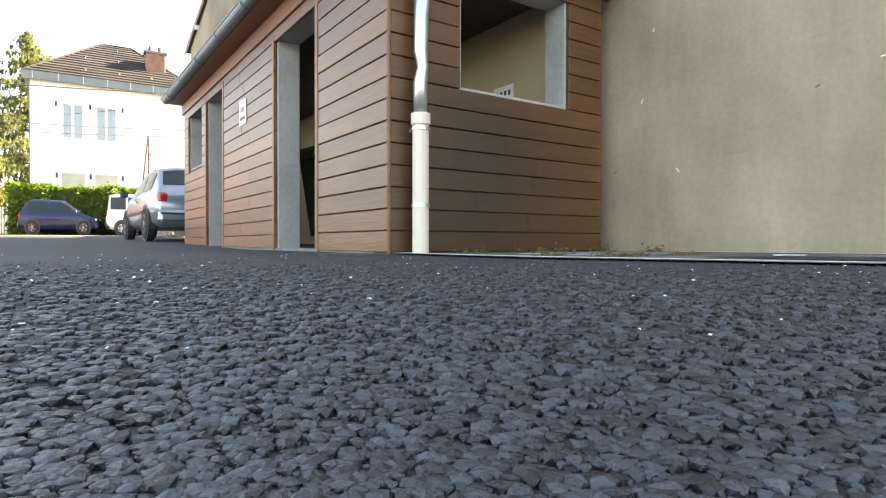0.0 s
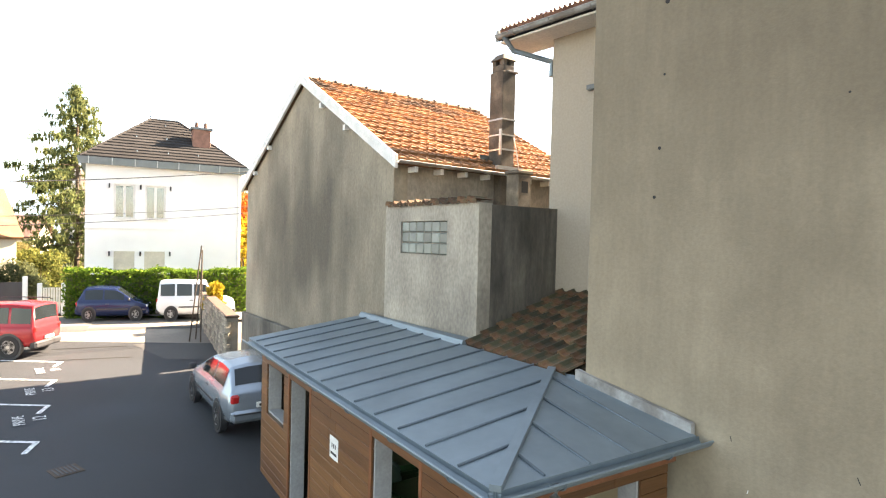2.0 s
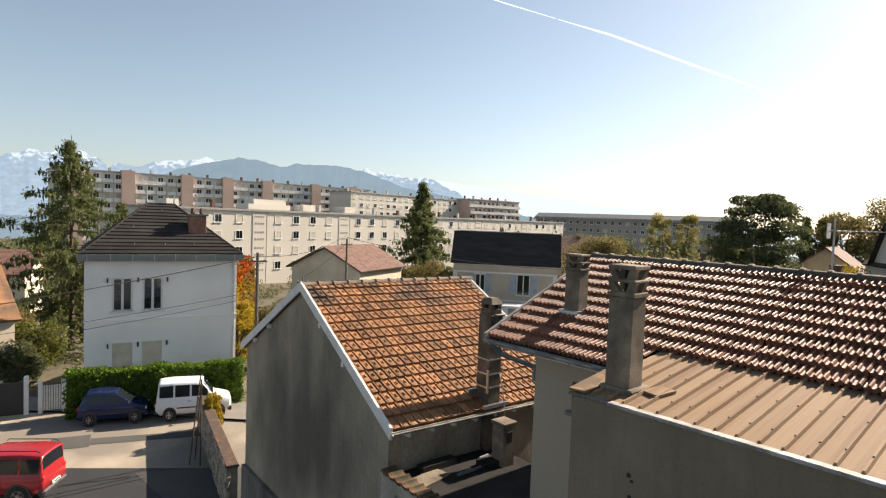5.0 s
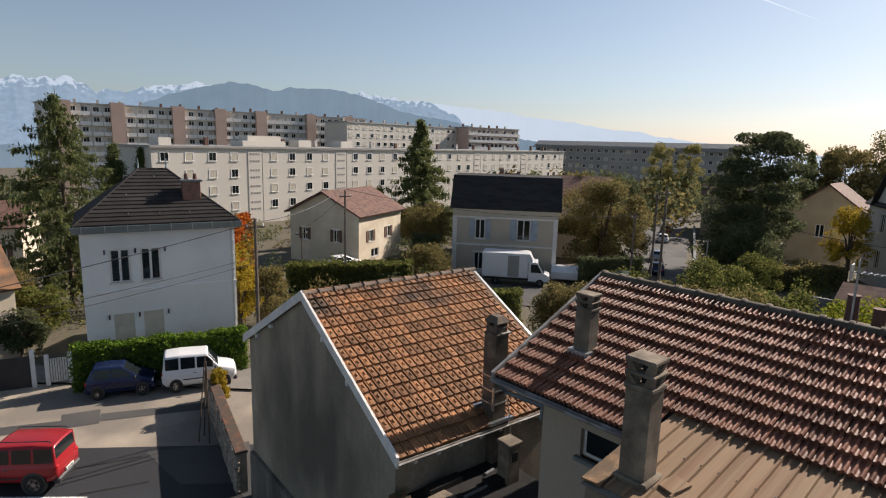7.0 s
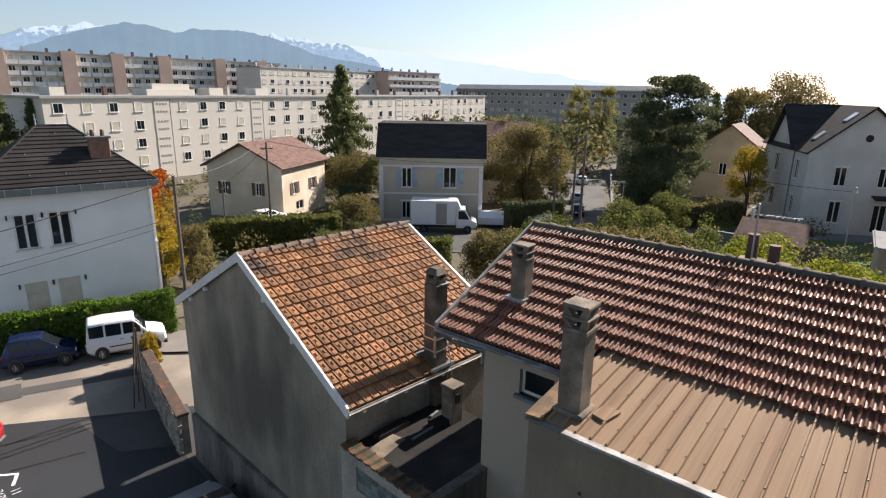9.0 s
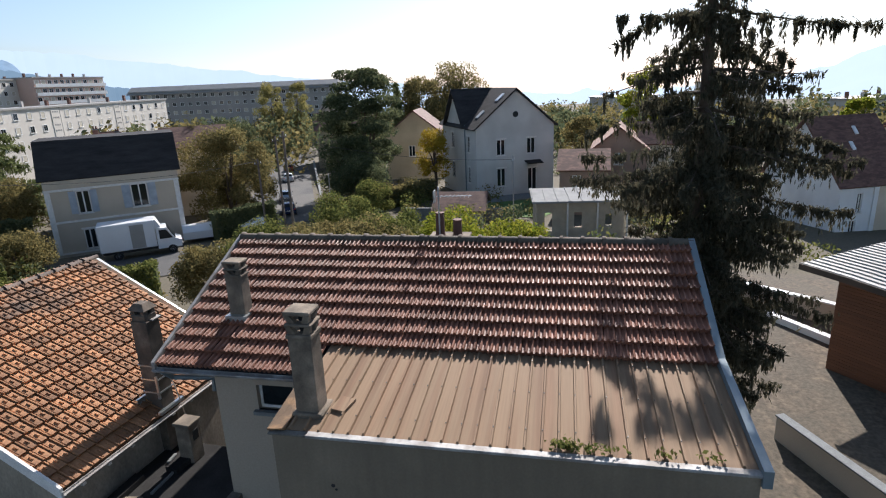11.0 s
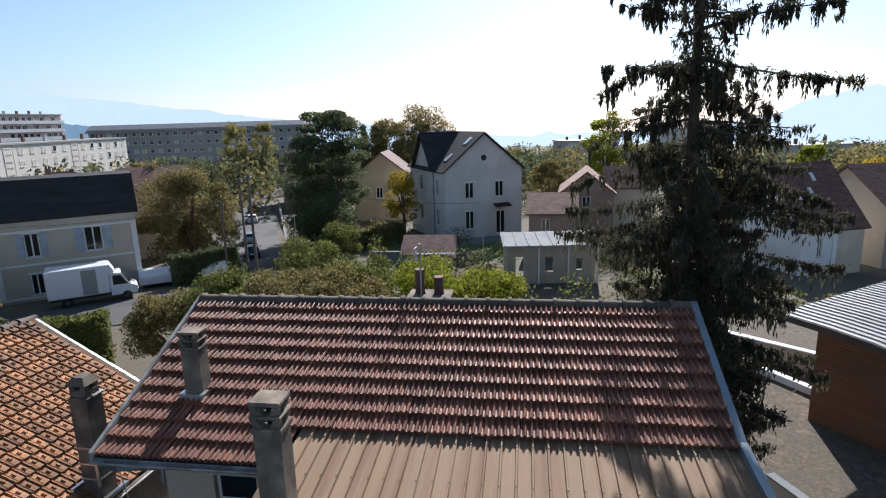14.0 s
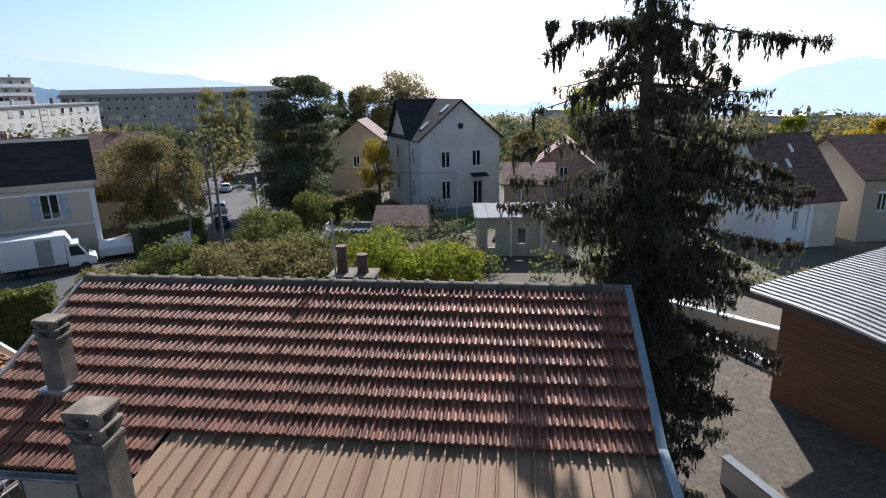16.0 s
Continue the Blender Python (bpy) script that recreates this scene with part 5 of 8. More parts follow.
for i in range(26):
    y, z, ln, an = mrk.uniform(-4.2, 0.6), mrk.uniform(0.25, 2.6), mrk.uniform(0.012, 0.07), mrk.uniform(-1.5, 1.5)
    bm = box(B(), -0.003, -ln / 2, -0.003, 0.002, ln / 2, 0.003)
    bm.transform(Matrix.Translation((0, min(y, -0.1), z)) @ Matrix.Rotation(an, 4, "X"))
    part("scratch", bm, "sign" if i % 3 else "dark", house)
# ribbed sheet roof
npan = 29
pw = (0.0 - RR) / npan
for i in range(npan):
    y0 = RR + i * pw
    bm = B()
    slab_of(bm, [(BX + 0.12, y0 + pw - 0.003, BZ - 0.015), (0.1, y0 + pw - 0.003, PZ + 0.03), (0.1, y0, PZ + 0.03), (BX + 0.12, y0, BZ - 0.015)], 0.02)
    hexa(bm, [(0.1, y0 - 0.02, PZ + 0.032), (0.1, y0 + 0.022, PZ + 0.032), (BX + 0.12, y0 + 0.022, BZ - 0.012), (BX + 0.12, y0 - 0.02, BZ - 0.012), (0.1, y0 - 0.01, PZ + 0.07), (0.1, y0 + 0.012, PZ + 0.07), (BX + 0.12, y0 + 0.012, BZ + 0.028), (BX + 0.12, y0 - 0.01, BZ + 0.028)])
    bmesh.ops.recalc_face_normals(bm, faces=bm.faces[:])
    part("roof_sheet", bm, "sheet", house)
sme2 = mesh_of(tube(B(), [(0, 0, 0), (0, 0, 0.01)], 0.009, 6), "screw", "ink")
for i in range(1, npan):
    for f in (0.15, 0.5, 0.85):
        piece("screw", sme2, house, Matrix.Translation((0.1 + (BX + 0.02) * f, RR + i * pw, PZ + 0.07 + (BZ - PZ - 0.042) * f)))
# Near-black box paints the dark space under the ribbed sheets.
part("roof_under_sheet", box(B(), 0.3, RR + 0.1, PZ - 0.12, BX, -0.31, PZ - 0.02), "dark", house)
part("parapet_flashing", box(B(), -0.03, RR, PZ + 0.004, 0.09, -0.5, PZ + 0.045, 0.008), "flashing", house, "white flashing along the wall top")
part("parapet_cap", box(B(), -0.02, -0.498, PZ + 0.004, 0.09, 0.06, PZ + 0.035, 0.008), "render_dark", house)
part("side_flashing", box(B(), 1.16, -0.02, PZ + 0.004, BX, 0.07, PZ + 0.06), "rust_sheet", house)
big = chimney(house, 0.56, -0.36, PZ + 0.02, 9.2, 0.31, 0.34, 0.4, "chimney")
part("chimney_foot", box(B(), 0.34, -0.6, PZ + 0.04, 0.8, -0.14, PZ + 0.13, 0.02), "chimney", big)
bm = B()
hexa(bm, [(0.02, 0.075, PZ + 0.05), (0.05, -0.17, PZ + 0.05), (1.05, -0.14, PZ + 0.1), (1.15, 0.075, PZ + 0.2), (0.02, 0.075, PZ + 0.075), (0.05, -0.17, PZ + 0.08), (1.05, -0.14, PZ + 0.13), (1.15, 0.075, PZ + 0.24)])
bmesh.ops.recalc_face_normals(bm, faces=bm.faces[:])
part("rusty_sheet", bm, "rust_sheet", house, "rusty brown sheet beside the chimney")
part("loose_board", hexa(B(), [(0.5, -0.86, PZ + 0.09), (0.56, -0.62, PZ + 0.09), (0.86, -0.7, PZ + 0.12), (0.8, -0.94, PZ + 0.12), (0.5, -0.86, PZ + 0.12), (0.56, -0.62, PZ + 0.12), (0.86, -0.7, PZ + 0.15), (0.8, -0.94, PZ + 0.15)]), "sheet", house, "small brown cover board by the chimney")
chimney(house, 2.75, 1.95, 7.9, 9.15, 0.27, 0.31, 0.3, "chimney")
part("chimney_apron", box(B(), 2.52, 1.74, 7.97, 2.98, 2.16, 8.14), "zinc_bright", house)
pots = thing("chimney_pots", (0, 0, 0), 0, "pair of terracotta chimney pots behind the ridge", "chimney")
pots.matrix_basis = house.matrix_basis @ pose(6.9, -1.2, 7.6)
part("base", box(B(), -0.3, -0.45, 0, 0.3, 0.45, 0.85), "chimney", pots)
part("crown", box(B(), -0.34, -0.49, 0.85, 0.34, 0.49, 0.93, 0.02), "chimney", pots)
for y in (-0.2, 0.22):
    bm = B()
    tube(bm, [(0, y, 0.93), (0, y, 0.97), (0, y, 1.36 + y * 0.4), (0, y, 1.4 + y * 0.4)], [0.13, 0.11, 0.1, 0.115], 12)
    part("pot", bm, "pot", pots)
aerial = thing("tv_aerial", (0, 0, 0), 0, "tall television aerial on a pole behind the ridge", "aerial")
aerial.matrix_basis = house.matrix_basis @ pose(5.6, -1.25, RZ - 1.25)
bm = B()
tube(bm, [(0, 0, 0), (0, 0, 2.2)], 0.018, 8)
part("mast", bm, "steel", aerial)
bm = B()
tube(bm, [(0, 0.1, 1.99), (0.04, -0.72, 2.0)], 0.01, 6)
boom = part("boom", bm, "steel", aerial)
for k in range(9):
    y = 0.02 - k * 0.086
    bm = B()
    tube(bm, [(-0.13, y, 2.0), (0.13, y, 2.0)], 0.005, 5)
    part("dipole", bm, "steel", boom)
part("reflector", box(B(), -0.1, 0.08, 1.86, 0.1, 0.095, 2.12), "steel", boom)

# mossy lean-to between the houses
lean = thing("lean_to_roof", (0, 0, 0), 0, "mossy old tile lean-to roof between the buildings", "roof")
bm = B()
slab_of(bm, [(3.95, 1.25, 3.35), (3.95, 3.55, 3.35), (1.97, 3.35, 2.6), (2.0, 1.3, 2.6)], 0.08)
part("deck", bm, "tile_moss", lean)
tile_field(lean, slope_matrix((1.98, 3.35, 2.62), (0, -1, 0), (1.97, 0, 0.75)), 2.1, 2.1, 0.226, 0.31, "tile_moss", "tile_moss", lambda s: s)


# ---------- plants ----------
def leaf_cloud(name, pts, size, material, parent, rng, long=1.0, hang=0.0):
    """Many small leaf blades at the points, each turned its own way."""
    pts = np.asarray(pts, float)
    n = len(pts)
    a = rng.normal(size=(n, 3))
    a[:, 2] += np.sign(a[:, 2]) * hang * 2
    a /= np.linalg.norm(a, axis=1)[:, None]
    b = np.cross(a, rng.normal(size=(n, 3)))
    b /= np.linalg.norm(b, axis=1)[:, None]
    s = (size * rng.uniform(0.6, 1.4, n))[:, None]
    quad = np.stack([pts - a * s * long, pts - b * s * 0.55, pts + a * s * long, pts + b * s * 0.55], 1).reshape(-1, 3)
    return raw(name, quad.tolist(), [(4 * i, 4 * i + 1, 4 * i + 2, 4 * i + 3) for i in range(n)], material, parent)


def broadleaf(name, x, y, h, r, material, label, n=5000, leaf=0.16, seed=1, stem=0.25, category="tree", flat=1.0):
    rg = np.random.default_rng(seed)
    z = ground_z(x, y)
    t = thing(name, (x, y, z), 0, label, category)
    bm = B()
    tube(bm, [(0, 0, -0.1), (0.05, 0.02, h * stem), (0.0, 0.08, h * 0.7)], [0.035 * h * 0.5 + 0.03, 0.02 * h + 0.02, 0.02], 7)
    trunk = part("trunk", bm, "bark", t)
    lo = h * stem * 0.8
    clumps = []
    n, leaf = int(n * 2.9), leaf * 0.7
    for k in range(44):
        u = rg.uniform(0, 2 * math.pi)
        f = rg.uniform(0, 1)
        zz = lo + (h - lo) * (0.12 + 0.8 * f)
        rr = r * math.sqrt(max(0.05, 1 - ((f - 0.4) / 0.66) ** 2)) * rg.uniform(0.45, 0.92)
        clumps.append((math.cos(u) * rr, math.sin(u) * rr, zz, rg.uniform(0.2, 0.4) * r))
    for cx, cy, cz, cr in clumps[:9]:
        bm = B()
        tube(bm, [(0, 0, h * stem), (cx * 0.4, cy * 0.4, (cz + h * stem) / 2 + 0.05 * h), (cx, cy, cz)], [0.012 * h + 0.01, 0.007 * h + 0.008, 0.008], 5)
        part("limb", bm, "bark", trunk)
    per = max(20, n // len(clumps))
    pts = []
    for cx, cy, cz, cr in clumps:
        v = rg.normal(size=(per, 3))
        v /= np.linalg.norm(v, axis=1)[:, None]
        v *= (cr * rg.uniform(0.35, 1.15, per) ** 0.6)[:, None]
        pts.append(v * ((1, 1, 0.8) if flat == 1.0 else (1.25, 1.25, flat)) + (cx, cy, cz))
    tagged(leaf_cloud("crown", np.concatenate(pts), leaf, material, t, rg), kind="stuff")
    return t


def great_spruce(x, y, h, name="great_spruce", label="great dark spruce with drooping branches behind the house", reach_at=((1.5, 4, 6.5, 9, 11, 12.5, 14.5, 17, 19, 21.5), (2.2, 2.6, 3.25, 3.15, 2.8, 2.75, 2.2, 1.6, 1.0, 0.15)),
                 material="spruce", leaf=0.034, gap=0.034, per=8, step=0.36, seed=4, girth=1.0, thin=(1.0, 0.95, 0.38, 0.32), limb_every=2, boughs=()):
    """A great spruce: long sagging limbs with curtains of hanging sprays, thinner towards the top."""
    rg = np.random.default_rng(seed)
    t = thing(name, (x, y, ground_z(x, y)), 0, label, "tree")
    bm = B()
    tube(bm, [(0, 0, -0.1), (0.05, 0.0, h * 0.35), (-0.03, 0.05, h * 0.7), (0, 0, h)], [0.26 * girth, 0.17 * girth, 0.1 * girth, 0.015], 9)
    trunk = part("trunk", bm, "bark", t)
    curtains, tufts, limbs = [], [], []
    z = 1.6
    while z < h - 0.3:
        for k in range(7):
            u = rg.uniform(0, 2 * math.pi)
            reach = float(np.interp(z, *reach_at)) * rg.uniform(0.5, 1.15)
            zz = z + rg.uniform(-0.2, 0.2)
            dx, dy = math.cos(u), math.sin(u)
            sag = rg.uniform(0.12, 0.3)

            def at(q):
                return np.stack([dx * reach * q, dy * reach * q, zz + reach * (0.1 * q - (sag + 0.25) * q ** 2 + 0.24 * q ** 4)], -1)
            limbs.append(([at(np.float64(q)) for q in (0, 0.3, 0.6, 0.85, 1.0)], reach))
            full = float(np.interp(z / h, (0.1, 0.45, 0.62, 0.95), thin))
            m = max(6, int(reach / gap * full))
            q = rg.uniform(0.12 if z < 0.5 * h else 0.2, 1.0, m)
            p = at(q)
            side = rg.normal(0, 0.2, m) * (1.15 - q) + rg.normal(0, 0.04, m)
            p += np.stack([-dy * side, dx * side, -np.abs(side) * 0.5], 1)
            drop = rg.uniform(0.12, 0.75, m) * (1.2 - 0.6 * q) * rg.choice([0.4, 1.0], m)
            s = rg.uniform(0, 1, (m, per, 1))
            c = p[:, None, :] + np.concatenate([rg.normal(0, 0.025, (m, per, 2)), np.zeros((m, per, 1))], 2) + s * np.array((0, 0, -1.0)) * drop[:, None, None]
            curtains.append(c.reshape(-1, 3))
            tufts.append((p[:, None, :] + rg.normal(0, 1.6 * leaf, (m, 4, 3))).reshape(-1, 3))
        z += step
    for zz, u, reach, mid, end in boughs:
        dx, dy = math.sin(radians(u)), math.cos(radians(u))

        def along(q):
            return np.stack([dx * reach * q, dy * reach * q, zz + (4 * mid - end) * q + (2 * end - 4 * mid) * q ** 2 + 0.12 * np.maximum(q - 0.75, 0)], -1)
        limbs.insert(0, ([along(np.float64(q)) for q in (0, 0.3, 0.6, 0.85, 1.0)], reach))
        # sprays stand in bunches along the bough, each a tapering tassel
        m = int(reach * 26)
        q = np.clip(np.repeat(rg.uniform(0.16, 1.0, m // 4 + 1), 4)[:m] + rg.normal(0, 0.012, m), 0.1, 1.02)
        p = along(q)
        side = rg.normal(0, 0.15, m) * (1.25 - q)
        p += np.stack([-dy * side, dx * side, -np.abs(side) * 0.35 + 0.03], 1)
        drop = np.repeat(rg.uniform(0.12, 0.62, m // 4 + 1), 4)[:m] * rg.uniform(0.55, 1.1, m) * (1.1 - 0.35 * q)
        f = rg.uniform(0, 1, (m, 11, 1))
        c = p[:, None, :] + np.concatenate([rg.normal(0, 0.028, (m, 11, 2)) * (1.2 - f), np.zeros((m, 11, 1))], 2) + f * np.array((0, 0, -1.0)) * drop[:, None, None]
        curtains.append(c.reshape(-1, 3))
        tufts.append((p[:, None, :] + rg.normal(0, 1.3 * leaf, (m, 7, 3))).reshape(-1, 3))
    for line, reach in limbs[::limb_every]:
        bm = B()
        tube(bm, [tuple(v) for v in line], [0.035 + 0.006 * reach, 0.025, 0.018, 0.011, 0.004], 5)
        part("limb", bm, "bark", trunk)
    tagged(leaf_cloud("hanging_sprays", np.concatenate(curtains), leaf, material, t, rg, 2.4, 1.6), kind="stuff")
    tagged(leaf_cloud("needle_foliage", np.concatenate(tufts), leaf, material, t, rg, 2.0, 0.0), kind="stuff")
    return t


def hedge(p, q, width, h, label, material="hedge_leaf", n=6000, leaf=0.07, seed=3, name="hedge", lift=0.0):
    p, q = Vector((*p, 0)), Vector((*q, 0))
    L = (q - p).length
    rg = np.random.default_rng(seed)
    z = min(ground_z(*p.xy), ground_z(*q.xy)) + lift
    t = thing(name, (p.x, p.y, z), math.degrees(math.atan2(q.y - p.y, q.x - p.x)), label, "hedge")
    part("core", box(B(), 0.05, -width * 0.4, -0.2, L - 0.05, width * 0.4, h - 0.14, 0.05), "dark_leaf", t)
    u, face = rg.uniform(0, 1, n), rg.uniform(0, 1, n)
    bulge = 0.06 * np.sin(u * L * 2.1) + 0.05 * np.sin(u * L * 5.3 + 1)
    pts = np.zeros((n, 3))
    pts[:, 0] = u * L
    top = face > 0.62
    pts[:, 1] = np.where(top, rg.uniform(-0.5, 0.5, n) * width, np.where(face < 0.5, -1, 1) * (width / 2 + bulge))
    pts[:, 2] = np.where(top, h + bulge, rg.uniform(-0.1, 1, n) * h)
    pts += rg.normal(0, 0.05, (n, 3))
    tagged(leaf_cloud("foliage", pts, leaf, material, t, rg), kind="stuff")
    return t


# ---------- vehicles ----------
def wheel(parent, x, y, r, w, side):
    bm = B()
    prof = [(-w / 2, r * 0.62), (-w / 2, r * 0.93), (-w * 0.36, r), (w * 0.36, r), (w / 2, r * 0.93), (w / 2, r * 0.62)]
    k = 20
    rg = [[bm.verts.new((x + math.cos(2 * math.pi * i / k) * rr, y + yy, r + math.sin(2 * math.pi * i / k) * rr)) for i in range(k)] for yy, rr in prof]
    loft_rings(bm, rg)
    bmesh.ops.recalc_face_normals(bm, faces=bm.faces[:])
    tyre = part("wheel", bm, "black", parent, "black tyre")
    bm = B()
    tube(bm, [(x, y + side * w * 0.3, r), (x, y + side * w * 0.5, r)], [r * 0.64, r * 0.6], 20)
    rim = part("rim", bm, "rim", tyre)
    for i in range(5):
        a = 2 * math.pi * i / 5
        bm = B()
        c, s = math.cos(a) * r * 0.4, math.sin(a) * r * 0.4
        tube(bm, [(x + c, y + side * w * 0.49, r + s), (x + c, y + side * (w * 0.51), r + s)], r * 0.13, 8)
        part("rim_hole", bm, "black", tyre)
    bm = B()
    tube(bm, [(x, y + side * w * 0.49, r), (x, y + side * (w * 0.54), r)], r * 0.14, 10)
    part("hub_cap", bm, "rim", tyre)


def car(name, loc, rz, paint, label, L=3.8, W=1.65, H=1.42, belt=0.9, hood=0.78, cab=(-1.8, 0.95), top=(-1.45, -0.05), axles=(-1.2, 1.2), wr=0.3, low=0.2, scale=1.0,
        boxy=0.0, extras="", trim="trim"):
    """A vehicle that points along its x: a lofted body, a cabin, panes, lamps, bumpers and wheels."""
    t = thing(name, (*loc, ground_z(*loc) + 0.005), rz, label, "car" if "van" not in name else "van")
    t.scale = scale if isinstance(scale, tuple) else (scale, scale, scale)
    f, b, w = L / 2, -L / 2, W / 2
    xs_t = [b, b + 0.03, cab[0], top[0], top[0] + (top[1] - top[0]) * 0.35, top[1], cab[1], f - 0.45, f - 0.12, f]
    zs_t = [belt - 0.2, belt - 0.05, belt + 0.03, H - 0.05, H, H - 0.045, belt + 0.02, hood, hood - 0.1, hood - 0.26]
    xs_t[2] = max(xs_t[2], b + 0.06)
    xs_t[3] = max(xs_t[3], xs_t[2] + 0.04)

    def shell(x, u):
        """A point of the shell: x along the car, u from the sill (0) over shoulder (4) and roof edge (5) to the middle (7)."""
        zt = float(np.interp(x, xs_t, zs_t))
        zl = float(np.interp(x, (b, b + 0.3, f - 0.3, f), (low + 0.1, low, low + 0.02, low + 0.12)))
        k = float(np.interp(x, (b, b + 0.08, b + 0.5, cab[1], f - 0.5, f - 0.12, f), (0.84, 0.93, 1.0, 1.0, 0.95, 0.86, 0.72)))
        zb = min(belt - 0.02, zt - 0.015)
        g = min(1.0, max(0.0, (zt - belt) / (H - belt)))
        we = (0.9 - (0.16 - 0.1 * boxy) * g) * k
        pts_y = (0.8 * k, 0.96 * k, 1.0 * k, 0.985 * k, 0.93 * k, we, we * 0.55, 0.0)
        crown = 0.055 * g + 0.012
        pts_z = (zl, zl + (zb - zl) * 0.18, zl + (zb - zl) * 0.55, zl + (zb - zl) * 0.86, zb, max(zb + 0.004, zt - crown), zt - crown * 0.25, zt)
        return float(np.interp(u, range(8), pts_y)) * w, float(np.interp(u, range(8), pts_z))

    stations = sorted({round(q, 3) for q in xs_t + list(np.linspace(b, f, 30))})
    us = (0, 1, 2, 3, 3.6, 4, 4.5, 5, 5.4, 6, 7)
    bm = B()
    rg = []
    for x in stations:
        half = [shell(x, u) for u in us]
        rg.append([bm.verts.new((x, y, z)) for y, z in half] + [bm.verts.new((x, -y, z)) for y, z in half[-2::-1]])
    loft_rings(bm, rg)
    bmesh.ops.recalc_face_normals(bm, faces=bm.faces[:])
    body = part("body", bm, paint, t, smooth=True)

    def pane(nm, x0, x1, u0, u1, sides, nx=6, nu=4):
        """Glass that lies on the shell between two stations."""
        bm = B()
        grid = []
        for i in range(nx + 1):
            x = x0 + (x1 - x0) * i / nx
            row = []
            for s in sides:
                seq = [u0 + (u1 - u0) * j / nu for j in range(nu + 1)]
                for u in (seq if s > 0 else seq[::-1][1:] if len(sides) > 1 else seq):
                    y, z = shell(x, u)
                    out = 0.008 if u <= 5 else 0.002
                    row.append((x + (0.006 if x1 > 0.6 * cab[1] else -0.006) * (u > 5), s * (y + out), z + (0.008 if u > 4.6 else 0)))
            grid.append([bm.verts.new(p) for p in row])
        for p, q in zip(grid, grid[1:]):
            for i in range(len(p) - 1):
                bm.faces.new((p[i], p[i + 1], q[i + 1], q[i]))
        bmesh.ops.recalc_face_normals(bm, faces=bm.faces[:])
        part(nm, bm, "car_glass", t, "dark glass", True)

    dxw = cab[1] - top[1]
    pane("windscreen", cab[1] - 0.08 * dxw, top[1] + 0.1 * dxw, 5.15, 7, (1, -1))
    dxr = xs_t[3] - xs_t[2]
    pane("rear_window", xs_t[2] + 0.2 * dxr, xs_t[2] + 0.88 * dxr, 5.2, 7, (1, -1))
    w0, w1 = xs_t[3] - 0.02, top[1] + dxw * 0.45
    for s in (1, -1):
        for u0, u1 in (((0.03, 0.3), (0.34, 0.63), (0.67, 1.0)) if "three" in extras else ((0.04, 0.47), (0.51, 1.0))):
            pane("side_window", w0 + (w1 - w0) * u0, w0 + (w1 - w0) * u1, 4.12, 4.86, (s,))
    for sgn in (1, -1):
        for ax in axles:
            bm = B()
            tube(bm, [(ax, sgn * (w * 0.86), wr + 0.01), (ax, sgn * (w * 1.004), wr + 0.01)], wr * 1.17, 20)
            part("wheel_arch", bm, "trim", body)
            wheel(t, ax, sgn * w * 0.91, wr, W * 0.115, sgn)
        part("tail_lamp", box(B(), b - 0.012, sgn * w * 0.78 - 0.085, belt - 0.24, b + 0.14, sgn * w * 0.78 + 0.085, belt - 0.05, 0.04), "lamp_red", t, "red tail lamp")
        part("head_lamp", box(B(), f - 0.22, sgn * w * 0.66 - 0.15, hood - 0.25, f - 0.055, sgn * w * 0.66 + 0.15, hood - 0.12, 0.04), "lamp_clear", t, "clear headlamp")
        part("side_strip", box(B(), axles[0] + wr * 1.25, sgn * w - 0.012, belt * 0.55, axles[1] - wr * 1.25, sgn * w + 0.012, belt * 0.55 + 0.06, 0.008), trim, t)
        part("mirror", box(B(), cab[1] - 0.28, sgn * (w + 0.09) - 0.08, belt + 0.0, cab[1] - 0.18, sgn * (w + 0.09) + 0.08, belt + 0.13, 0.03), trim, t)
        part("door_handle", box(B(), -0.35, sgn * w * 0.985 - 0.02, belt - 0.16, -0.18, sgn * w * 0.985 + 0.015, belt - 0.13, 0.006), trim, t)
    part("rear_bumper", box(B(), b - 0.05, -w * 0.88, 0.3, b + 0.2, w * 0.88, 0.55, 0.06), paint if not boxy else trim, t)
    part("bumper_strip", box(B(), b - 0.058, -w * 0.84, 0.44, b + 0.1, w * 0.84, 0.5, 0.02), "trim", t)
    part("front_bumper", box(B(), f - 0.2, -w * 0.84, 0.26, f + 0.04, w * 0.84, 0.5, 0.06), paint if not boxy else trim, t)
    plate = part("number_plate", box(B(), b - 0.066, -0.25, 0.58, b - 0.02, 0.25, 0.68, 0.005), "plate", t, "pale number plate")
    part("plate_bar", box(B(), b - 0.069, -0.2, 0.605, b - 0.065, 0.2, 0.655), "ink", plate)
    if "rails" in extras:
        for sgn in (1, -1):
            bm = B()
            tube(bm, [(top[0] + 0.1, sgn * w * 0.68, H), (top[0] + 0.2, sgn * w * 0.68, H + 0.06), (top[1] - 0.2, sgn * w * 0.68, H + 0.06), (top[1] - 0.1, sgn * w * 0.68, H)], 0.018, 6)
            part("roof_rail", bm, "trim", t)
    if "spare" in extras:
        bm = B()
        tube(bm, [(b - 0.06, 0.15, 0.85), (b - 0.24, 0.15, 0.85)], [wr, wr * 0.95], 18)
        part("spare_wheel", bm, "black", t)
    return t


car("hatchback_car", (0.5, 10.1), 92, "silver", "silver five-door hatchback parked beside the barn wall")
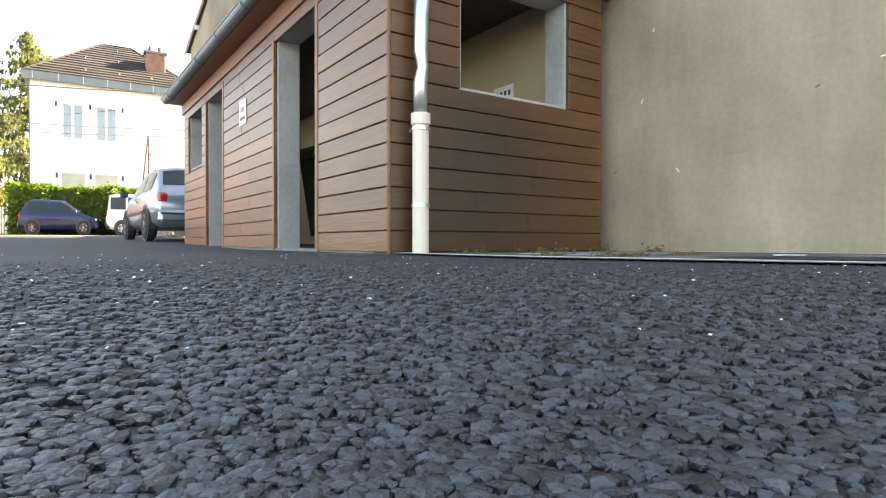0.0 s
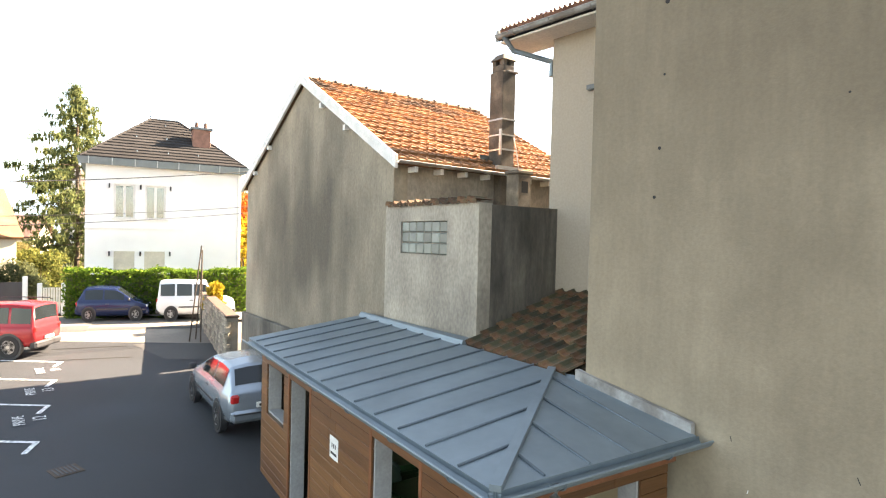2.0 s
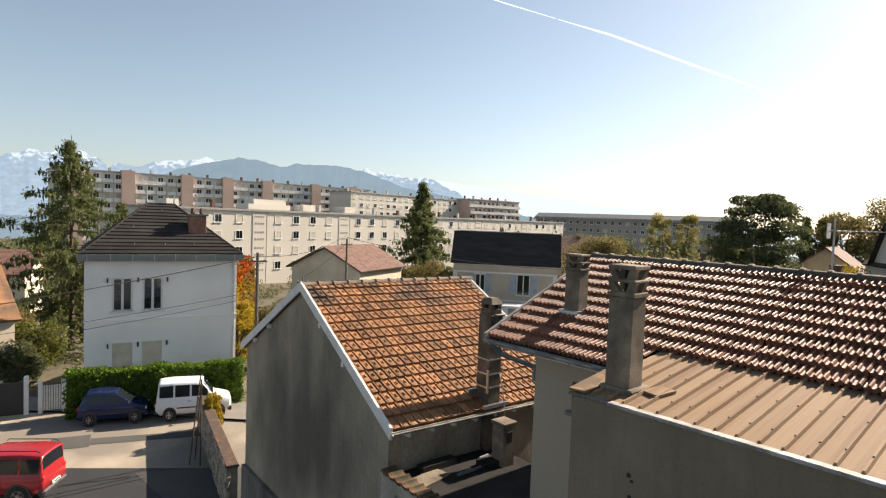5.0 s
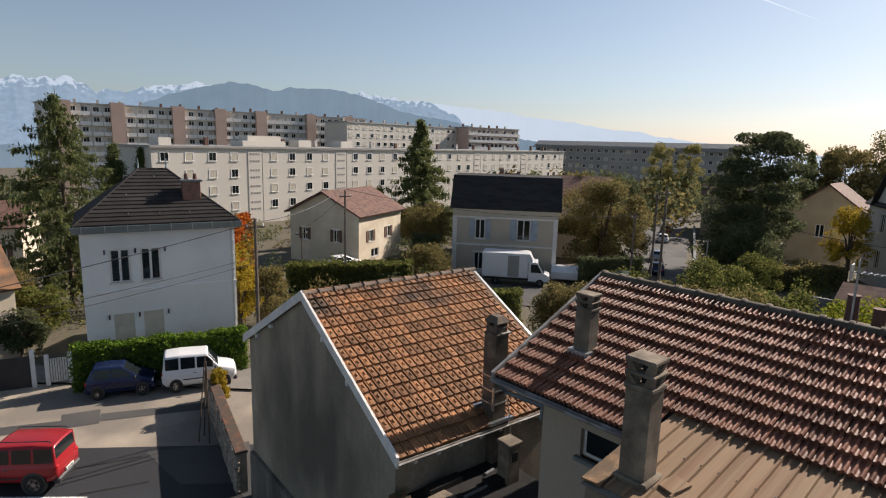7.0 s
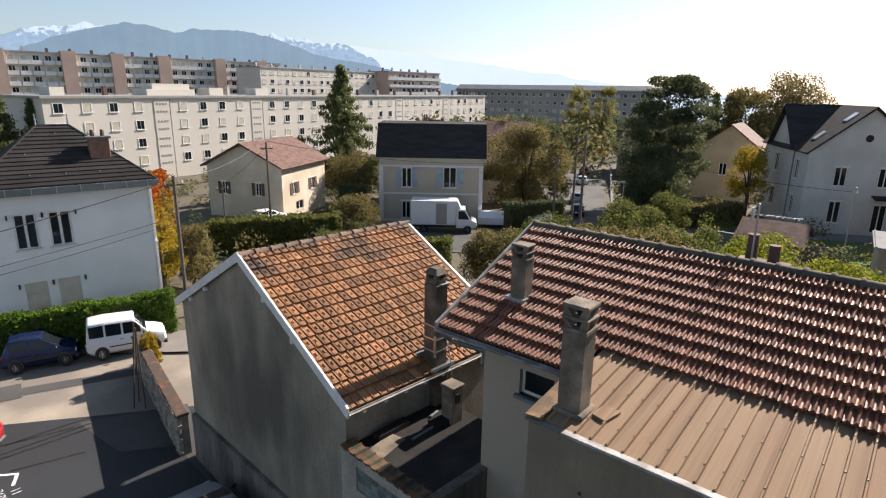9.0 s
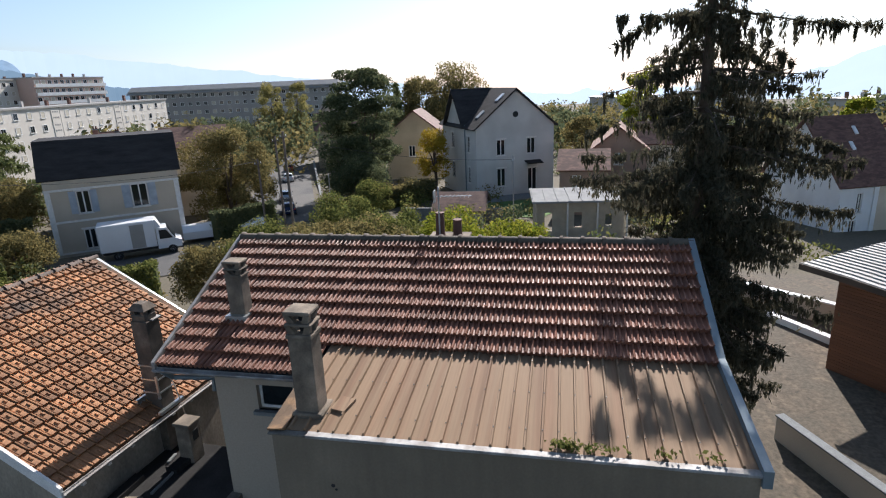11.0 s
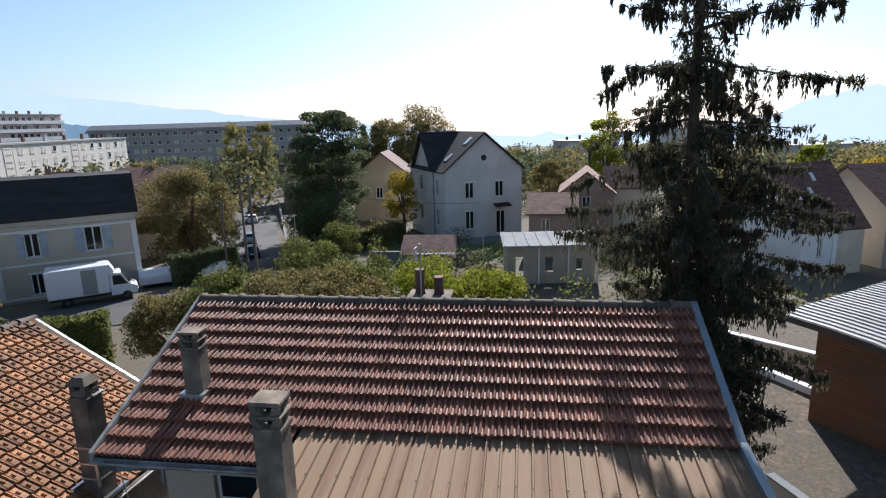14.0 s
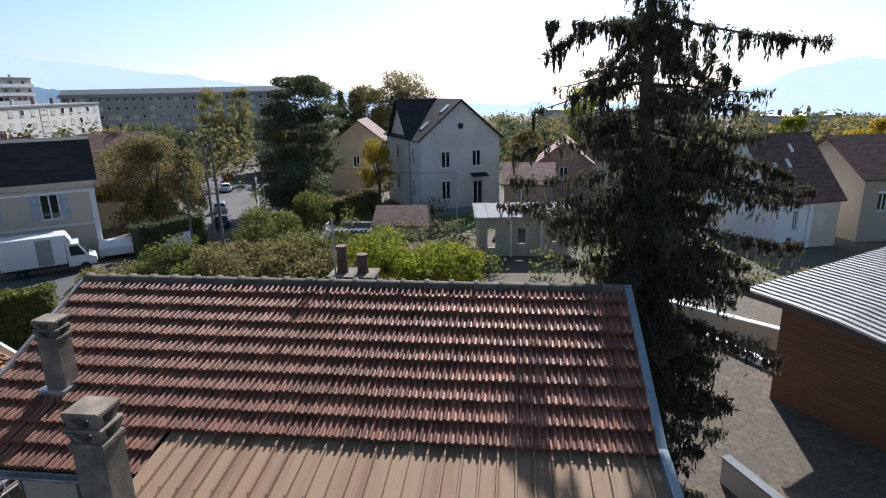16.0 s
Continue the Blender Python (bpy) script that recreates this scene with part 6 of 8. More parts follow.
car("off_road_car", (-4.95, 18.8), 152, "red", "red off-road car with roof rails parked in the yard", 4.0, 1.7, 1.82, 1.08, 1.0, (-1.95, 0.65), (-1.9, 0.15), (-1.2, 1.25), 0.38, 0.36, (0.86, 0.88, 0.9), 1.0, "rails three")
car("city_car", (-1.3, 24.6), -12, "blue", "dark blue small car parked at the kerb", 3.6, 1.6, 1.5, 0.9, 0.82, (-1.7, 1.05), (-1.4, 0.15), (-1.15, 1.15), 0.3, 0.2, (0.74, 0.85, 0.95))
car("small_van", (1.8, 23.85), -11, "van", "white glazed small van parked at the kerb", 4.1, 1.72, 1.85, 1.06, 0.98, (-1.98, 1.1), (-1.9, 0.45), (-1.3, 1.35), 0.31, 0.24, (0.76, 0.85, 0.92), 0.8, "three")
for x, y, rz, col, lab in ((49.4, 34.0, 35, "blue", "blue car parked along the side street"), (57.5, 40.0, 35, "silver", "grey car parked along the side street"), (74.5, 51.2, 34, "van", "white car parked along the side street"), (88.0, 60.2, 33, "red", "dark red car far down the side street"),
                           (20.8, 50.3, 10, "van", "white car parked beside the apartments"), (-8.2, 25.9, 150, "blue", "dark blue car at the edge of the street")):
    car("parked_car", (x, y), rz, col, lab, 3.8, 1.65, 1.45, 0.9, 0.8, (-1.75, 0.95), (-1.4, 0.05), (-1.2, 1.2), 0.3, 0.2, 0.95)


def box_truck(loc, rz):
    t = thing("box_truck", (*loc, ground_z(*loc)), rz, "white box truck parked in front of the tan house", "truck")
    part("cargo_box", box(B(), -3.2, -1.05, 0.75, 0.9, 1.05, 2.95, 0.05), "van", t)
    part("deflector", prism(B(), [(0.9, 2.2), (1.35, 2.3), (1.05, 2.9), (0.9, 2.95)], -0.9, 0.9), "van", t)
    part("cab", prism(B(), [(0.95, 0.5), (2.75, 0.5), (2.8, 1.0), (2.3, 1.25), (1.75, 2.2), (0.95, 2.25)], -0.98, 0.98), "van", t)
    for s in (-1, 1):
        part("cab_window", prism(B(), [(1.15, 1.3), (2.15, 1.3), (1.7, 2.05), (1.15, 2.05)], s * 0.97 - 0.02, s * 0.97 + 0.025), "car_glass", t)
        for x in (-2.0, 2.0):
            wheel(t, x, s * 0.9, 0.36, 0.22, s)
    part("windscreen", hexa(B(), [(2.3, -0.85, 1.25), (2.3, 0.85, 1.25), (1.8, 0.8, 2.15), (1.8, -0.8, 2.15), (2.36, -0.85, 1.27), (2.36, 0.85, 1.27), (1.86, 0.8, 2.17), (1.86, -0.8, 2.17)]), "car_glass", t)
    part("chassis", box(B(), -3.1, -0.5, 0.45, 2.6, 0.5, 0.75), "trim", t)
    part("side_door", box(B(), -0.9, -1.066, 0.85, 0.1, -1.045, 2.75), "roof_metal", t)
    part("bumper", box(B(), 2.6, -0.95, 0.4, 2.86, 0.95, 0.75, 0.05), "trim", t)
    return t


box_truck((31.4, 35.7), -43)
boat = thing("covered_trailer", (38.2, 33.3, ground_z(38.2, 33.3) - 0.15), -47, "long trailer under a pale tarpaulin beside the tan house", "trailer")
part("tarpaulin", prism(B(), [(-1.0, 0.5), (1.0, 0.5), (1.05, 1.2), (0.5, 1.6), (-0.5, 1.65), (-1.05, 1.15)], -3.5, 3.5, "x"), "van", boat)
part("frame", box(B(), -3.2, -0.9, 0.4, 3.4, 0.9, 0.6), "trim", boat)
for x in (-0.6, 0.6):
    for s in (-1, 1):
        wheel(boat, x, s * 0.95, 0.32, 0.2, s)


# ---------- houses ----------
def window_set(parent, m, u, z, w, h, style="plain", shutter="shutter"):
    """A window in a wall that runs along local x, its outer face at y 0."""
    def put(nm, bm, material, par):
        bm.transform(m)
        return part(nm, bm, material, par)
    f = put("window", box(B(), u, 0.08, z, u + w, 0.13, z + 0.06), "white_wood", parent)
    for a, b, c, d in ((u, z + 0.06, u + 0.09, z + h), (u + w - 0.09, z + 0.06, u + w, z + h), (u + 0.09, z + h - 0.08, u + w - 0.09, z + h), (u + w / 2 - 0.055, z + 0.06, u + w / 2 + 0.055, z + h - 0.08)):
        put("window_frame", box(B(), a, 0.08, b, c, 0.13, d), "white_wood", f)
    put("pane", box(B(), u + 0.06, 0.1, z + 0.06, u + w - 0.06, 0.112, z + h - 0.06), "glass" if style == "curtain" else "car_glass", f)
    put("window_sill", box(B(), u - 0.08, -0.07, z - 0.09, u + w + 0.08, 0.1, z), "white_wood", f)
    if style == "roller":
        put("roller_shutter", box(B(), u, 0.02, z, u + w, 0.06, z + h), "shutter_cream", f)
    if style == "curtain":
        put("curtain", box(B(), u + w * 0.12, 0.14, z + 0.06, u + w * 0.42, 0.16, z + h - 0.06), "white", f)
        put("curtain", box(B(), u + w * 0.6, 0.14, z + 0.06, u + w * 0.9, 0.16, z + h - 0.06), "white", f)
    if style in ("open", "surround"):
        put("lintel", box(B(), u - 0.12, -0.04, z + h, u + w + 0.12, 0.03, z + h + 0.14), "white_wood", f)
    if style == "open":
        for a in (u - w * 0.5 - 0.03, u + w + 0.03):
            put("shutter", box(B(), a, -0.05, z, a + w * 0.5, -0.01, z + h), shutter, f)


def simple_house(name, a, b, depth, eave, ridge, kind, wall, roof, label, front=(), side_l=(), side_r=(), over=0.35, z0=None, chimneys=(), flat=0.0):
    """A house whose front runs from a to b, its left and right as seen from outside. Openings are (u, z, w, h, style) over the base."""
    a, b = Vector((*a, 0)), Vector((*b, 0))
    w = (b - a).length
    z0 = min(ground_z(*a.xy), ground_z(*b.xy)) if z0 is None else z0
    t = thing(name, (a.x, a.y, z0), math.degrees(math.atan2(b.y - a.y, b.x - a.x)), label, "house")
    th = 0.25
    e, r = eave - z0, ridge - z0
    gable = kind == "front"
    hl = [(u, z, u + ww, z + h) for u, z, ww, h, *_ in front]
    part("front_wall", wall_cells(B(), 0, w, -1.0, e, 0, th, hl), wall, t)
    part("rear_wall", box(B(), 0, depth - th, -1.0, w, depth, e), wall, t)
    for nm, items, x0, flip in (("left_wall", side_l, 0, True), ("right_wall", side_r, w - th, False)):
        hs = [((depth - u - ww) if flip else u, z, (depth - u) if flip else u + ww, z + h) for u, z, ww, h, *_ in items]
        part(nm, wall_cells(B(), th, depth - th, -1.0, e, x0, x0 + th, hs, "y"), wall, t)
        mm = (Matrix.Translation((0, depth, 0)) @ Matrix.Rotation(-math.pi / 2, 4, "Z")) if flip else (Matrix.Translation((w, 0, 0)) @ Matrix.Rotation(math.pi / 2, 4, "Z"))
        for u, z, ww, h, *s in items:
            window_set(t, mm, u, z, ww, h, *(s or ["plain"]))
    for u, z, ww, h, *s in front:
        window_set(t, Matrix(), u, z, ww, h, *(s or ["plain"]))
    tk, o = 0.16, over
    if kind == "hip":
        k = min(w, depth) / 2
        c = [(-o, -o, e), (w + o, -o, e), (w + o, depth + o, e), (-o, depth + o, e)]
        r0, r1 = ((k * (1 - flat), depth / 2, r), (w - k * (1 - flat), depth / 2, r)) if w >= depth else ((w / 2, k, r), (w / 2, depth - k, r))
        for nm, poly in (("front_slope", [c[0], c[1], r1, r0]), ("rear_slope", [c[2], c[3], r0, r1]), ("left_slope", [c[3], c[0], r0]), ("right_slope", [c[1], c[2], r1])):
            bm = B()
            q = [Vector(p) for p in poly]
            nrm = (q[1] - q[0]).cross(q[2] - q[0]).normalized()
            loft_rings(bm, [[bm.verts.new(p - nrm * tk) for p in q], [bm.verts.new(p) for p in q]])
            part(nm, bm, roof, t)
        part("eave_board", box(B(), -o, -o, e - tk - 0.12, w + o, depth + o, e - tk), "zinc", t)
        for p, q in ((c[0], r0), (c[1], r1), (r0, r1)):
            bm = B()
            tube(bm, [p, q], 0.07, 6)
            part("hip_tile", bm, roof, t)
        for p in (r0, r1):
            bm = B()
            tube(bm, [p, (p[0], p[1], p[2] + 0.55)], [0.05, 0.015], 6)
            part("finial", bm, "zinc", t)
    elif gable:
        for x in (0, 1):
            y0 = 0 if x == 0 else depth - th
            part("gable", prism(B(), [(0, e), (w, e), (w / 2, r - 0.12)], y0, y0 + th, "y"), wall, t)
        sl = (r - e) / (w / 2)
        for nm, q in (("left_slope", [(-o, depth + o, e - o * sl), (-o, -o, e - o * sl), (w / 2, -o, r), (w / 2, depth + o, r)]), ("right_slope", [(w + o, -o, e - o * sl), (w + o, depth + o, e - o * sl), (w / 2, depth + o, r), (w / 2, -o, r)])):
            bm = B()
            slab_of(bm, q, tk)
            part(nm, bm, roof, t)
    else:
        k = depth / 2 if kind == "side" else depth * 0.22
        for x0 in (0, w - th):
            prof = [(0, e), (depth, e), (depth / 2, r - 0.12)] if kind == "side" else [(0, e), (depth, e), (depth - k, r - 0.14), (k, r - 0.14)]
            part("gable", prism(B(), prof, x0, x0 + th, "x"), wall, t)
        sl = (r - e) / k
        oo = o if kind == "side" else o * 0.4
        for nm, q in (("front_slope", [(-o, -oo, e - oo * sl), (w + o, -oo, e - oo * sl), (w + o, k, r), (-o, k, r)]), ("rear_slope", [(w + o, depth + oo, e - oo * sl), (-o, depth + oo, e - oo * sl), (-o, depth - k, r), (w + o, depth - k, r)])):
            bm = B()
            slab_of(bm, q, tk)
            part(nm, bm, roof, t)
        if kind == "mansard":
            part("roof_top", box(B(), -o, k, r - 0.12, w + o, depth - k, r + 0.02), roof, t)
    for cx, cy, cw, cd, ztop in chimneys:
        st = part("chimney", box(B(), cx - cw / 2, cy - cd / 2, e, cx + cw / 2, cy + cd / 2, ztop - z0, 0.02), "brick", t)
        part("crown", box(B(), cx - cw * 0.6, cy - cd * 0.6, ztop - z0, cx + cw * 0.6, cy + cd * 0.6, ztop - z0 + 0.1), "slab", st)
        for k in (-0.25, 0.25):
            bm = B()
            tube(bm, [(cx + cw * k, cy, ztop - z0 + 0.1), (cx + cw * k, cy, ztop - z0 + 0.4)], [0.1, 0.08], 8)
            part("pot", bm, "pot", st)
    return t


white = simple_house("white_house", (-2.4, 27.5), (4.4, 27.2), 5.5, 7.49, 9.95, "hip", "white", "slate_brown", "white rendered two-storey house with a grey hipped roof",
                     [(1.13, 4.24, 0.88, 1.6, "curtain"), (2.42, 4.24, 0.9, 1.6, "curtain"), (1.15, 1.14, 0.86, 1.55, "roller"), (2.42, 1.14, 0.88, 1.55, "roller")], over=0.22, chimneys=((5.0, 1.25, 0.85, 0.6, 9.4),), z0=0.5)
part("string_course", box(B(), -0.03, -0.05, 3.75, 6.84, 0.0, 3.86), "white", white)
for u, z in ((1.13, 5.84), (2.42, 5.84), (1.15, 2.69), (2.42, 2.69)):
    for k in (-0.22, 1.06):
        part("bracket", box(B(), u + k, -0.08, z - 0.22, u + k + 0.07, 0.0, z), "trim", white)
part("roof_gutter", hexa(B(), [(-0.26, -0.28, 6.66), (7.06, -0.28, 6.66), (7.06, -0.14, 6.66), (-0.26, -0.14, 6.66), (-0.34, -0.36, 6.98), (7.14, -0.36, 6.98), (7.14, -0.26, 6.98), (-0.34, -0.26, 6.98)]), "zinc", white, "broad zinc gutter")
for k in range(8):
    part("gutter_strap", box(B(), 0.1 + k * 0.93, -0.375, 6.66, 0.13 + k * 0.93, -0.28, 6.99), "zinc_bright", white)
part("corner_pipe", box(B(), 6.62, -0.06, 0.0, 6.7, 0.0, 6.6), "white_wood", white)
for row in range(15):
    f, g = row / 15, (row + 1.15) / 15
    ya, yb, za, zb = -0.24 + 2.99 * f, -0.24 + 2.99 * g, 6.985 + 2.46 * f, 6.985 + 2.46 * g
    part("slate_course", hexa(B(), [(-0.2 + 2.95 * f, ya, za), (7.0 - 2.95 * f, ya, za), (7.0 - 2.95 * g, yb, zb), (-0.2 + 2.95 * g, yb, zb), (-0.2 + 2.95 * f, ya, za + 0.07), (7.0 - 2.95 * f, ya, za + 0.07), (7.0 - 2.95 * g, yb, zb + 0.015), (-0.2 + 2.95 * g, yb, zb + 0.015)]), "slate_brown", white)
    for k in range(9):
        if row % 5 == 2 and k % 3 == 1:
            part("snow_hook", box(B(), 1.6 + k * 0.45, ya + 0.1, za + 0.1, 1.64 + k * 0.45, ya + 0.14, za + 0.2), "zinc_bright", white)

simple_house("tan_house", (29.3, 43.3), (36.8, 36.4), 8.5, 5.7, 8.6, "mansard", "tan", "slate", "tan rendered house with a dark slate mansard roof",
             [(2.2, 4.3, 1.0, 1.9, "open"), (6.3, 4.3, 1.3, 2.0, "open"), (2.2, 1.2, 0.9, 1.7, "surround")], [], [(2.0, 4.1, 1.0, 1.9, "surround"), (5.0, 4.1, 1.0, 1.9, "surround")], 0.3, z0=-1.73)
tanh = bpy.data.objects["tan_house"]
for z in (0.9, 3.6, 6.3):
    part("string_course", box(B(), -0.04, -0.06, z, 10.23, -0.003, z + 0.16), "white_wood", tanh)
for x in (0.0, 9.79):
    part("quoin", box(B(), x, -0.05, 1.07, x + 0.4, -0.002, 6.28), "white_wood", tanh)
simple_house("farm_house", (18.1, 58.6), (22.9, 51.3), 9.5, 4.2, 6.4, "front", "cream", "roof_far", "small cream house with brown tile roof and dark shutters",
             [(1.6, 1.9, 0.7, 1.3, "open", "brown_shutter"), (5.6, 1.9, 0.7, 1.3, "open", "brown_shutter")], [], [(2.0, 1.9, 0.9, 1.2, "open", "brown_shutter"), (6.0, 1.9, 0.9, 1.2, "open", "brown_shutter"), (2.6, 0.1, 1.6, 0.9)], 0.5, z0=-0.9)
W2 = simple_house("gabled_villa", (59.9, 15.4), (65.8, 7.6), 12.5, 6.9, 10.95, "front", "villa", "slate", "tall white rendered villa with slate gables and stone window surrounds",
                  [(2.5, 5.6, 1.1, 1.8, "surround"), (6.3, 5.6, 1.1, 1.8, "surround"), (2.5, 2.0, 1.1, 2.1, "surround"), (6.4, 1.2, 1.2, 2.7, "surround")],
                  [(9.5, 5.9, 0.9, 1.9, "surround"), (3.6, 6.0, 1.1, 1.9, "surround"), (9.5, 2.3, 0.9, 1.9, "surround"), (3.6, 2.3, 1.1, 1.9, "surround")], [], 0.4, z0=-2.13)
VB = W2.matrix_basis.translation.z
ve, vr, vw = 6.9 - VB, 10.95 - VB, 4.89
part("cross_gable", prism(B(), [(3.6, ve), (10.6, ve), (7.1, vr - 0.14)], 0.0, 0.25, "x"), "villa", W2)
for y0, nm in ((3.6, "cross_slope"), (10.6, "cross_slope_rear")):
    bm = B()
    q = [(-0.5, y0 - math.copysign(0.3, 7.1 - y0), ve - 0.32), (-0.3, y0 - math.copysign(0.3, 7.1 - y0), ve - 0.32), (vw, 7.1, vr + 0.02), (-0.5, 7.1, vr + 0.02)]
    slab_of(bm, q if y0 < 7 else q[::-1], 0.15)
    part(nm, bm, "slate", W2, "dark slate slope of the cross gable")
part("door_canopy", hexa(B(), [(6.0, -1.0, 4.45), (8.0, -1.0, 4.45), (8.0, 0, 4.7), (6.0, 0, 4.7), (6.0, -1.0, 4.52), (8.0, -1.0, 4.52), (8.0, 0, 4.8), (6.0, 0, 4.8)]), "slate_brown", W2)
bm = B()
tube(bm, [(vw, -0.03, 10.15), (vw, 0.1, 10.15)], 0.34, 16)
part("round_window", bm, "dark", W2)
for x, y in ((3.6, 1.5), (1.4, 2.2)):
    k = (vr - ve) / vw
    part("roof_light", hexa(B(), [(p, r, ve + k * p + d) for d in (0.0, 0.09) for p, r in ((x - 0.45, y - 0.4), (x + 0.45, y - 0.4), (x + 0.45, y + 0.4), (x - 0.45, y + 0.4))]), "lamp_clear", W2, "pale roof light")
part("terrace", box(B(), -0.5, -3.0, -1.2, 10.2, -0.01, 0.9), "slab", W2)
part("downpipe", box(B(), -0.12, 3.5, 0.9, -0.01, 3.62, ve), "zinc", W2)
simple_house("red_roof_house", (52.2, 4.8), (52.6, 0.4), 6, 3.5, 5.0, "side", "brown_render", "roof_lit", "low house with lit orange tile roof behind the villa", [(1.2, 2.6, 0.8, 1.2)], over=0.3)
simple_house("brown_gable_house", (58.4, 2.4), (58.7, -3.0), 8, 4.7, 6.8, "front", "brown_render", "roof_lit", "house with a brown gable and tile roof", [(2.2, 4.2, 0.9, 1.2)], over=0.3)
simple_house("tiled_house", (61.0, -2.2), (61.3, -7.0), 6, 5.0, 6.9, "side", "tan", "roof_far", "house with a red-brown tile roof behind the spruce", [], over=0.3)
simple_house("cottage_roof", (46.0, 15.5), (46.8, 11.0), 5, 0.5, 1.7, "side", "cream", "roof_far", "small outbuilding with a tile roof among shrubs", over=0.3)
simple_house("ochre_house", (76.5, 34.5), (78.5, 26.0), 8, 4.6, 8.0, "front", "yellow", "roof_far", "ochre gabled house half hidden by trees", [(3.4, 3.4, 1.0, 1.6)], over=0.4)
simple_house("street_house", (92.0, 56.2), (96.0, 49.0), 8, 4.3, 7.0, "side", "yellow", "roof_far", "ochre house at the corner of the side street", [(1.5, 2.6, 1.0, 1.4), (5, 2.6, 1.0, 1.4)], over=0.4)
simple_house("street_house_far", (99.0, 60.0), (103.0, 54.0), 8, 6.5, 10.5, "front", "tan", "slate", "tall narrow house further down the side street", [(2.5, 5.5, 1.0, 1.6)], over=0.4)
simple_house("roof_behind_tan", (37.6, 52.0), (44.8, 45.6), 8, 6.2, 8.25, "hip", "cream", "roof_far", "house with brown hipped tile roof behind the tan house", [], over=0.4, chimneys=((3.6, 3.0, 0.5, 0.4, 8.6), (5.6, 3.0, 0.4, 0.4, 8.2)))
simple_house("gable_behind_tan", (46.6, 47.2), (51.6, 42.6), 6, 6.3, 8.2, "side", "cream", "roof_far", "cream house with a tile roof behind the tan house", [], [], [(2.2, 6.4, 0.8, 1.2)], over=0.3)
PH = simple_house("pale_house", (49.0, -17.6), (52.0, -22.9), 8.6, 3.1, 7.9, "side", "white", "roof_far", "pale house with a dark red tile roof and skylights", [(1.6, 1.6, 0.5, 1.6), (1.2, -0.3, 0.6, 1.3)], [], [], 0.35)
part("tan_wall", box(B(), 3.4, -0.06, -1.0, 6.09, -0.003, 3.1 - PH.matrix_basis.translation.z - 0.3), "cream", PH, "tan rendered part of the front")
part("pilaster", box(B(), 3.0, -0.12, -1.0, 3.4, -0.003, 3.1 - PH.matrix_basis.translation.z - 0.26), "white", PH)
PE = 3.1 - PH.matrix_basis.translation.z
for x, y in ((1.2, 2.0), (2.6, 2.2), (3.6, 3.2)):
    k = 4.8 / 4.3
    part("roof_light", hexa(B(), [(p, r, PE + k * r + d) for d in (0.0, 0.1) for p, r in ((x - 0.16, y - 0.25), (x + 0.16, y - 0.25), (x + 0.16, y + 0.25), (x - 0.16, y + 0.25))]), "lamp_clear", PH, "pale roof light")
simple_house("beige_terrace", (54.0, -25.2), (59.5, -38.0), 9, 4.4, 7.4, "side", "beige", "roof_far", "beige terrace with a tile roof", [(1.5, 3.0, 0.9, 1.5, "surround"), (4.5, 3.0, 0.9, 1.5, "surround"), (7.5, 3.0, 0.9, 1.5, "surround")], over=0.4)
simple_house("gable_house_left", (-8.7, 32.0), (-5.3, 33.2), 6, 3.9, 6.3, "side", "cream", "tile_joined", "pale house with an orange tile roof beyond the gate", [], [], [(1.0, 0.6, 0.5, 0.9), (3.0, 2.2, 0.5, 0.9)], 0.25)
simple_house("villa_far_left", (-12.5, 60.5), (-6.0, 59.5), 8, 3.6, 5.4, "side", "cream", "roof_far", "pale house with brown shutters behind the trees", [(2.0, 1.8, 0.8, 1.4, "open", "brown_shutter"), (4.6, 1.8, 0.8, 1.4, "open", "brown_shutter")], over=0.4)

# carport with a pale roof
cp = thing("carport", (40.3, 4.8, ground_z(41, 1) + 0.2), -75, "low carport with a pale metal roof and board walls", "carport")
part("roof", hexa(B(), [(-0.3, -0.3, 2.75), (7.3, -0.3, 2.75), (7.3, 3.6, 3.1), (-0.3, 3.6, 3.1), (-0.3, -0.3, 2.9), (7.3, -0.3, 2.9), (7.3, 3.6, 3.25), (-0.3, 3.6, 3.25)]), "felt", cp)
for i in range(9):
    part("roof_rib", hexa(B(), [(-0.2 + i * 0.92, -0.3, 2.9), (-0.12 + i * 0.92, -0.3, 2.9), (-0.12 + i * 0.92, 3.6, 3.25), (-0.2 + i * 0.92, 3.6, 3.25), (-0.2 + i * 0.92, -0.3, 2.95), (-0.12 + i * 0.92, -0.3, 2.95), (-0.12 + i * 0.92, 3.6, 3.3), (-0.2 + i * 0.92, 3.6, 3.3)]), "felt", cp)
part("end_wall", box(B(), 0, 0, -0.5, 0.15, 3.4, 2.8), "hoarding", cp)
part("back_wall", wall_cells(B(), 0.15, 7, -0.5, 2.72, 0.3, 0.42, [(0.7, 0.4, 1.3, 1.9), (3.0, 0.7, 3.6, 1.9), (5.4, 0.8, 5.9, 1.7)]), "hoarding", cp)
for x in (2.4, 4.7, 6.95):
    part("post", box(B(), x, 0.0, -0.5, x + 0.12, 0.12, 2.76), "white_wood", cp)

# timber hall
hall = thing("timber_hall", (21.2, -10.6, 0.2), -135, "timber-clad hall with a curved pale metal roof", "hall")


def hall_z(x):
    return float(np.interp(x, (-1.5, 0, 2, 4, 6, 8, 10), (4.16, 4.14, 4.0, 3.7, 3.25, 2.65, 1.9)))


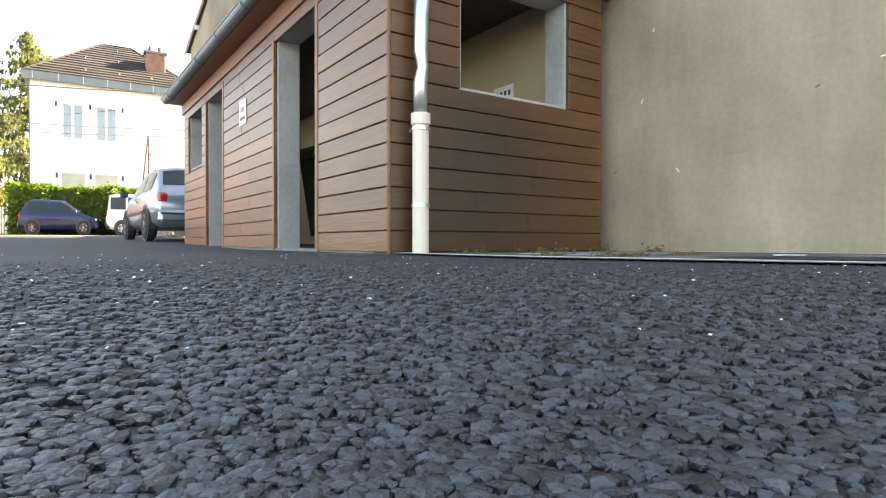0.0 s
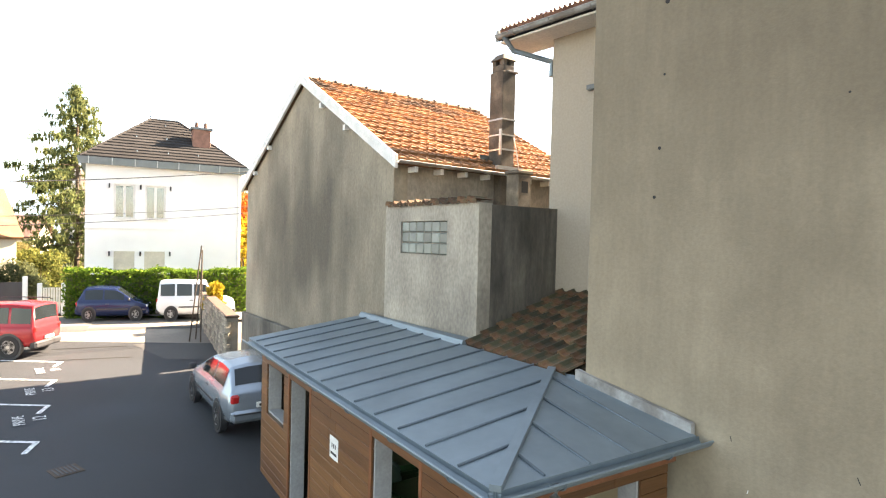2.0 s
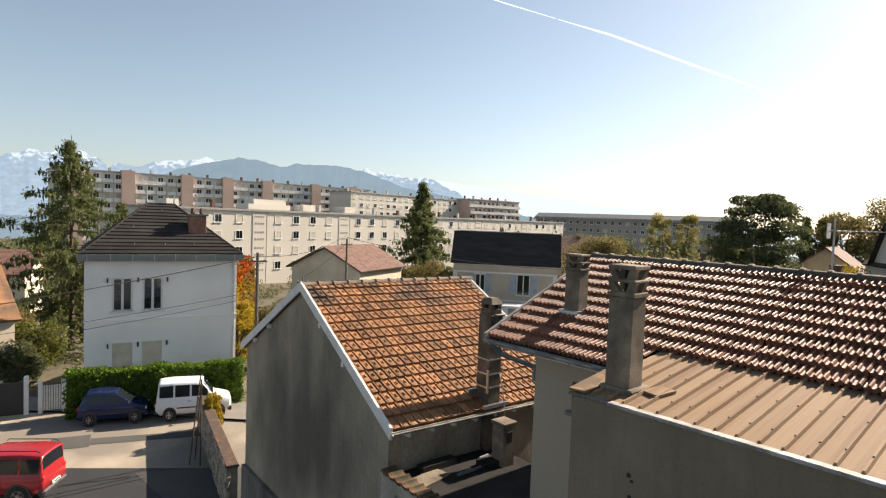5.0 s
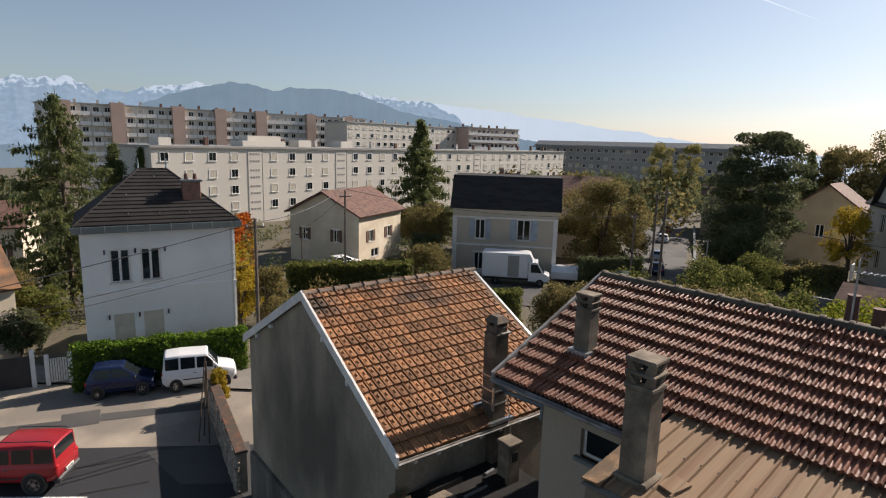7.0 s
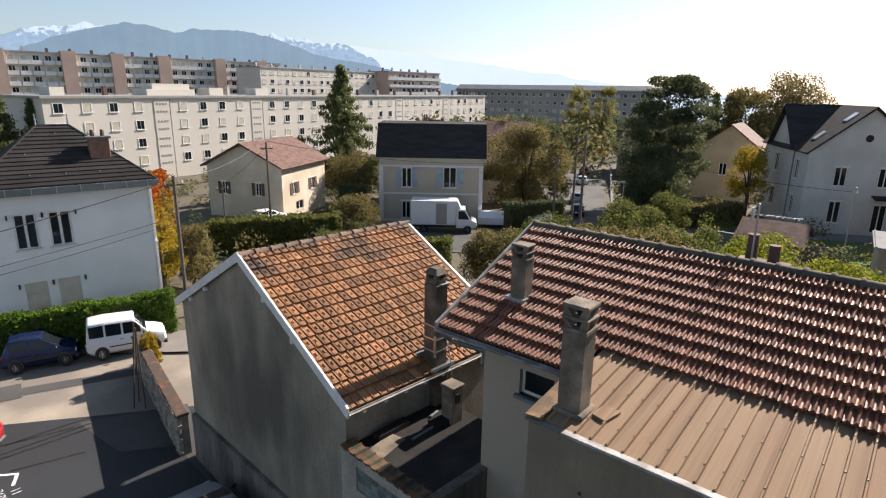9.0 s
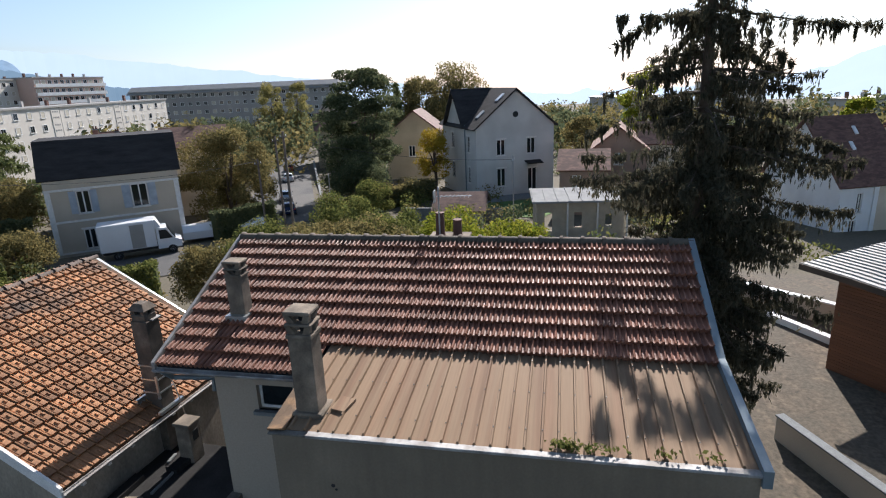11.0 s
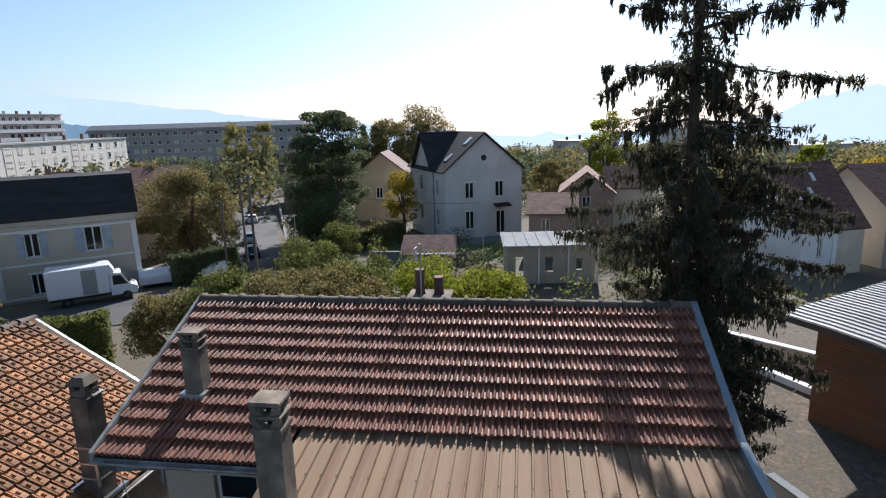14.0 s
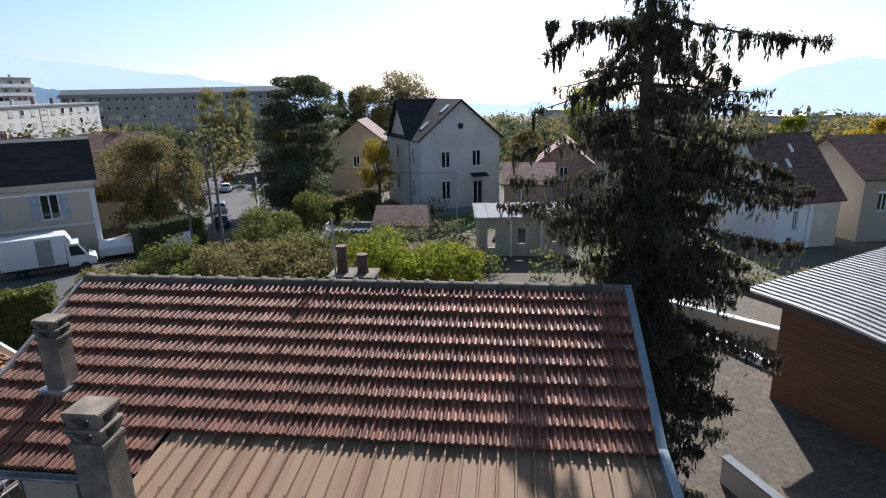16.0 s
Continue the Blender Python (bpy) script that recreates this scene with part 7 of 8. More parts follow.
for i in range(34):
    z0, z1 = -0.3 + i * 0.13, -0.3 + i * 0.13 + 0.124
    far = max([0.0] + [x * 0.1 for x in range(91) if hall_z(x * 0.1) - 0.08 > z1])
    if far > 0.3:
        part("cladding_board", box(B(), 0, -0.02, z0, far, 0.1, z1, 0.006), "cladding", hall)
part("front_wall", prism(B(), [(0, -0.4)] + [(9.0, -0.4)] + [(x, hall_z(x) - 0.08) for x in (9.0, 8, 6, 4, 2, 0)], 0.1, 0.3, "y"), "ceiling", hall)
part("side_wall", box(B(), 0, 0.3, -0.4, 0.2, 12.0, hall_z(0) - 0.06), "cladding", hall)
part("rear_wall", box(B(), 0.2, 11.8, -0.4, 9.0, 12.0, 1.9), "cladding", hall)
for i in range(34):
    y0 = -0.4 + i * 0.385
    bm = B()
    rg = []
    for x in (-1.35, 0.5, 2, 3, 4, 5, 6, 7, 8, 9, 10):
        z = hall_z(x)
        rg.append([bm.verts.new(p) for p in ((x, y0, z), (x, y0 + 0.38, z), (x, y0 + 0.38, z + 0.1), (x, y0 + 0.07, z + 0.1), (x, y0 + 0.05, z + 0.15), (x, y0 + 0.02, z + 0.15))])
    loft_rings(bm, rg)
    bmesh.ops.recalc_face_normals(bm, faces=bm.faces[:])
    part("roof_sheet", bm, "roof_metal", hall)
bm = B()
loft_rings(bm, [[bm.verts.new(p) for p in ((x, -0.46, hall_z(x) - 0.12), (x, -0.41, hall_z(x) - 0.12), (x, -0.41, hall_z(x) + 0.12), (x, -0.46, hall_z(x) + 0.12))] for x in (-1.35, 0.5, 2, 3, 4, 5, 6, 7, 8, 9, 10)])
bmesh.ops.recalc_face_normals(bm, faces=bm.faces[:])
part("eave_trim", bm, "ceiling", hall)
patch("gravel_court", [(11.8, -22), (36, -22), (34, -5.2), (11.2, -5.2)], 0.0, "gravel", 1.5, "pale gravel court beside the timber hall", "gravel")


def low_wall(p, q, h, w, material, cap, label, name="garden_wall", z=None):
    p, q = Vector((*p, 0)), Vector((*q, 0))
    zz = min(ground_z(*p.xy), ground_z(*q.xy)) if z is None else z
    t = thing(name, (p.x, p.y, zz), math.degrees(math.atan2(q.y - p.y, q.x - p.x)), label, "wall")
    L = (q - p).length
    part("wall_body", box(B(), 0, -w / 2, -0.4, L, w / 2, h - 0.06), material, t)
    if cap:
        part("coping", box(B(), -0.04, -w / 2 - 0.04, h - 0.06, L + 0.04, w / 2 + 0.04, h, 0.01), cap, t)
    return t


low_wall((15.7, -8.0), (11.0, -10.9), 0.95, 0.25, "tan", "slab", "pale rendered garden wall with concrete coping")
low_wall((30.5, -4.5), (25.2, -13.0), 1.25, 0.3, "beige", "white", "rendered garden wall with a pale coping behind the gravel court")
low_wall((26.2, -9.0), (22.75, -12.0), 0.35, 0.25, "white", "white", "low white kerb wall beside the gravel")
low_wall((47.0, 27.8), (93.0, 58.0), 1.3, 0.25, "hoarding", "slab", "long garden wall along the side street")
low_wall((14.5, 46.0), (26.0, 44.0), 0.9, 0.25, "cream", "slab", "low pale wall before the small house")
low_wall((47.0, 19.0), (48.5, 9.5), 1.2, 0.25, "slab", "slab", "grey garden wall before the villa")
patch("side_street", [(39.5, 34.0), (46.3, 28.4), (141.0, 91.0), (137.5, 96.5)], 0.0, "lane", 3.0, "narrow side street running away between gardens", "street")
patch("cross_street", [(20.0, 34.5), (39.0, 15.0), (44.0, 19.5), (25.5, 41.0)], 0.005, "lane", 2.5, "street in front of the tan house", "street")
patch("villa_lawn", [(49.5, 19), (63, 19.5), (63, 4), (50, 6)], 0.0, "lawn", 2.0, "green lawn before the villa", "lawn")
patch("kerb_pavement", [(-40, 52.7), (6, 20.2), (7.5, 22.0), (-40, 55.5)], 0.1, "pavement", 1.5, "raised pavement along the street", "pavement")

# stone wall, gate, posts
sw = thing("stone_wall", (1.25, 14.5, 0.1), 85.5, "old rubble stone wall beside the yard", "wall")
part("core", box(B(), 0, -0.16, -0.3, 7.6, 0.16, 1.52), "mortar", sw)
srng = random.Random(8)
sme = []
for k in range(6):
    bm = B()
    box(bm, -0.5, -0.08, -0.5, 0.5, 0.08, 0.5, 0.14)
    for v in bm.verts:
        v.co += Vector((srng.uniform(-0.07, 0.07), srng.uniform(-0.03, 0.03), srng.uniform(-0.09, 0.09)))
    sme.append(mesh_of(bm, "stone", "stone"))
zz = 0.02
while zz < 1.45:
    hh, xx = srng.uniform(0.13, 0.22), srng.uniform(-0.1, 0)
    while xx < 7.5:
        ww = srng.uniform(0.18, 0.42)
        piece("stone", srng.choice(sme), sw, Matrix.Translation((xx + ww / 2, 0.14, zz + hh / 2)) @ Matrix.Diagonal((ww - 0.02, 1, hh - 0.015, 1)))
        xx += ww
    zz += hh
part("coping", box(B(), -0.05, -0.2, 1.52, 7.65, 0.22, 1.6, 0.03), "ridge_orange", sw)
for (a, b) in (((0.68, 18.5, 0.3), (1.02, 18.4, 3.7)), ((1.0, 18.2, 0.3), (1.0, 18.15, 3.55)), ((0.95, 18.9, 0.3), (1.15, 18.95, 3.2))):
    bm = B()
    tube(bm, [a, b], 0.024, 8)
    p = thing("metal_post", (0, 0, 0), 0, "tall thin rusty post at the yard entrance", "post", "yard posts")
    part("shaft", bm, "rust", p)
hedge((-3.1, 25.85), (4.2, 24.75), 0.7, 1.95, "clipped green hedge before the white house", n=14000, leaf=0.07, seed=21)
hedge((11.5, 40.0), (20.5, 36.2), 1.6, 2.5, "tall dark green garden hedge", "green_leaf", 7000, 0.12, 22)
hedge((13.0, 45.2), (25.0, 43.2), 1.0, 1.6, "hedge before the small house", "green_leaf", 4500, 0.11, 23)
hedge((24.8, 43.5), (27.0, 42.0), 1.2, 3.9, "dark hedge beside the tan house", "dark_leaf", 2500, 0.12, 24)
hedge((36.5, 33.0), (42.0, 30.5), 1.2, 2.6, "dark hedge along the lane", "dark_leaf", 3000, 0.12, 25)
hedge((50.5, 25.5), (60.0, 21.0), 1.4, 2.2, "clipped garden hedge turning yellow", "olive_leaf", 4500, 0.13, 26)
hedge((18.0, 26.0), (20.6, 23.0), 1.3, 2.6, "clipped hedge behind the barn", "green_leaf", 3500, 0.1, 27)
hedge((17.0, 33.5), (22.0, 27.5), 1.3, 1.8, "clipped hedge by the lane", "green_leaf", 3500, 0.1, 28)
gate = thing("garden_gate", (-4.55, 27.2, ground_z(-4.5, 27)), -5, "white slatted garden gate between posts", "gate")
for x in (-0.1, 0.42, 1.3):
    part("gate_post", box(B(), x, -0.1, 0, x + 0.17, 0.1, 1.75 if x < 0 else 1.45, 0.02), "white", gate)
for i in range(7):
    part("slat", box(B(), 0.62 + i * 0.095, -0.02, 0.12, 0.69 + i * 0.095, 0.02, 1.25), "white_wood", gate)
part("dark_gate", box(B(), -2.6, -0.03, 0.05, -0.12, 0.03, 1.5), "trim", gate)

# ivy-covered outbuilding by the white house
iv = thing("ivy_wall", (5.5, 33.6, ground_z(5.5, 33.6)), 55, "wall covered with red and orange creeper", "creeper")
part("wall_body", box(B(), 0, 0.0, -0.5, 3.6, 0.5, 6.6), "tan", iv)
rg = np.random.default_rng(6)
n = 4500
tagged(leaf_cloud("red_creeper", np.stack([rg.uniform(-0.1, 3.7, n), rg.normal(-0.1, 0.14, n), rg.uniform(2.6, 6.8, n)], 1), 0.12, "red_leaf", iv, rg), kind="stuff")
tagged(leaf_cloud("golden_creeper", np.stack([rg.uniform(-0.1, 3.7, n), rg.normal(-0.18, 0.2, n), rg.uniform(0, 5.2, n)], 1), 0.12, "gold_leaf", iv, rg), kind="stuff")
cl = rg.uniform((0, 0.3), (3.6, 6.6), (26, 2))
pk = np.concatenate([np.stack([rg.normal(a, 0.22, 90), rg.normal(-0.24, 0.14, 90), rg.normal(b, 0.26, 90)], 1) for a, b in cl])
tagged(leaf_cloud("green_creeper", pk, 0.11, "olive_leaf", iv, rg), kind="stuff")

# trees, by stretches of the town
# Boughs above 15 m are unseen, added to thicken the shadow on the roof.
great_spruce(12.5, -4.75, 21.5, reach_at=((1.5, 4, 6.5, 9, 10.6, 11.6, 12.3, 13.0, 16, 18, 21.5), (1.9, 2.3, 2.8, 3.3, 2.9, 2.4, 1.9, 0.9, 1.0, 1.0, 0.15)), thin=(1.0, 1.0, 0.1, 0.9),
             boughs=((13.35, 165, 3.8, -0.4, -0.62), (14.1, 160, 2.9, 0.4, 1.05), (14.0, 178, 2.9, 0.3, 0.35), (13.1, 340, 2.5, 0.06, 0.0), (13.2, 352, 2.3, -0.05, -0.75), (14.2, 342, 1.9, 0.2, 0.25), (14.6, 335, 1.5, 0.1, -0.2),
                     (13.2, 172, 2.1, -0.6, -1.5), (13.0, 150, 1.6, -0.45, -1.2), (13.0, 347, 1.2, -0.35, -1.3), (12.6, 163, 2.0, -0.4, -1.1), (12.5, 345, 1.6, -0.3, -0.9), (13.4, 75, 1.4, -0.2, -0.7), (13.2, 255, 1.3, -0.2, -0.8),
                     (12.0, 344, 2.6, -0.25, -0.7), (11.2, 340, 3.0, -0.3, -0.8), (11.0, 166, 3.4, -0.5, -1.2), (10.4, 170, 3.6, -0.4, -1.2), (14.9, 165, 1.6, 0.1, 0.0), (15.4, 345, 1.6, 0.1, 0.0), (16.0, 160, 1.5, 0.1, 0.0), (16.6, 340, 1.4, 0.1, -0.1), (17.4, 170, 1.3, 0.1, -0.1)) + tuple((15.2 + 0.19 * k, (137 * k) % 360, 2.1 - 0.065 * k, 0.05, -0.3) for k in range(26)))
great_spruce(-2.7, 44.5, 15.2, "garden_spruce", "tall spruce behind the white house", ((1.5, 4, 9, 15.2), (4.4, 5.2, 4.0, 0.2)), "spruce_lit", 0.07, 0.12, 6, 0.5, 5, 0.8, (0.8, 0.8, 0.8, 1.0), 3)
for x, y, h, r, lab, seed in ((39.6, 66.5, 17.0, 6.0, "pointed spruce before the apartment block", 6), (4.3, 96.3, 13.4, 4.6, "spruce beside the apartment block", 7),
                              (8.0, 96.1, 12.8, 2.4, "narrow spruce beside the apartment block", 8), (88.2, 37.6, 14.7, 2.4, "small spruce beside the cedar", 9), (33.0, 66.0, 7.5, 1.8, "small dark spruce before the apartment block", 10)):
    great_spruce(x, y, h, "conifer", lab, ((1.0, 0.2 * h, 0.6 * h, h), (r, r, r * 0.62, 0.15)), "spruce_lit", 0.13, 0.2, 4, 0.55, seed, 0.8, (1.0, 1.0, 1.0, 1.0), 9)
for name, x, y, h, r, m, lab, n, leaf, seed, stem in (
        ("cedar", 63.9, 31.6, 16.3, 5.0, "dark_leaf", "broad dark cedar with flat tiers", 11000, 0.22, 31, 0.2),
        ("tree", 45.0, 38.0, 9.7, 4.7, "olive_leaf", "round tree with olive-green leaves by the lane", 12000, 0.16, 32, 0.05),
        ("tree", 56.8, 50.5, 8.4, 1.9, "yellow_leaf", "slim tree with bright yellow-green leaves", 3000, 0.2, 33, 0.25),
        ("tree", 94.6, 35.2, 15.7, 5.0, "olive_leaf", "large tree behind the villa", 5000, 0.28, 34, 0.25),
        ("poplar", 124.0, 88.5, 18.6, 3.8, "poplar_leaf", "tall slender poplar turning yellow", 3500, 0.26, 35, 0.25),
        ("poplar", 128.5, 84.0, 19.2, 3.6, "poplar_leaf", "tall slender poplar turning yellow", 3500, 0.26, 36, 0.25),
        ("tree", 55.0, 28.0, 5.6, 3.6, "dark_leaf", "dark shrubby tree under the cedar", 4000, 0.17, 37, 0.15),
        ("tree", 59.0, 31.0, 8.0, 3.6, "dark_leaf", "dark tree in front of the cedar", 4500, 0.18, 57, 0.12),
        ("tree", 34.5, 56.5, 6.0, 3.2, "olive_leaf", "garden tree behind the hedge", 4000, 0.16, 38, 0.2),
        ("tree", 23.3, 39.0, 3.4, 2.4, "olive_leaf", "low spreading shrub by the hedge", 3500, 0.12, 39, 0.12),
        ("tree", 19.2, 17.4, 4.2, 2.1, "olive_leaf", "bushy tree just behind the roof", 9000, 0.09, 41, 0.15),
        ("tree", 20.4, 14.9, 4.9, 2.8, "green_leaf", "bushy tree just behind the roof", 11000, 0.09, 42, 0.15),
        ("tree", 20.4, 11.6, 5.2, 2.6, "olive_leaf", "silvery bush just behind the roof", 11000, 0.09, 43, 0.15),
        ("tree", 27.9, 14.7, 5.4, 2.6, "green_leaf", "dense green bush among gardens", 5000, 0.1, 44, 0.15),
        ("tree", 19.8, 8.4, 5.7, 2.3, "olive_leaf", "bush with reddish olive leaves", 9000, 0.09, 45, 0.15),
        ("tree", 23.0, 9.0, 5.4, 2.4, "green_leaf", "bush with green leaves", 8000, 0.09, 58, 0.15),
        ("tree", 18.6, 4.2, 6.8, 2.3, "yellow_leaf", "bright yellow-green tree behind the ridge", 13000, 0.085, 46, 0.2),
        ("tree", 19.3, 1.8, 6.1, 1.9, "yellow_leaf", "bright yellow-green tree behind the ridge", 8000, 0.085, 47, 0.2),
        ("tree", 71.1, 4.9, 9.0, 2.6, "olive_leaf", "tree beside the villa", 3000, 0.2, 48, 0.2),
        ("tree", 101.2, 31.0, 18.3, 5.6, "olive_leaf", "large tree behind the villa", 5000, 0.28, 49, 0.25),
        ("tree", 91.7, -1.8, 15.9, 3.6, "yellow_leaf", "tall tree turning yellow", 3500, 0.24, 50, 0.25),
        ("tree", 66.8, -29.6, 10.2, 3.2, "gold_leaf", "golden tree behind the terrace", 3500, 0.2, 51, 0.25),
        ("tree", 78.4, -26.3, 10.4, 2.2, "yellow_leaf", "yellow tree behind the terrace", 2500, 0.22, 52, 0.25),
        ("tree", 5.6, 31.6, 4.6, 1.3, "gold_leaf", "golden shrub beside the white house", 3500, 0.09, 53, 0.12),
        ("tree", 7.4, 32.0, 4.0, 1.6, "olive_leaf", "autumn shrub beside the white house", 3500, 0.1, 54, 0.12),
        ("tree", -5.3, 33.2, 2.6, 1.3, "dark_leaf", "dark garden shrub beside the white house", 2500, 0.1, 65, 0.1),
        ("tree", -4.4, 36.2, 3.2, 1.5, "green_leaf", "green garden shrub beside the white house", 2500, 0.11, 66, 0.1),
        ("tree", -7.0, 36.6, 3.0, 1.6, "dark_leaf", "dark garden shrub behind the gate", 2500, 0.11, 67, 0.1),
        ("tree", -5.7, 39.6, 3.9, 1.4, "olive_leaf", "yellowing shrub by the gate", 3000, 0.11, 55, 0.12),
        ("tree", 51.9, 47.6, 10.7, 2.2, "olive_leaf", "tree behind the tan house", 3000, 0.18, 56, 0.2),
        ("tree", 62.2, 51.0, 10.5, 3.4, "dark_leaf", "dark tree along the side street", 3500, 0.2, 59, 0.2),
        ("tree", 72.0, 57.5, 9.5, 3.4, "dark_leaf", "dark tree along the side street", 3500, 0.22, 60, 0.2),
        ("tree", 62.5, 21.4, 8.2, 2.2, "gold_leaf", "yellow tree beside the villa", 2500, 0.15, 61, 0.3),
        ("tree", 1.9, 20.6, 2.0, 0.42, "gold_leaf", "golden shrub behind the stone wall", 1500, 0.06, 62, 0.2),
        ("tree", 50.3, 24.1, 3.2, 2.4, "green_leaf", "garden shrubs by the lane", 2500, 0.14, 63, 0.1),
        ("tree", 36.0, 46.5, 5.0, 3.0, "dark_leaf", "dark shrubs behind the hedge", 3000, 0.15, 64, 0.1)):
    broadleaf(name, x, y, h, r, m, lab, n, leaf, seed, stem, flat=0.45 if name == "cedar" else 1.0)

# small weeds at the foot of the shed and round the manhole
rg = np.random.default_rng(19)
foot = thing("wall_foot_weeds", (0, 0, 0), 0, "small tufts of moss and weeds in the cracks by the shed", "weeds", kind="stuff")
pp = np.concatenate([np.stack([rg.normal(a, 0.06, 50), rg.normal(b, 0.035, 50), 0.008 + np.abs(rg.normal(0, s, 50))], 1) for a, b, s in ((0.35, -1.5, 0.008), (0.55, -1.47, 0.007), (0.3, -1.2, 0.006), (1.0, -1.45, 0.007), (0.9, -0.4, 0.012), (1.5, -0.1, 0.02), (1.9, -0.12, 0.03), (2.05, -0.5, 0.03), (1.2, -0.15, 0.015), (0.6, -0.12, 0.012))])
leaf_cloud("weed_leaves", pp, 0.011, "olive_leaf", foot, rg, 1.6)

# weeds on the wall top
weeds = thing("parapet_weeds", (0, 0, 0), 0, "tufts of weeds growing on the wall top", "weeds", kind="stuff")
rg = np.random.default_rng(9)
c = rg.uniform(-5.7, -3.7, 9)
pp = np.concatenate([np.stack([rg.normal(0.16, 0.03, 24), rg.normal(k, 0.07, 24), PZ + 0.06 + np.abs(rg.normal(0, 0.06, 24))], 1) for k in c])
leaf_cloud("weed_leaves", [house.matrix_basis @ Vector(p) for p in pp], 0.035, "green_leaf", weeds, rg)


# ---------- poles and cables ----------
def pole(x, y, h, r=0.11, material="pole", arms=True, name="utility_pole", label="weathered wooden utility pole"):
    t = thing(name, (x, y, ground_z(x, y)), 0, label, "pole", "utility poles")
    bm = B()
    tube(bm, [(0, 0, -0.3), (0, 0, h)], [r, r * 0.7], 8)
    part("shaft", bm, material, t)
    if arms:
        part("crossarm", box(B(), -0.5, -0.04, h - 0.5, 0.5, 0.04, h - 0.42), material, t)
        for s in (-0.4, 0.4):
            bm = B()
            tube(bm, [(s, 0, h - 0.42), (s, 0, h - 0.28)], [0.03, 0.045], 6)
            part("insulator", bm, "white", t)
    return t


def cable(p, q, sag=0.3, r=0.012):
    p, q = Vector(p), Vector(q)
    bm = B()
    tube(bm, [p.lerp(q, k / 10) - Vector((0, 0, sag * 4 * (k / 10) * (1 - k / 10))) for k in range(11)], r, 4)
    t = thing("overhead_cable", (0, 0, 0), 0, "thin black overhead cable between poles", "cable", "overhead cables")
    part("wire", bm, "cable", t)


pole(5.3, 26.6, 7.3)
pole(15.5, 38.2, 8.3)
pole(13.0, 41.0, 5.2, 0.08)
pole(38.5, 28.9, 7.0)
pole(39.1, 26.4, 9.2, 0.14)
pole(41.5, 29.0, 8.8, 0.12)
pole(47.3, 27.3, 4.6, 0.06, "steel", False, "street_lamp", "thin grey street lamp post")
pole(49.0, 8.6, 6.0, 0.07, "steel", True)
cable((-14, 21.0, 5.0), (5.3, 26.6, 7.4), 0.25, 0.02)
cable((5.3, 26.6, 7.4), (15.5, 38.2, 8.2), 0.5, 0.02)
cable((-14, 22.0, 4.3), (5.3, 26.5, 5.6), 0.3, 0.012)
cable((-14, 22.0, 3.9), (5.3, 26.5, 5.3), 0.3, 0.012)
cable((15.5, 38.2, 8.0), (38.5, 28.9, 6.0), 0.9, 0.018)
cable((38.5, 28.9, 6.0), (44.0, 36.0, 8.0), 0.6, 0.018)
cable((15.5, 38.2, 7.6), (13.0, 41.0, 4.6), 0.2)
cable((39.1, 26.4, 8.0), (49.0, 8.6, 4.8), 0.7, 0.018)


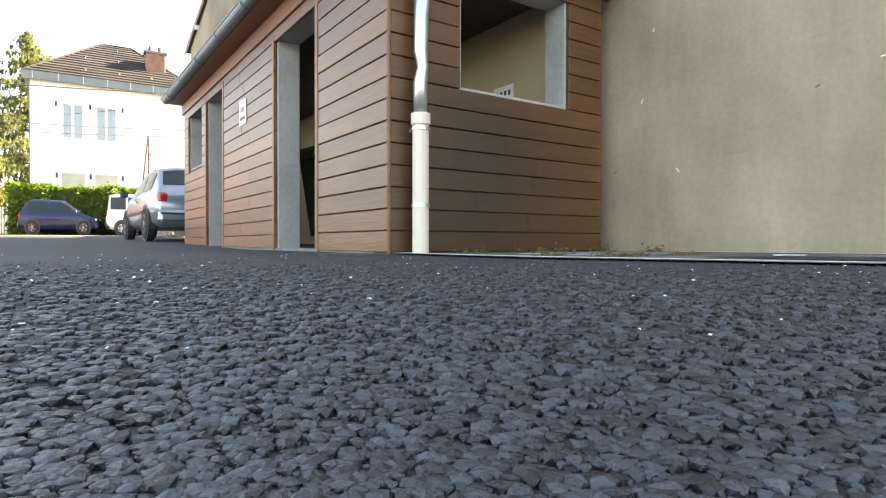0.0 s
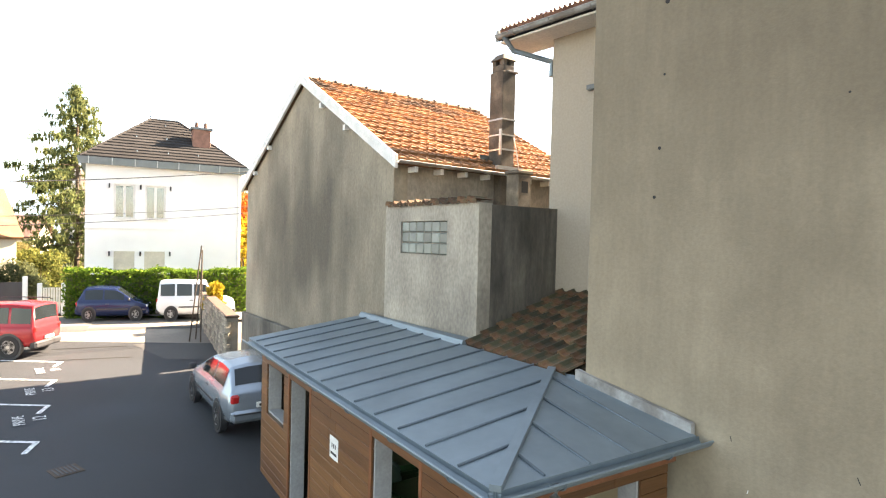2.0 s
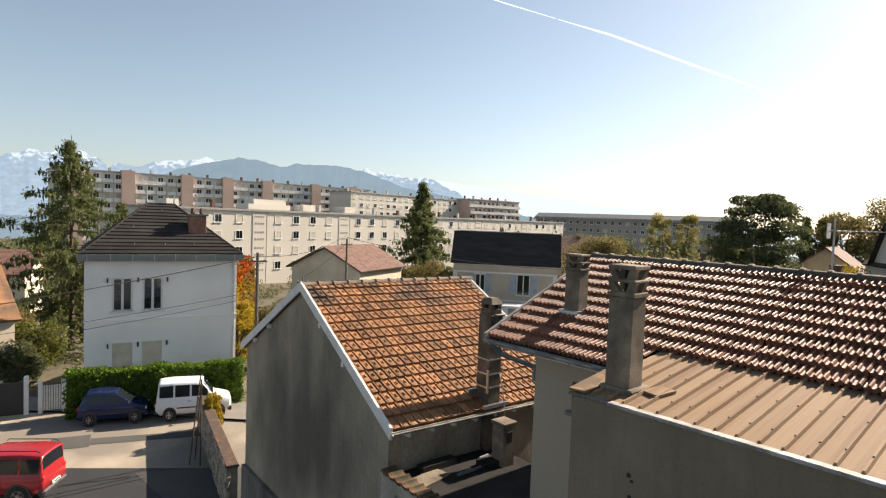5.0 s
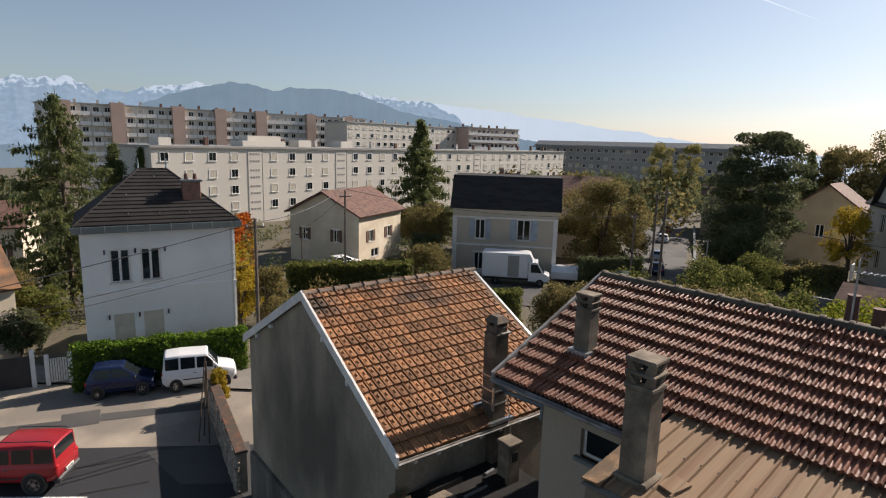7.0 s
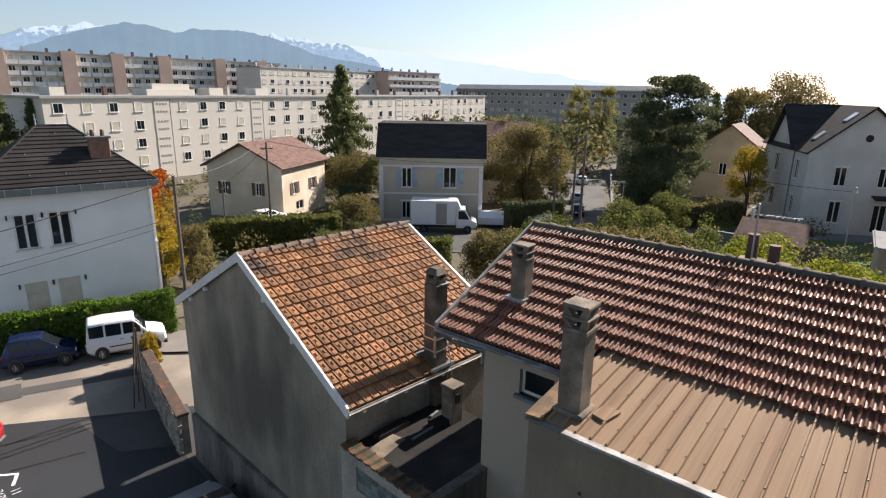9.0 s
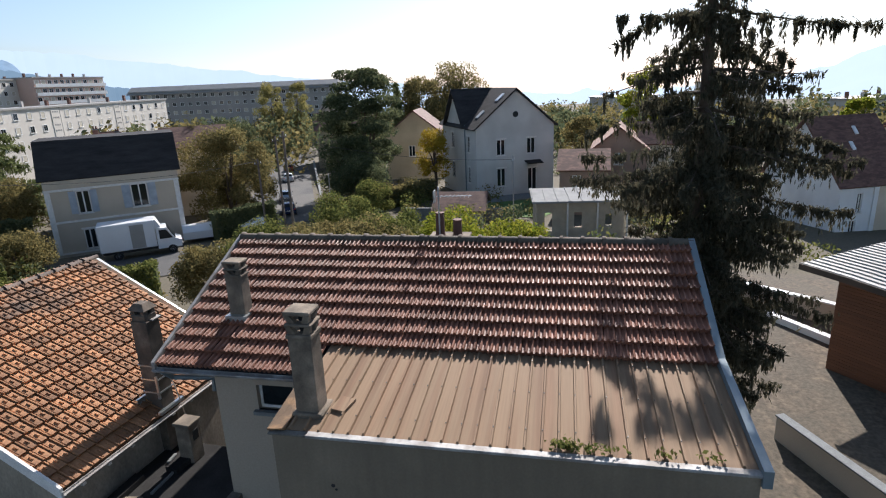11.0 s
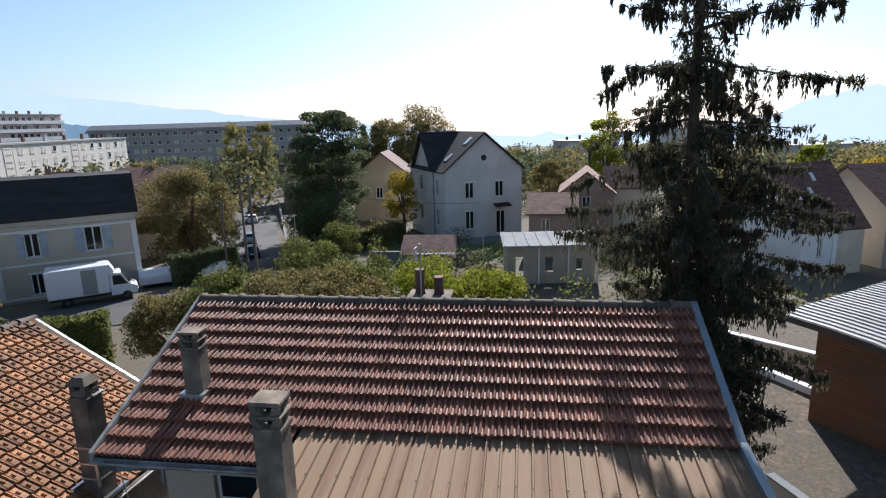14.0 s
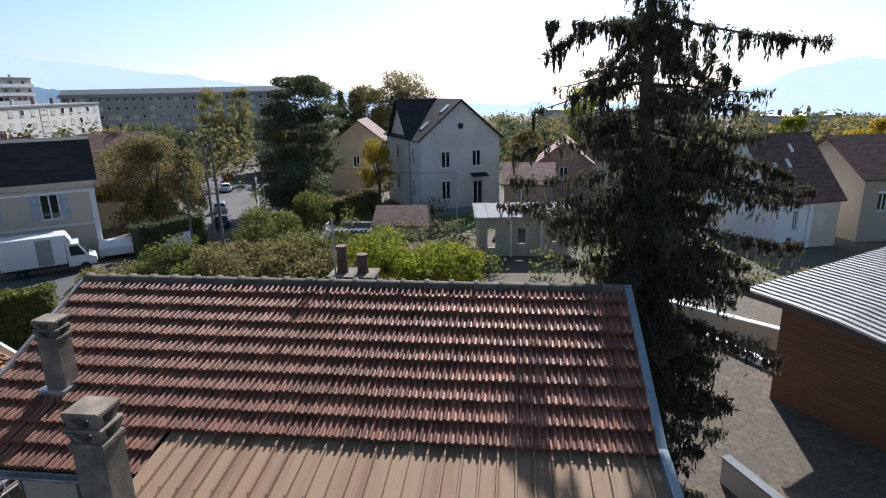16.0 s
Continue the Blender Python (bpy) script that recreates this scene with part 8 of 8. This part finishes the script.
# ---------- apartment blocks ----------
def block(name, a, b, depth, zl, base, floors, bays, wall, label, storey=2.7, towers=(), tower_mat="pink", win=(1.1, 1.3), stairs=(), roof_boxes=(), dark=0.35, seed=1, balcony=False):
    """A long slab of flats from a to b with a window in every bay of every floor."""
    a, b = Vector((*a, 0)), Vector((*b, 0))
    w = (b - a).length
    h = zl - base
    t = thing(name, (a.x, a.y, base), math.degrees(math.atan2(b.y - a.y, b.x - a.x)), label, "apartment block")
    part("wall", box(B(), 0, 0, -3, w, depth, h), wall, t)
    part("roof_edge", box(B(), -0.3, -0.3, h, w + 0.3, depth + 0.3, h + 0.35), "roof_metal", t)
    rr = random.Random(seed)
    bw = w / bays
    meshes = {}
    ww, wh = win
    for nm, mt in (("dark", "car_glass"), ("blind", "shutter_cream")):
        bm = B()
        for q in ((-ww / 2, -0.02), (0.04, ww / 2 - 0.02)) if nm == "dark" else ((-ww / 2, ww / 2),):
            box(bm, q[0] + 0.06, -0.03, 0.06, q[1] - 0.0, 0.02, wh - 0.06)
        meshes[nm] = mesh_of(bm, "pane", mt)
    bm = B()
    for x0, x1, z0, z1 in ((-ww / 2 - 0.06, -ww / 2 + 0.05, 0, wh), (ww / 2 - 0.05, ww / 2 + 0.06, 0, wh), (-ww / 2 + 0.05, ww / 2 - 0.05, wh - 0.07, wh)):
        box(bm, x0, -0.06, z0, x1, 0.01, z1)
    if balcony:
        box(bm, -ww / 2 - 0.5, -0.9, -0.85, ww / 2 + 0.5, -0.82, 0.1)
        box(bm, -ww / 2 - 0.5, -0.9, -1.0, ww / 2 + 0.5, 0.0, -0.86)
    else:
        box(bm, -ww / 2 - 0.14, -0.14, -0.12, ww / 2 + 0.14, 0.01, 0.0)
    rim = mesh_of(bm, "window", "white")
    hole = mesh_of(box(B(), -0.15, -0.12, -0.15, 0.15, 0.02, 0.15), "stair_window", "block_dark")
    for s in stairs:
        part("stair_panel", box(B(), (s + 0.5) * bw - 1.35, -0.08, -1.0, (s + 0.5) * bw + 1.35, 0.02, h - 0.4), wall, t)
        part("downpipe", box(B(), (s + 0.5) * bw + 1.45, -0.1, -1.0, (s + 0.5) * bw + 1.58, 0.02, h), "block_grey", t)
    for f in range(floors):
        z = h - (f + 1) * storey + 0.75
        for i in range(bays):
            if any(abs(i - s) < 0.5 for s in stairs):
                for q in range(8):
                    piece("stair_window", hole, t, Matrix.Translation(((i + 0.5) * bw - 0.8 + (q % 4) * 0.52, 0, z - 0.1 + (q // 4) * 1.2)))
                continue
            o = piece("window", rim, t, Matrix.Translation(((i + 0.5) * bw, 0, z)))
            piece("pane", meshes["dark" if rr.random() < dark else "blind"], o, Matrix())
    for x0, x1, up, out in towers:
        part("stair_tower", box(B(), x0 * w, -out, -3, x1 * w, 0.5, h + up), tower_mat, t)
    for x, y, bw2, bd, bh in roof_boxes:
        rb = part("roof_box", box(B(), x * w, y, h + 0.35, x * w + bw2, y + bd, h + 0.35 + bh), wall, t)
    for k in range(int(bays / 2)):
        x = (k + 0.5) / (bays / 2) * w
        part("roof_flue", box(B(), x, depth * 0.5, h + 0.35, x + 0.6, depth * 0.5 + 0.6, h + 1.4 + rr.uniform(0, 0.5)), "pot" if rr.random() < 0.5 else "block_grey", t)
    return t


blockA = block("front_apartment_block", (9.0, 93.5), (136.2, 134.7), 11, 9.95, -3.3, 4, 34, "block", "long cream four-storey apartment block", 2.75, stairs=(4, 9, 15, 21, 27), roof_boxes=((0.13, 3, 9, 4, 1.0), (0.14, 3.5, 7, 3, 1.9), (0.02, 3, 2, 3, 1.2), (0.22, 3, 3, 3, 1.3), (0.3, 3, 3, 3, 1.3)), win=(1.3, 1.35), dark=0.5, seed=3)
block("rear_apartment_block", (-5.0, 186), (96, 199), 12, 19.8, -4, 7, 36, "block", "tall apartment block with pink stair towers", 2.75,
      towers=tuple((f - 0.017, f + 0.017, 0.8, 1.5) for f in (0.047, 0.175, 0.336, 0.46, 0.59, 0.77, 0.92)), win=(1.5, 1.4), dark=0.7, seed=4, balcony=True)
block("middle_apartment_block", (77.5, 175), (139, 194), 11, 17.8, -4, 4, 20, "block", "pale apartment block with many chimneys", 2.75, win=(1.5, 1.3), seed=5)
block("far_apartment_block", (134.5, 186), (165, 191), 11, 18.3, -4, 4, 12, "pink", "far apartment block with balconies", 2.75, win=(1.6, 1.3), dark=0.7, seed=6, balcony=True)
block("grey_apartment_block", (159, 173), (183.5, 104), 14, 12.2, -6, 4, 26, "block_dark", "long dark-clad block with a pale roof", 2.9, win=(1.3, 1.2), dark=0.6, seed=7)
roofE = thing("grey_block_roof", (159, 173, 11.45), math.degrees(math.atan2(-69, 24.5)), "pale hipped metal roof of the long dark block", "roof")
part("roof_sheet", prism(B(), [(-1, 0), (15, 0), (10, 2.7), (4, 2.7)], -1, 74, "x"), "roof_metal", roofE)
block("tower_block", (160, -20), (170, -30), 10, 8.5, -14, 6, 6, "block", "distant pale block of flats", 2.9, seed=8)
block("tower_block", (190, 12), (200, -4), 10, 4.5, -14, 5, 8, "block_grey", "distant grey block of flats", 2.9, seed=9)
block("tower_block", (150, -45), (158, -58), 10, 4.0, -14, 5, 7, "block", "distant pale block of flats", 2.9, seed=10)

# garden shrubs between the houses
shrubs = thing("garden_shrubs", (0, 0, 0), 0, "mixed green and olive shrubs filling the gardens", "shrubs", kind="stuff")
rg = np.random.default_rng(17)
keep_off = [(0.5, 31, 6.5), (32, 41, 8), (20, 56, 9), (24, 58, 8), (70, 11, 10), (41.5, 1, 5.5), (63, 1, 7), (70, -4, 7), (22, -14, 13), (47, -17, 9), (56, -30, 10), (80, 30, 7), (80, 47, 8), (44, 48, 9), (-8, 33, 4), (-9, 62, 7), (48, 13, 4), (50, 42, 8), (31, 27, 7), (27, 32, 6), (3, 16, 8), (7, 5, 9), (30, 22, 8), (103, 57, 8)]
sets = {"green_leaf": [], "olive_leaf": [], "dark_leaf": []}
for k in range(900):
    az = radians(rg.uniform(-12, 122))
    d = rg.uniform(33, 118)
    x, y = -2.5 + d * math.sin(az), -3.3 + d * math.cos(az)
    along = (x - 43) * 0.837 + (y - 31.5) * 0.547
    off = abs(-(x - 43) * 0.547 + (y - 31.5) * 0.837)
    if any((x - a) ** 2 + (y - b) ** 2 < c * c for a, b, c in keep_off) or (along > -6 and off < 4.6) or (x < 8 and y < 30) or y > 90:
        continue
    hh, rr = rg.uniform(0.9, 2.6), rg.uniform(0.8, 2.0)
    v = rg.normal(size=(170, 3))
    v /= np.linalg.norm(v, axis=1)[:, None]
    v *= rg.uniform(0.55, 1.05, (170, 1))
    sets[("green_leaf", "olive_leaf", "dark_leaf")[rg.integers(0, 3)]].append(v * (rr, rr, hh * 0.55) + (x, y, ground_z(x, y) + hh * 0.4))
for mt, lst in sets.items():
    leaf_cloud("foliage", np.concatenate(lst), 0.13, mt, shrubs, rg)

# far woods
wood = thing("far_woods", (0, 0, 0), 0, "belt of hazy trees beyond the houses", "woods", kind="stuff")
rg = np.random.default_rng(14)
pts = []
for k in range(420):
    az = radians(rg.uniform(38, 125))
    d = rg.uniform(100, 300)
    x, y = -2.5 + d * math.sin(az), -3.3 + d * math.cos(az)
    hh, rr = rg.uniform(6, 12), rg.uniform(2.5, 5)
    v = rg.normal(size=(190, 3))
    v /= np.linalg.norm(v, axis=1)[:, None]
    v *= rg.uniform(0.5, 1.0, (190, 1))
    pts.append(v * (rr, rr, hh * 0.5) + (x, y, ground_z(x, y) + hh * 0.5))
for k in range(130):
    az = radians(rg.uniform(-32, 1))
    d = rg.uniform(75, 260)
    x, y = -2.5 + d * math.sin(az), -3.3 + d * math.cos(az)
    hh, rr = rg.uniform(4, 8), rg.uniform(2.5, 5)
    v = rg.normal(size=(130, 3))
    v /= np.linalg.norm(v, axis=1)[:, None]
    v *= rg.uniform(0.5, 1.0, (130, 1))
    pts.append(v * (rr, rr, hh * 0.5) + (x, y, ground_z(x, y) + hh * 0.5))
leaf_cloud("foliage", np.concatenate(pts[::2]), 0.5, "olive_leaf", wood, rg)
leaf_cloud("foliage", np.concatenate(pts[1::2]), 0.5, "dark_leaf", wood, rg)


# ---------- mountains ----------
def ridge(name, dist, table, material, label, rough=14.0, seed=1, foot=-330):
    rg = np.random.default_rng(seed)
    az = np.arange(table[0][0], table[-1][0], 0.12)
    z = np.interp(az, [p[0] for p in table], [p[1] for p in table])
    for s, k in ((1.6, 1.0), (0.7, 0.5), (0.3, 0.3)):
        kn = rg.normal(size=int((az[-1] - az[0]) / s) + 3)
        z = z + np.interp((az - az[0]) / s, np.arange(len(kn)), kn) * rough * k
    rows = ((1.0, 1.0), (0.93, 0.62), (0.84, 0.3), (0.76, 0.0))
    verts, n = [], len(az)
    for f, q in rows:
        jit = np.zeros(n)
        verts += [(-2.5 + dist * f * math.sin(radians(a)), -3.3 + dist * f * math.cos(radians(a)), foot + (h - foot) * q + j) for a, h, j in zip(az, z, jit)]
    faces = [(r * n + i, r * n + i + 1, (r + 1) * n + i + 1, (r + 1) * n + i) for r in range(3) for i in range(n - 1)]
    return tagged(raw(name, verts, faces, material), label, "mountain", kind="structure")


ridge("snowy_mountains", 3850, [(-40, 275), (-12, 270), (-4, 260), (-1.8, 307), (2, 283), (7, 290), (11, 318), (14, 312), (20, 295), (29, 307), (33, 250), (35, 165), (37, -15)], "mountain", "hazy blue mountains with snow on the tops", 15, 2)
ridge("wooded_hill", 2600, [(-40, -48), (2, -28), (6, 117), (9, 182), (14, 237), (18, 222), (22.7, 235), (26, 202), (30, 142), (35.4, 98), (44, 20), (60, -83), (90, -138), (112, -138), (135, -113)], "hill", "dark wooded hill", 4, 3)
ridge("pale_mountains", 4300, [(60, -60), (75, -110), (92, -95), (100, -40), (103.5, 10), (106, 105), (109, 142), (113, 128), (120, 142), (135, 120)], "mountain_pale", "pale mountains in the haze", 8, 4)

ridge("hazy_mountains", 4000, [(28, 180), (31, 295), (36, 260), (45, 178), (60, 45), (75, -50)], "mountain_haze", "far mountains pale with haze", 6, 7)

# a vapour trail in the sky, made bright by its own glow
vt = thing("vapour_trail", (0, 0, 0), 0, "thin white vapour trail high in the sky", "vapour trail", kind="structure")
for line, radii in (([(2278, 2380, 1137), (2477, 2168, 1040), (2736, 1836, 858), (2991, 1384, 619)], [1.5, 6.0, 6.5, 1.0]), ([(1912, 2700, 1290), (2080, 2567, 1225), (2270, 2389, 1142)], [2.5, 3.5, 1.5])):
    bm = B()
    tube(bm, line, radii, 6)
    part("trail", bm, "trail", vt)
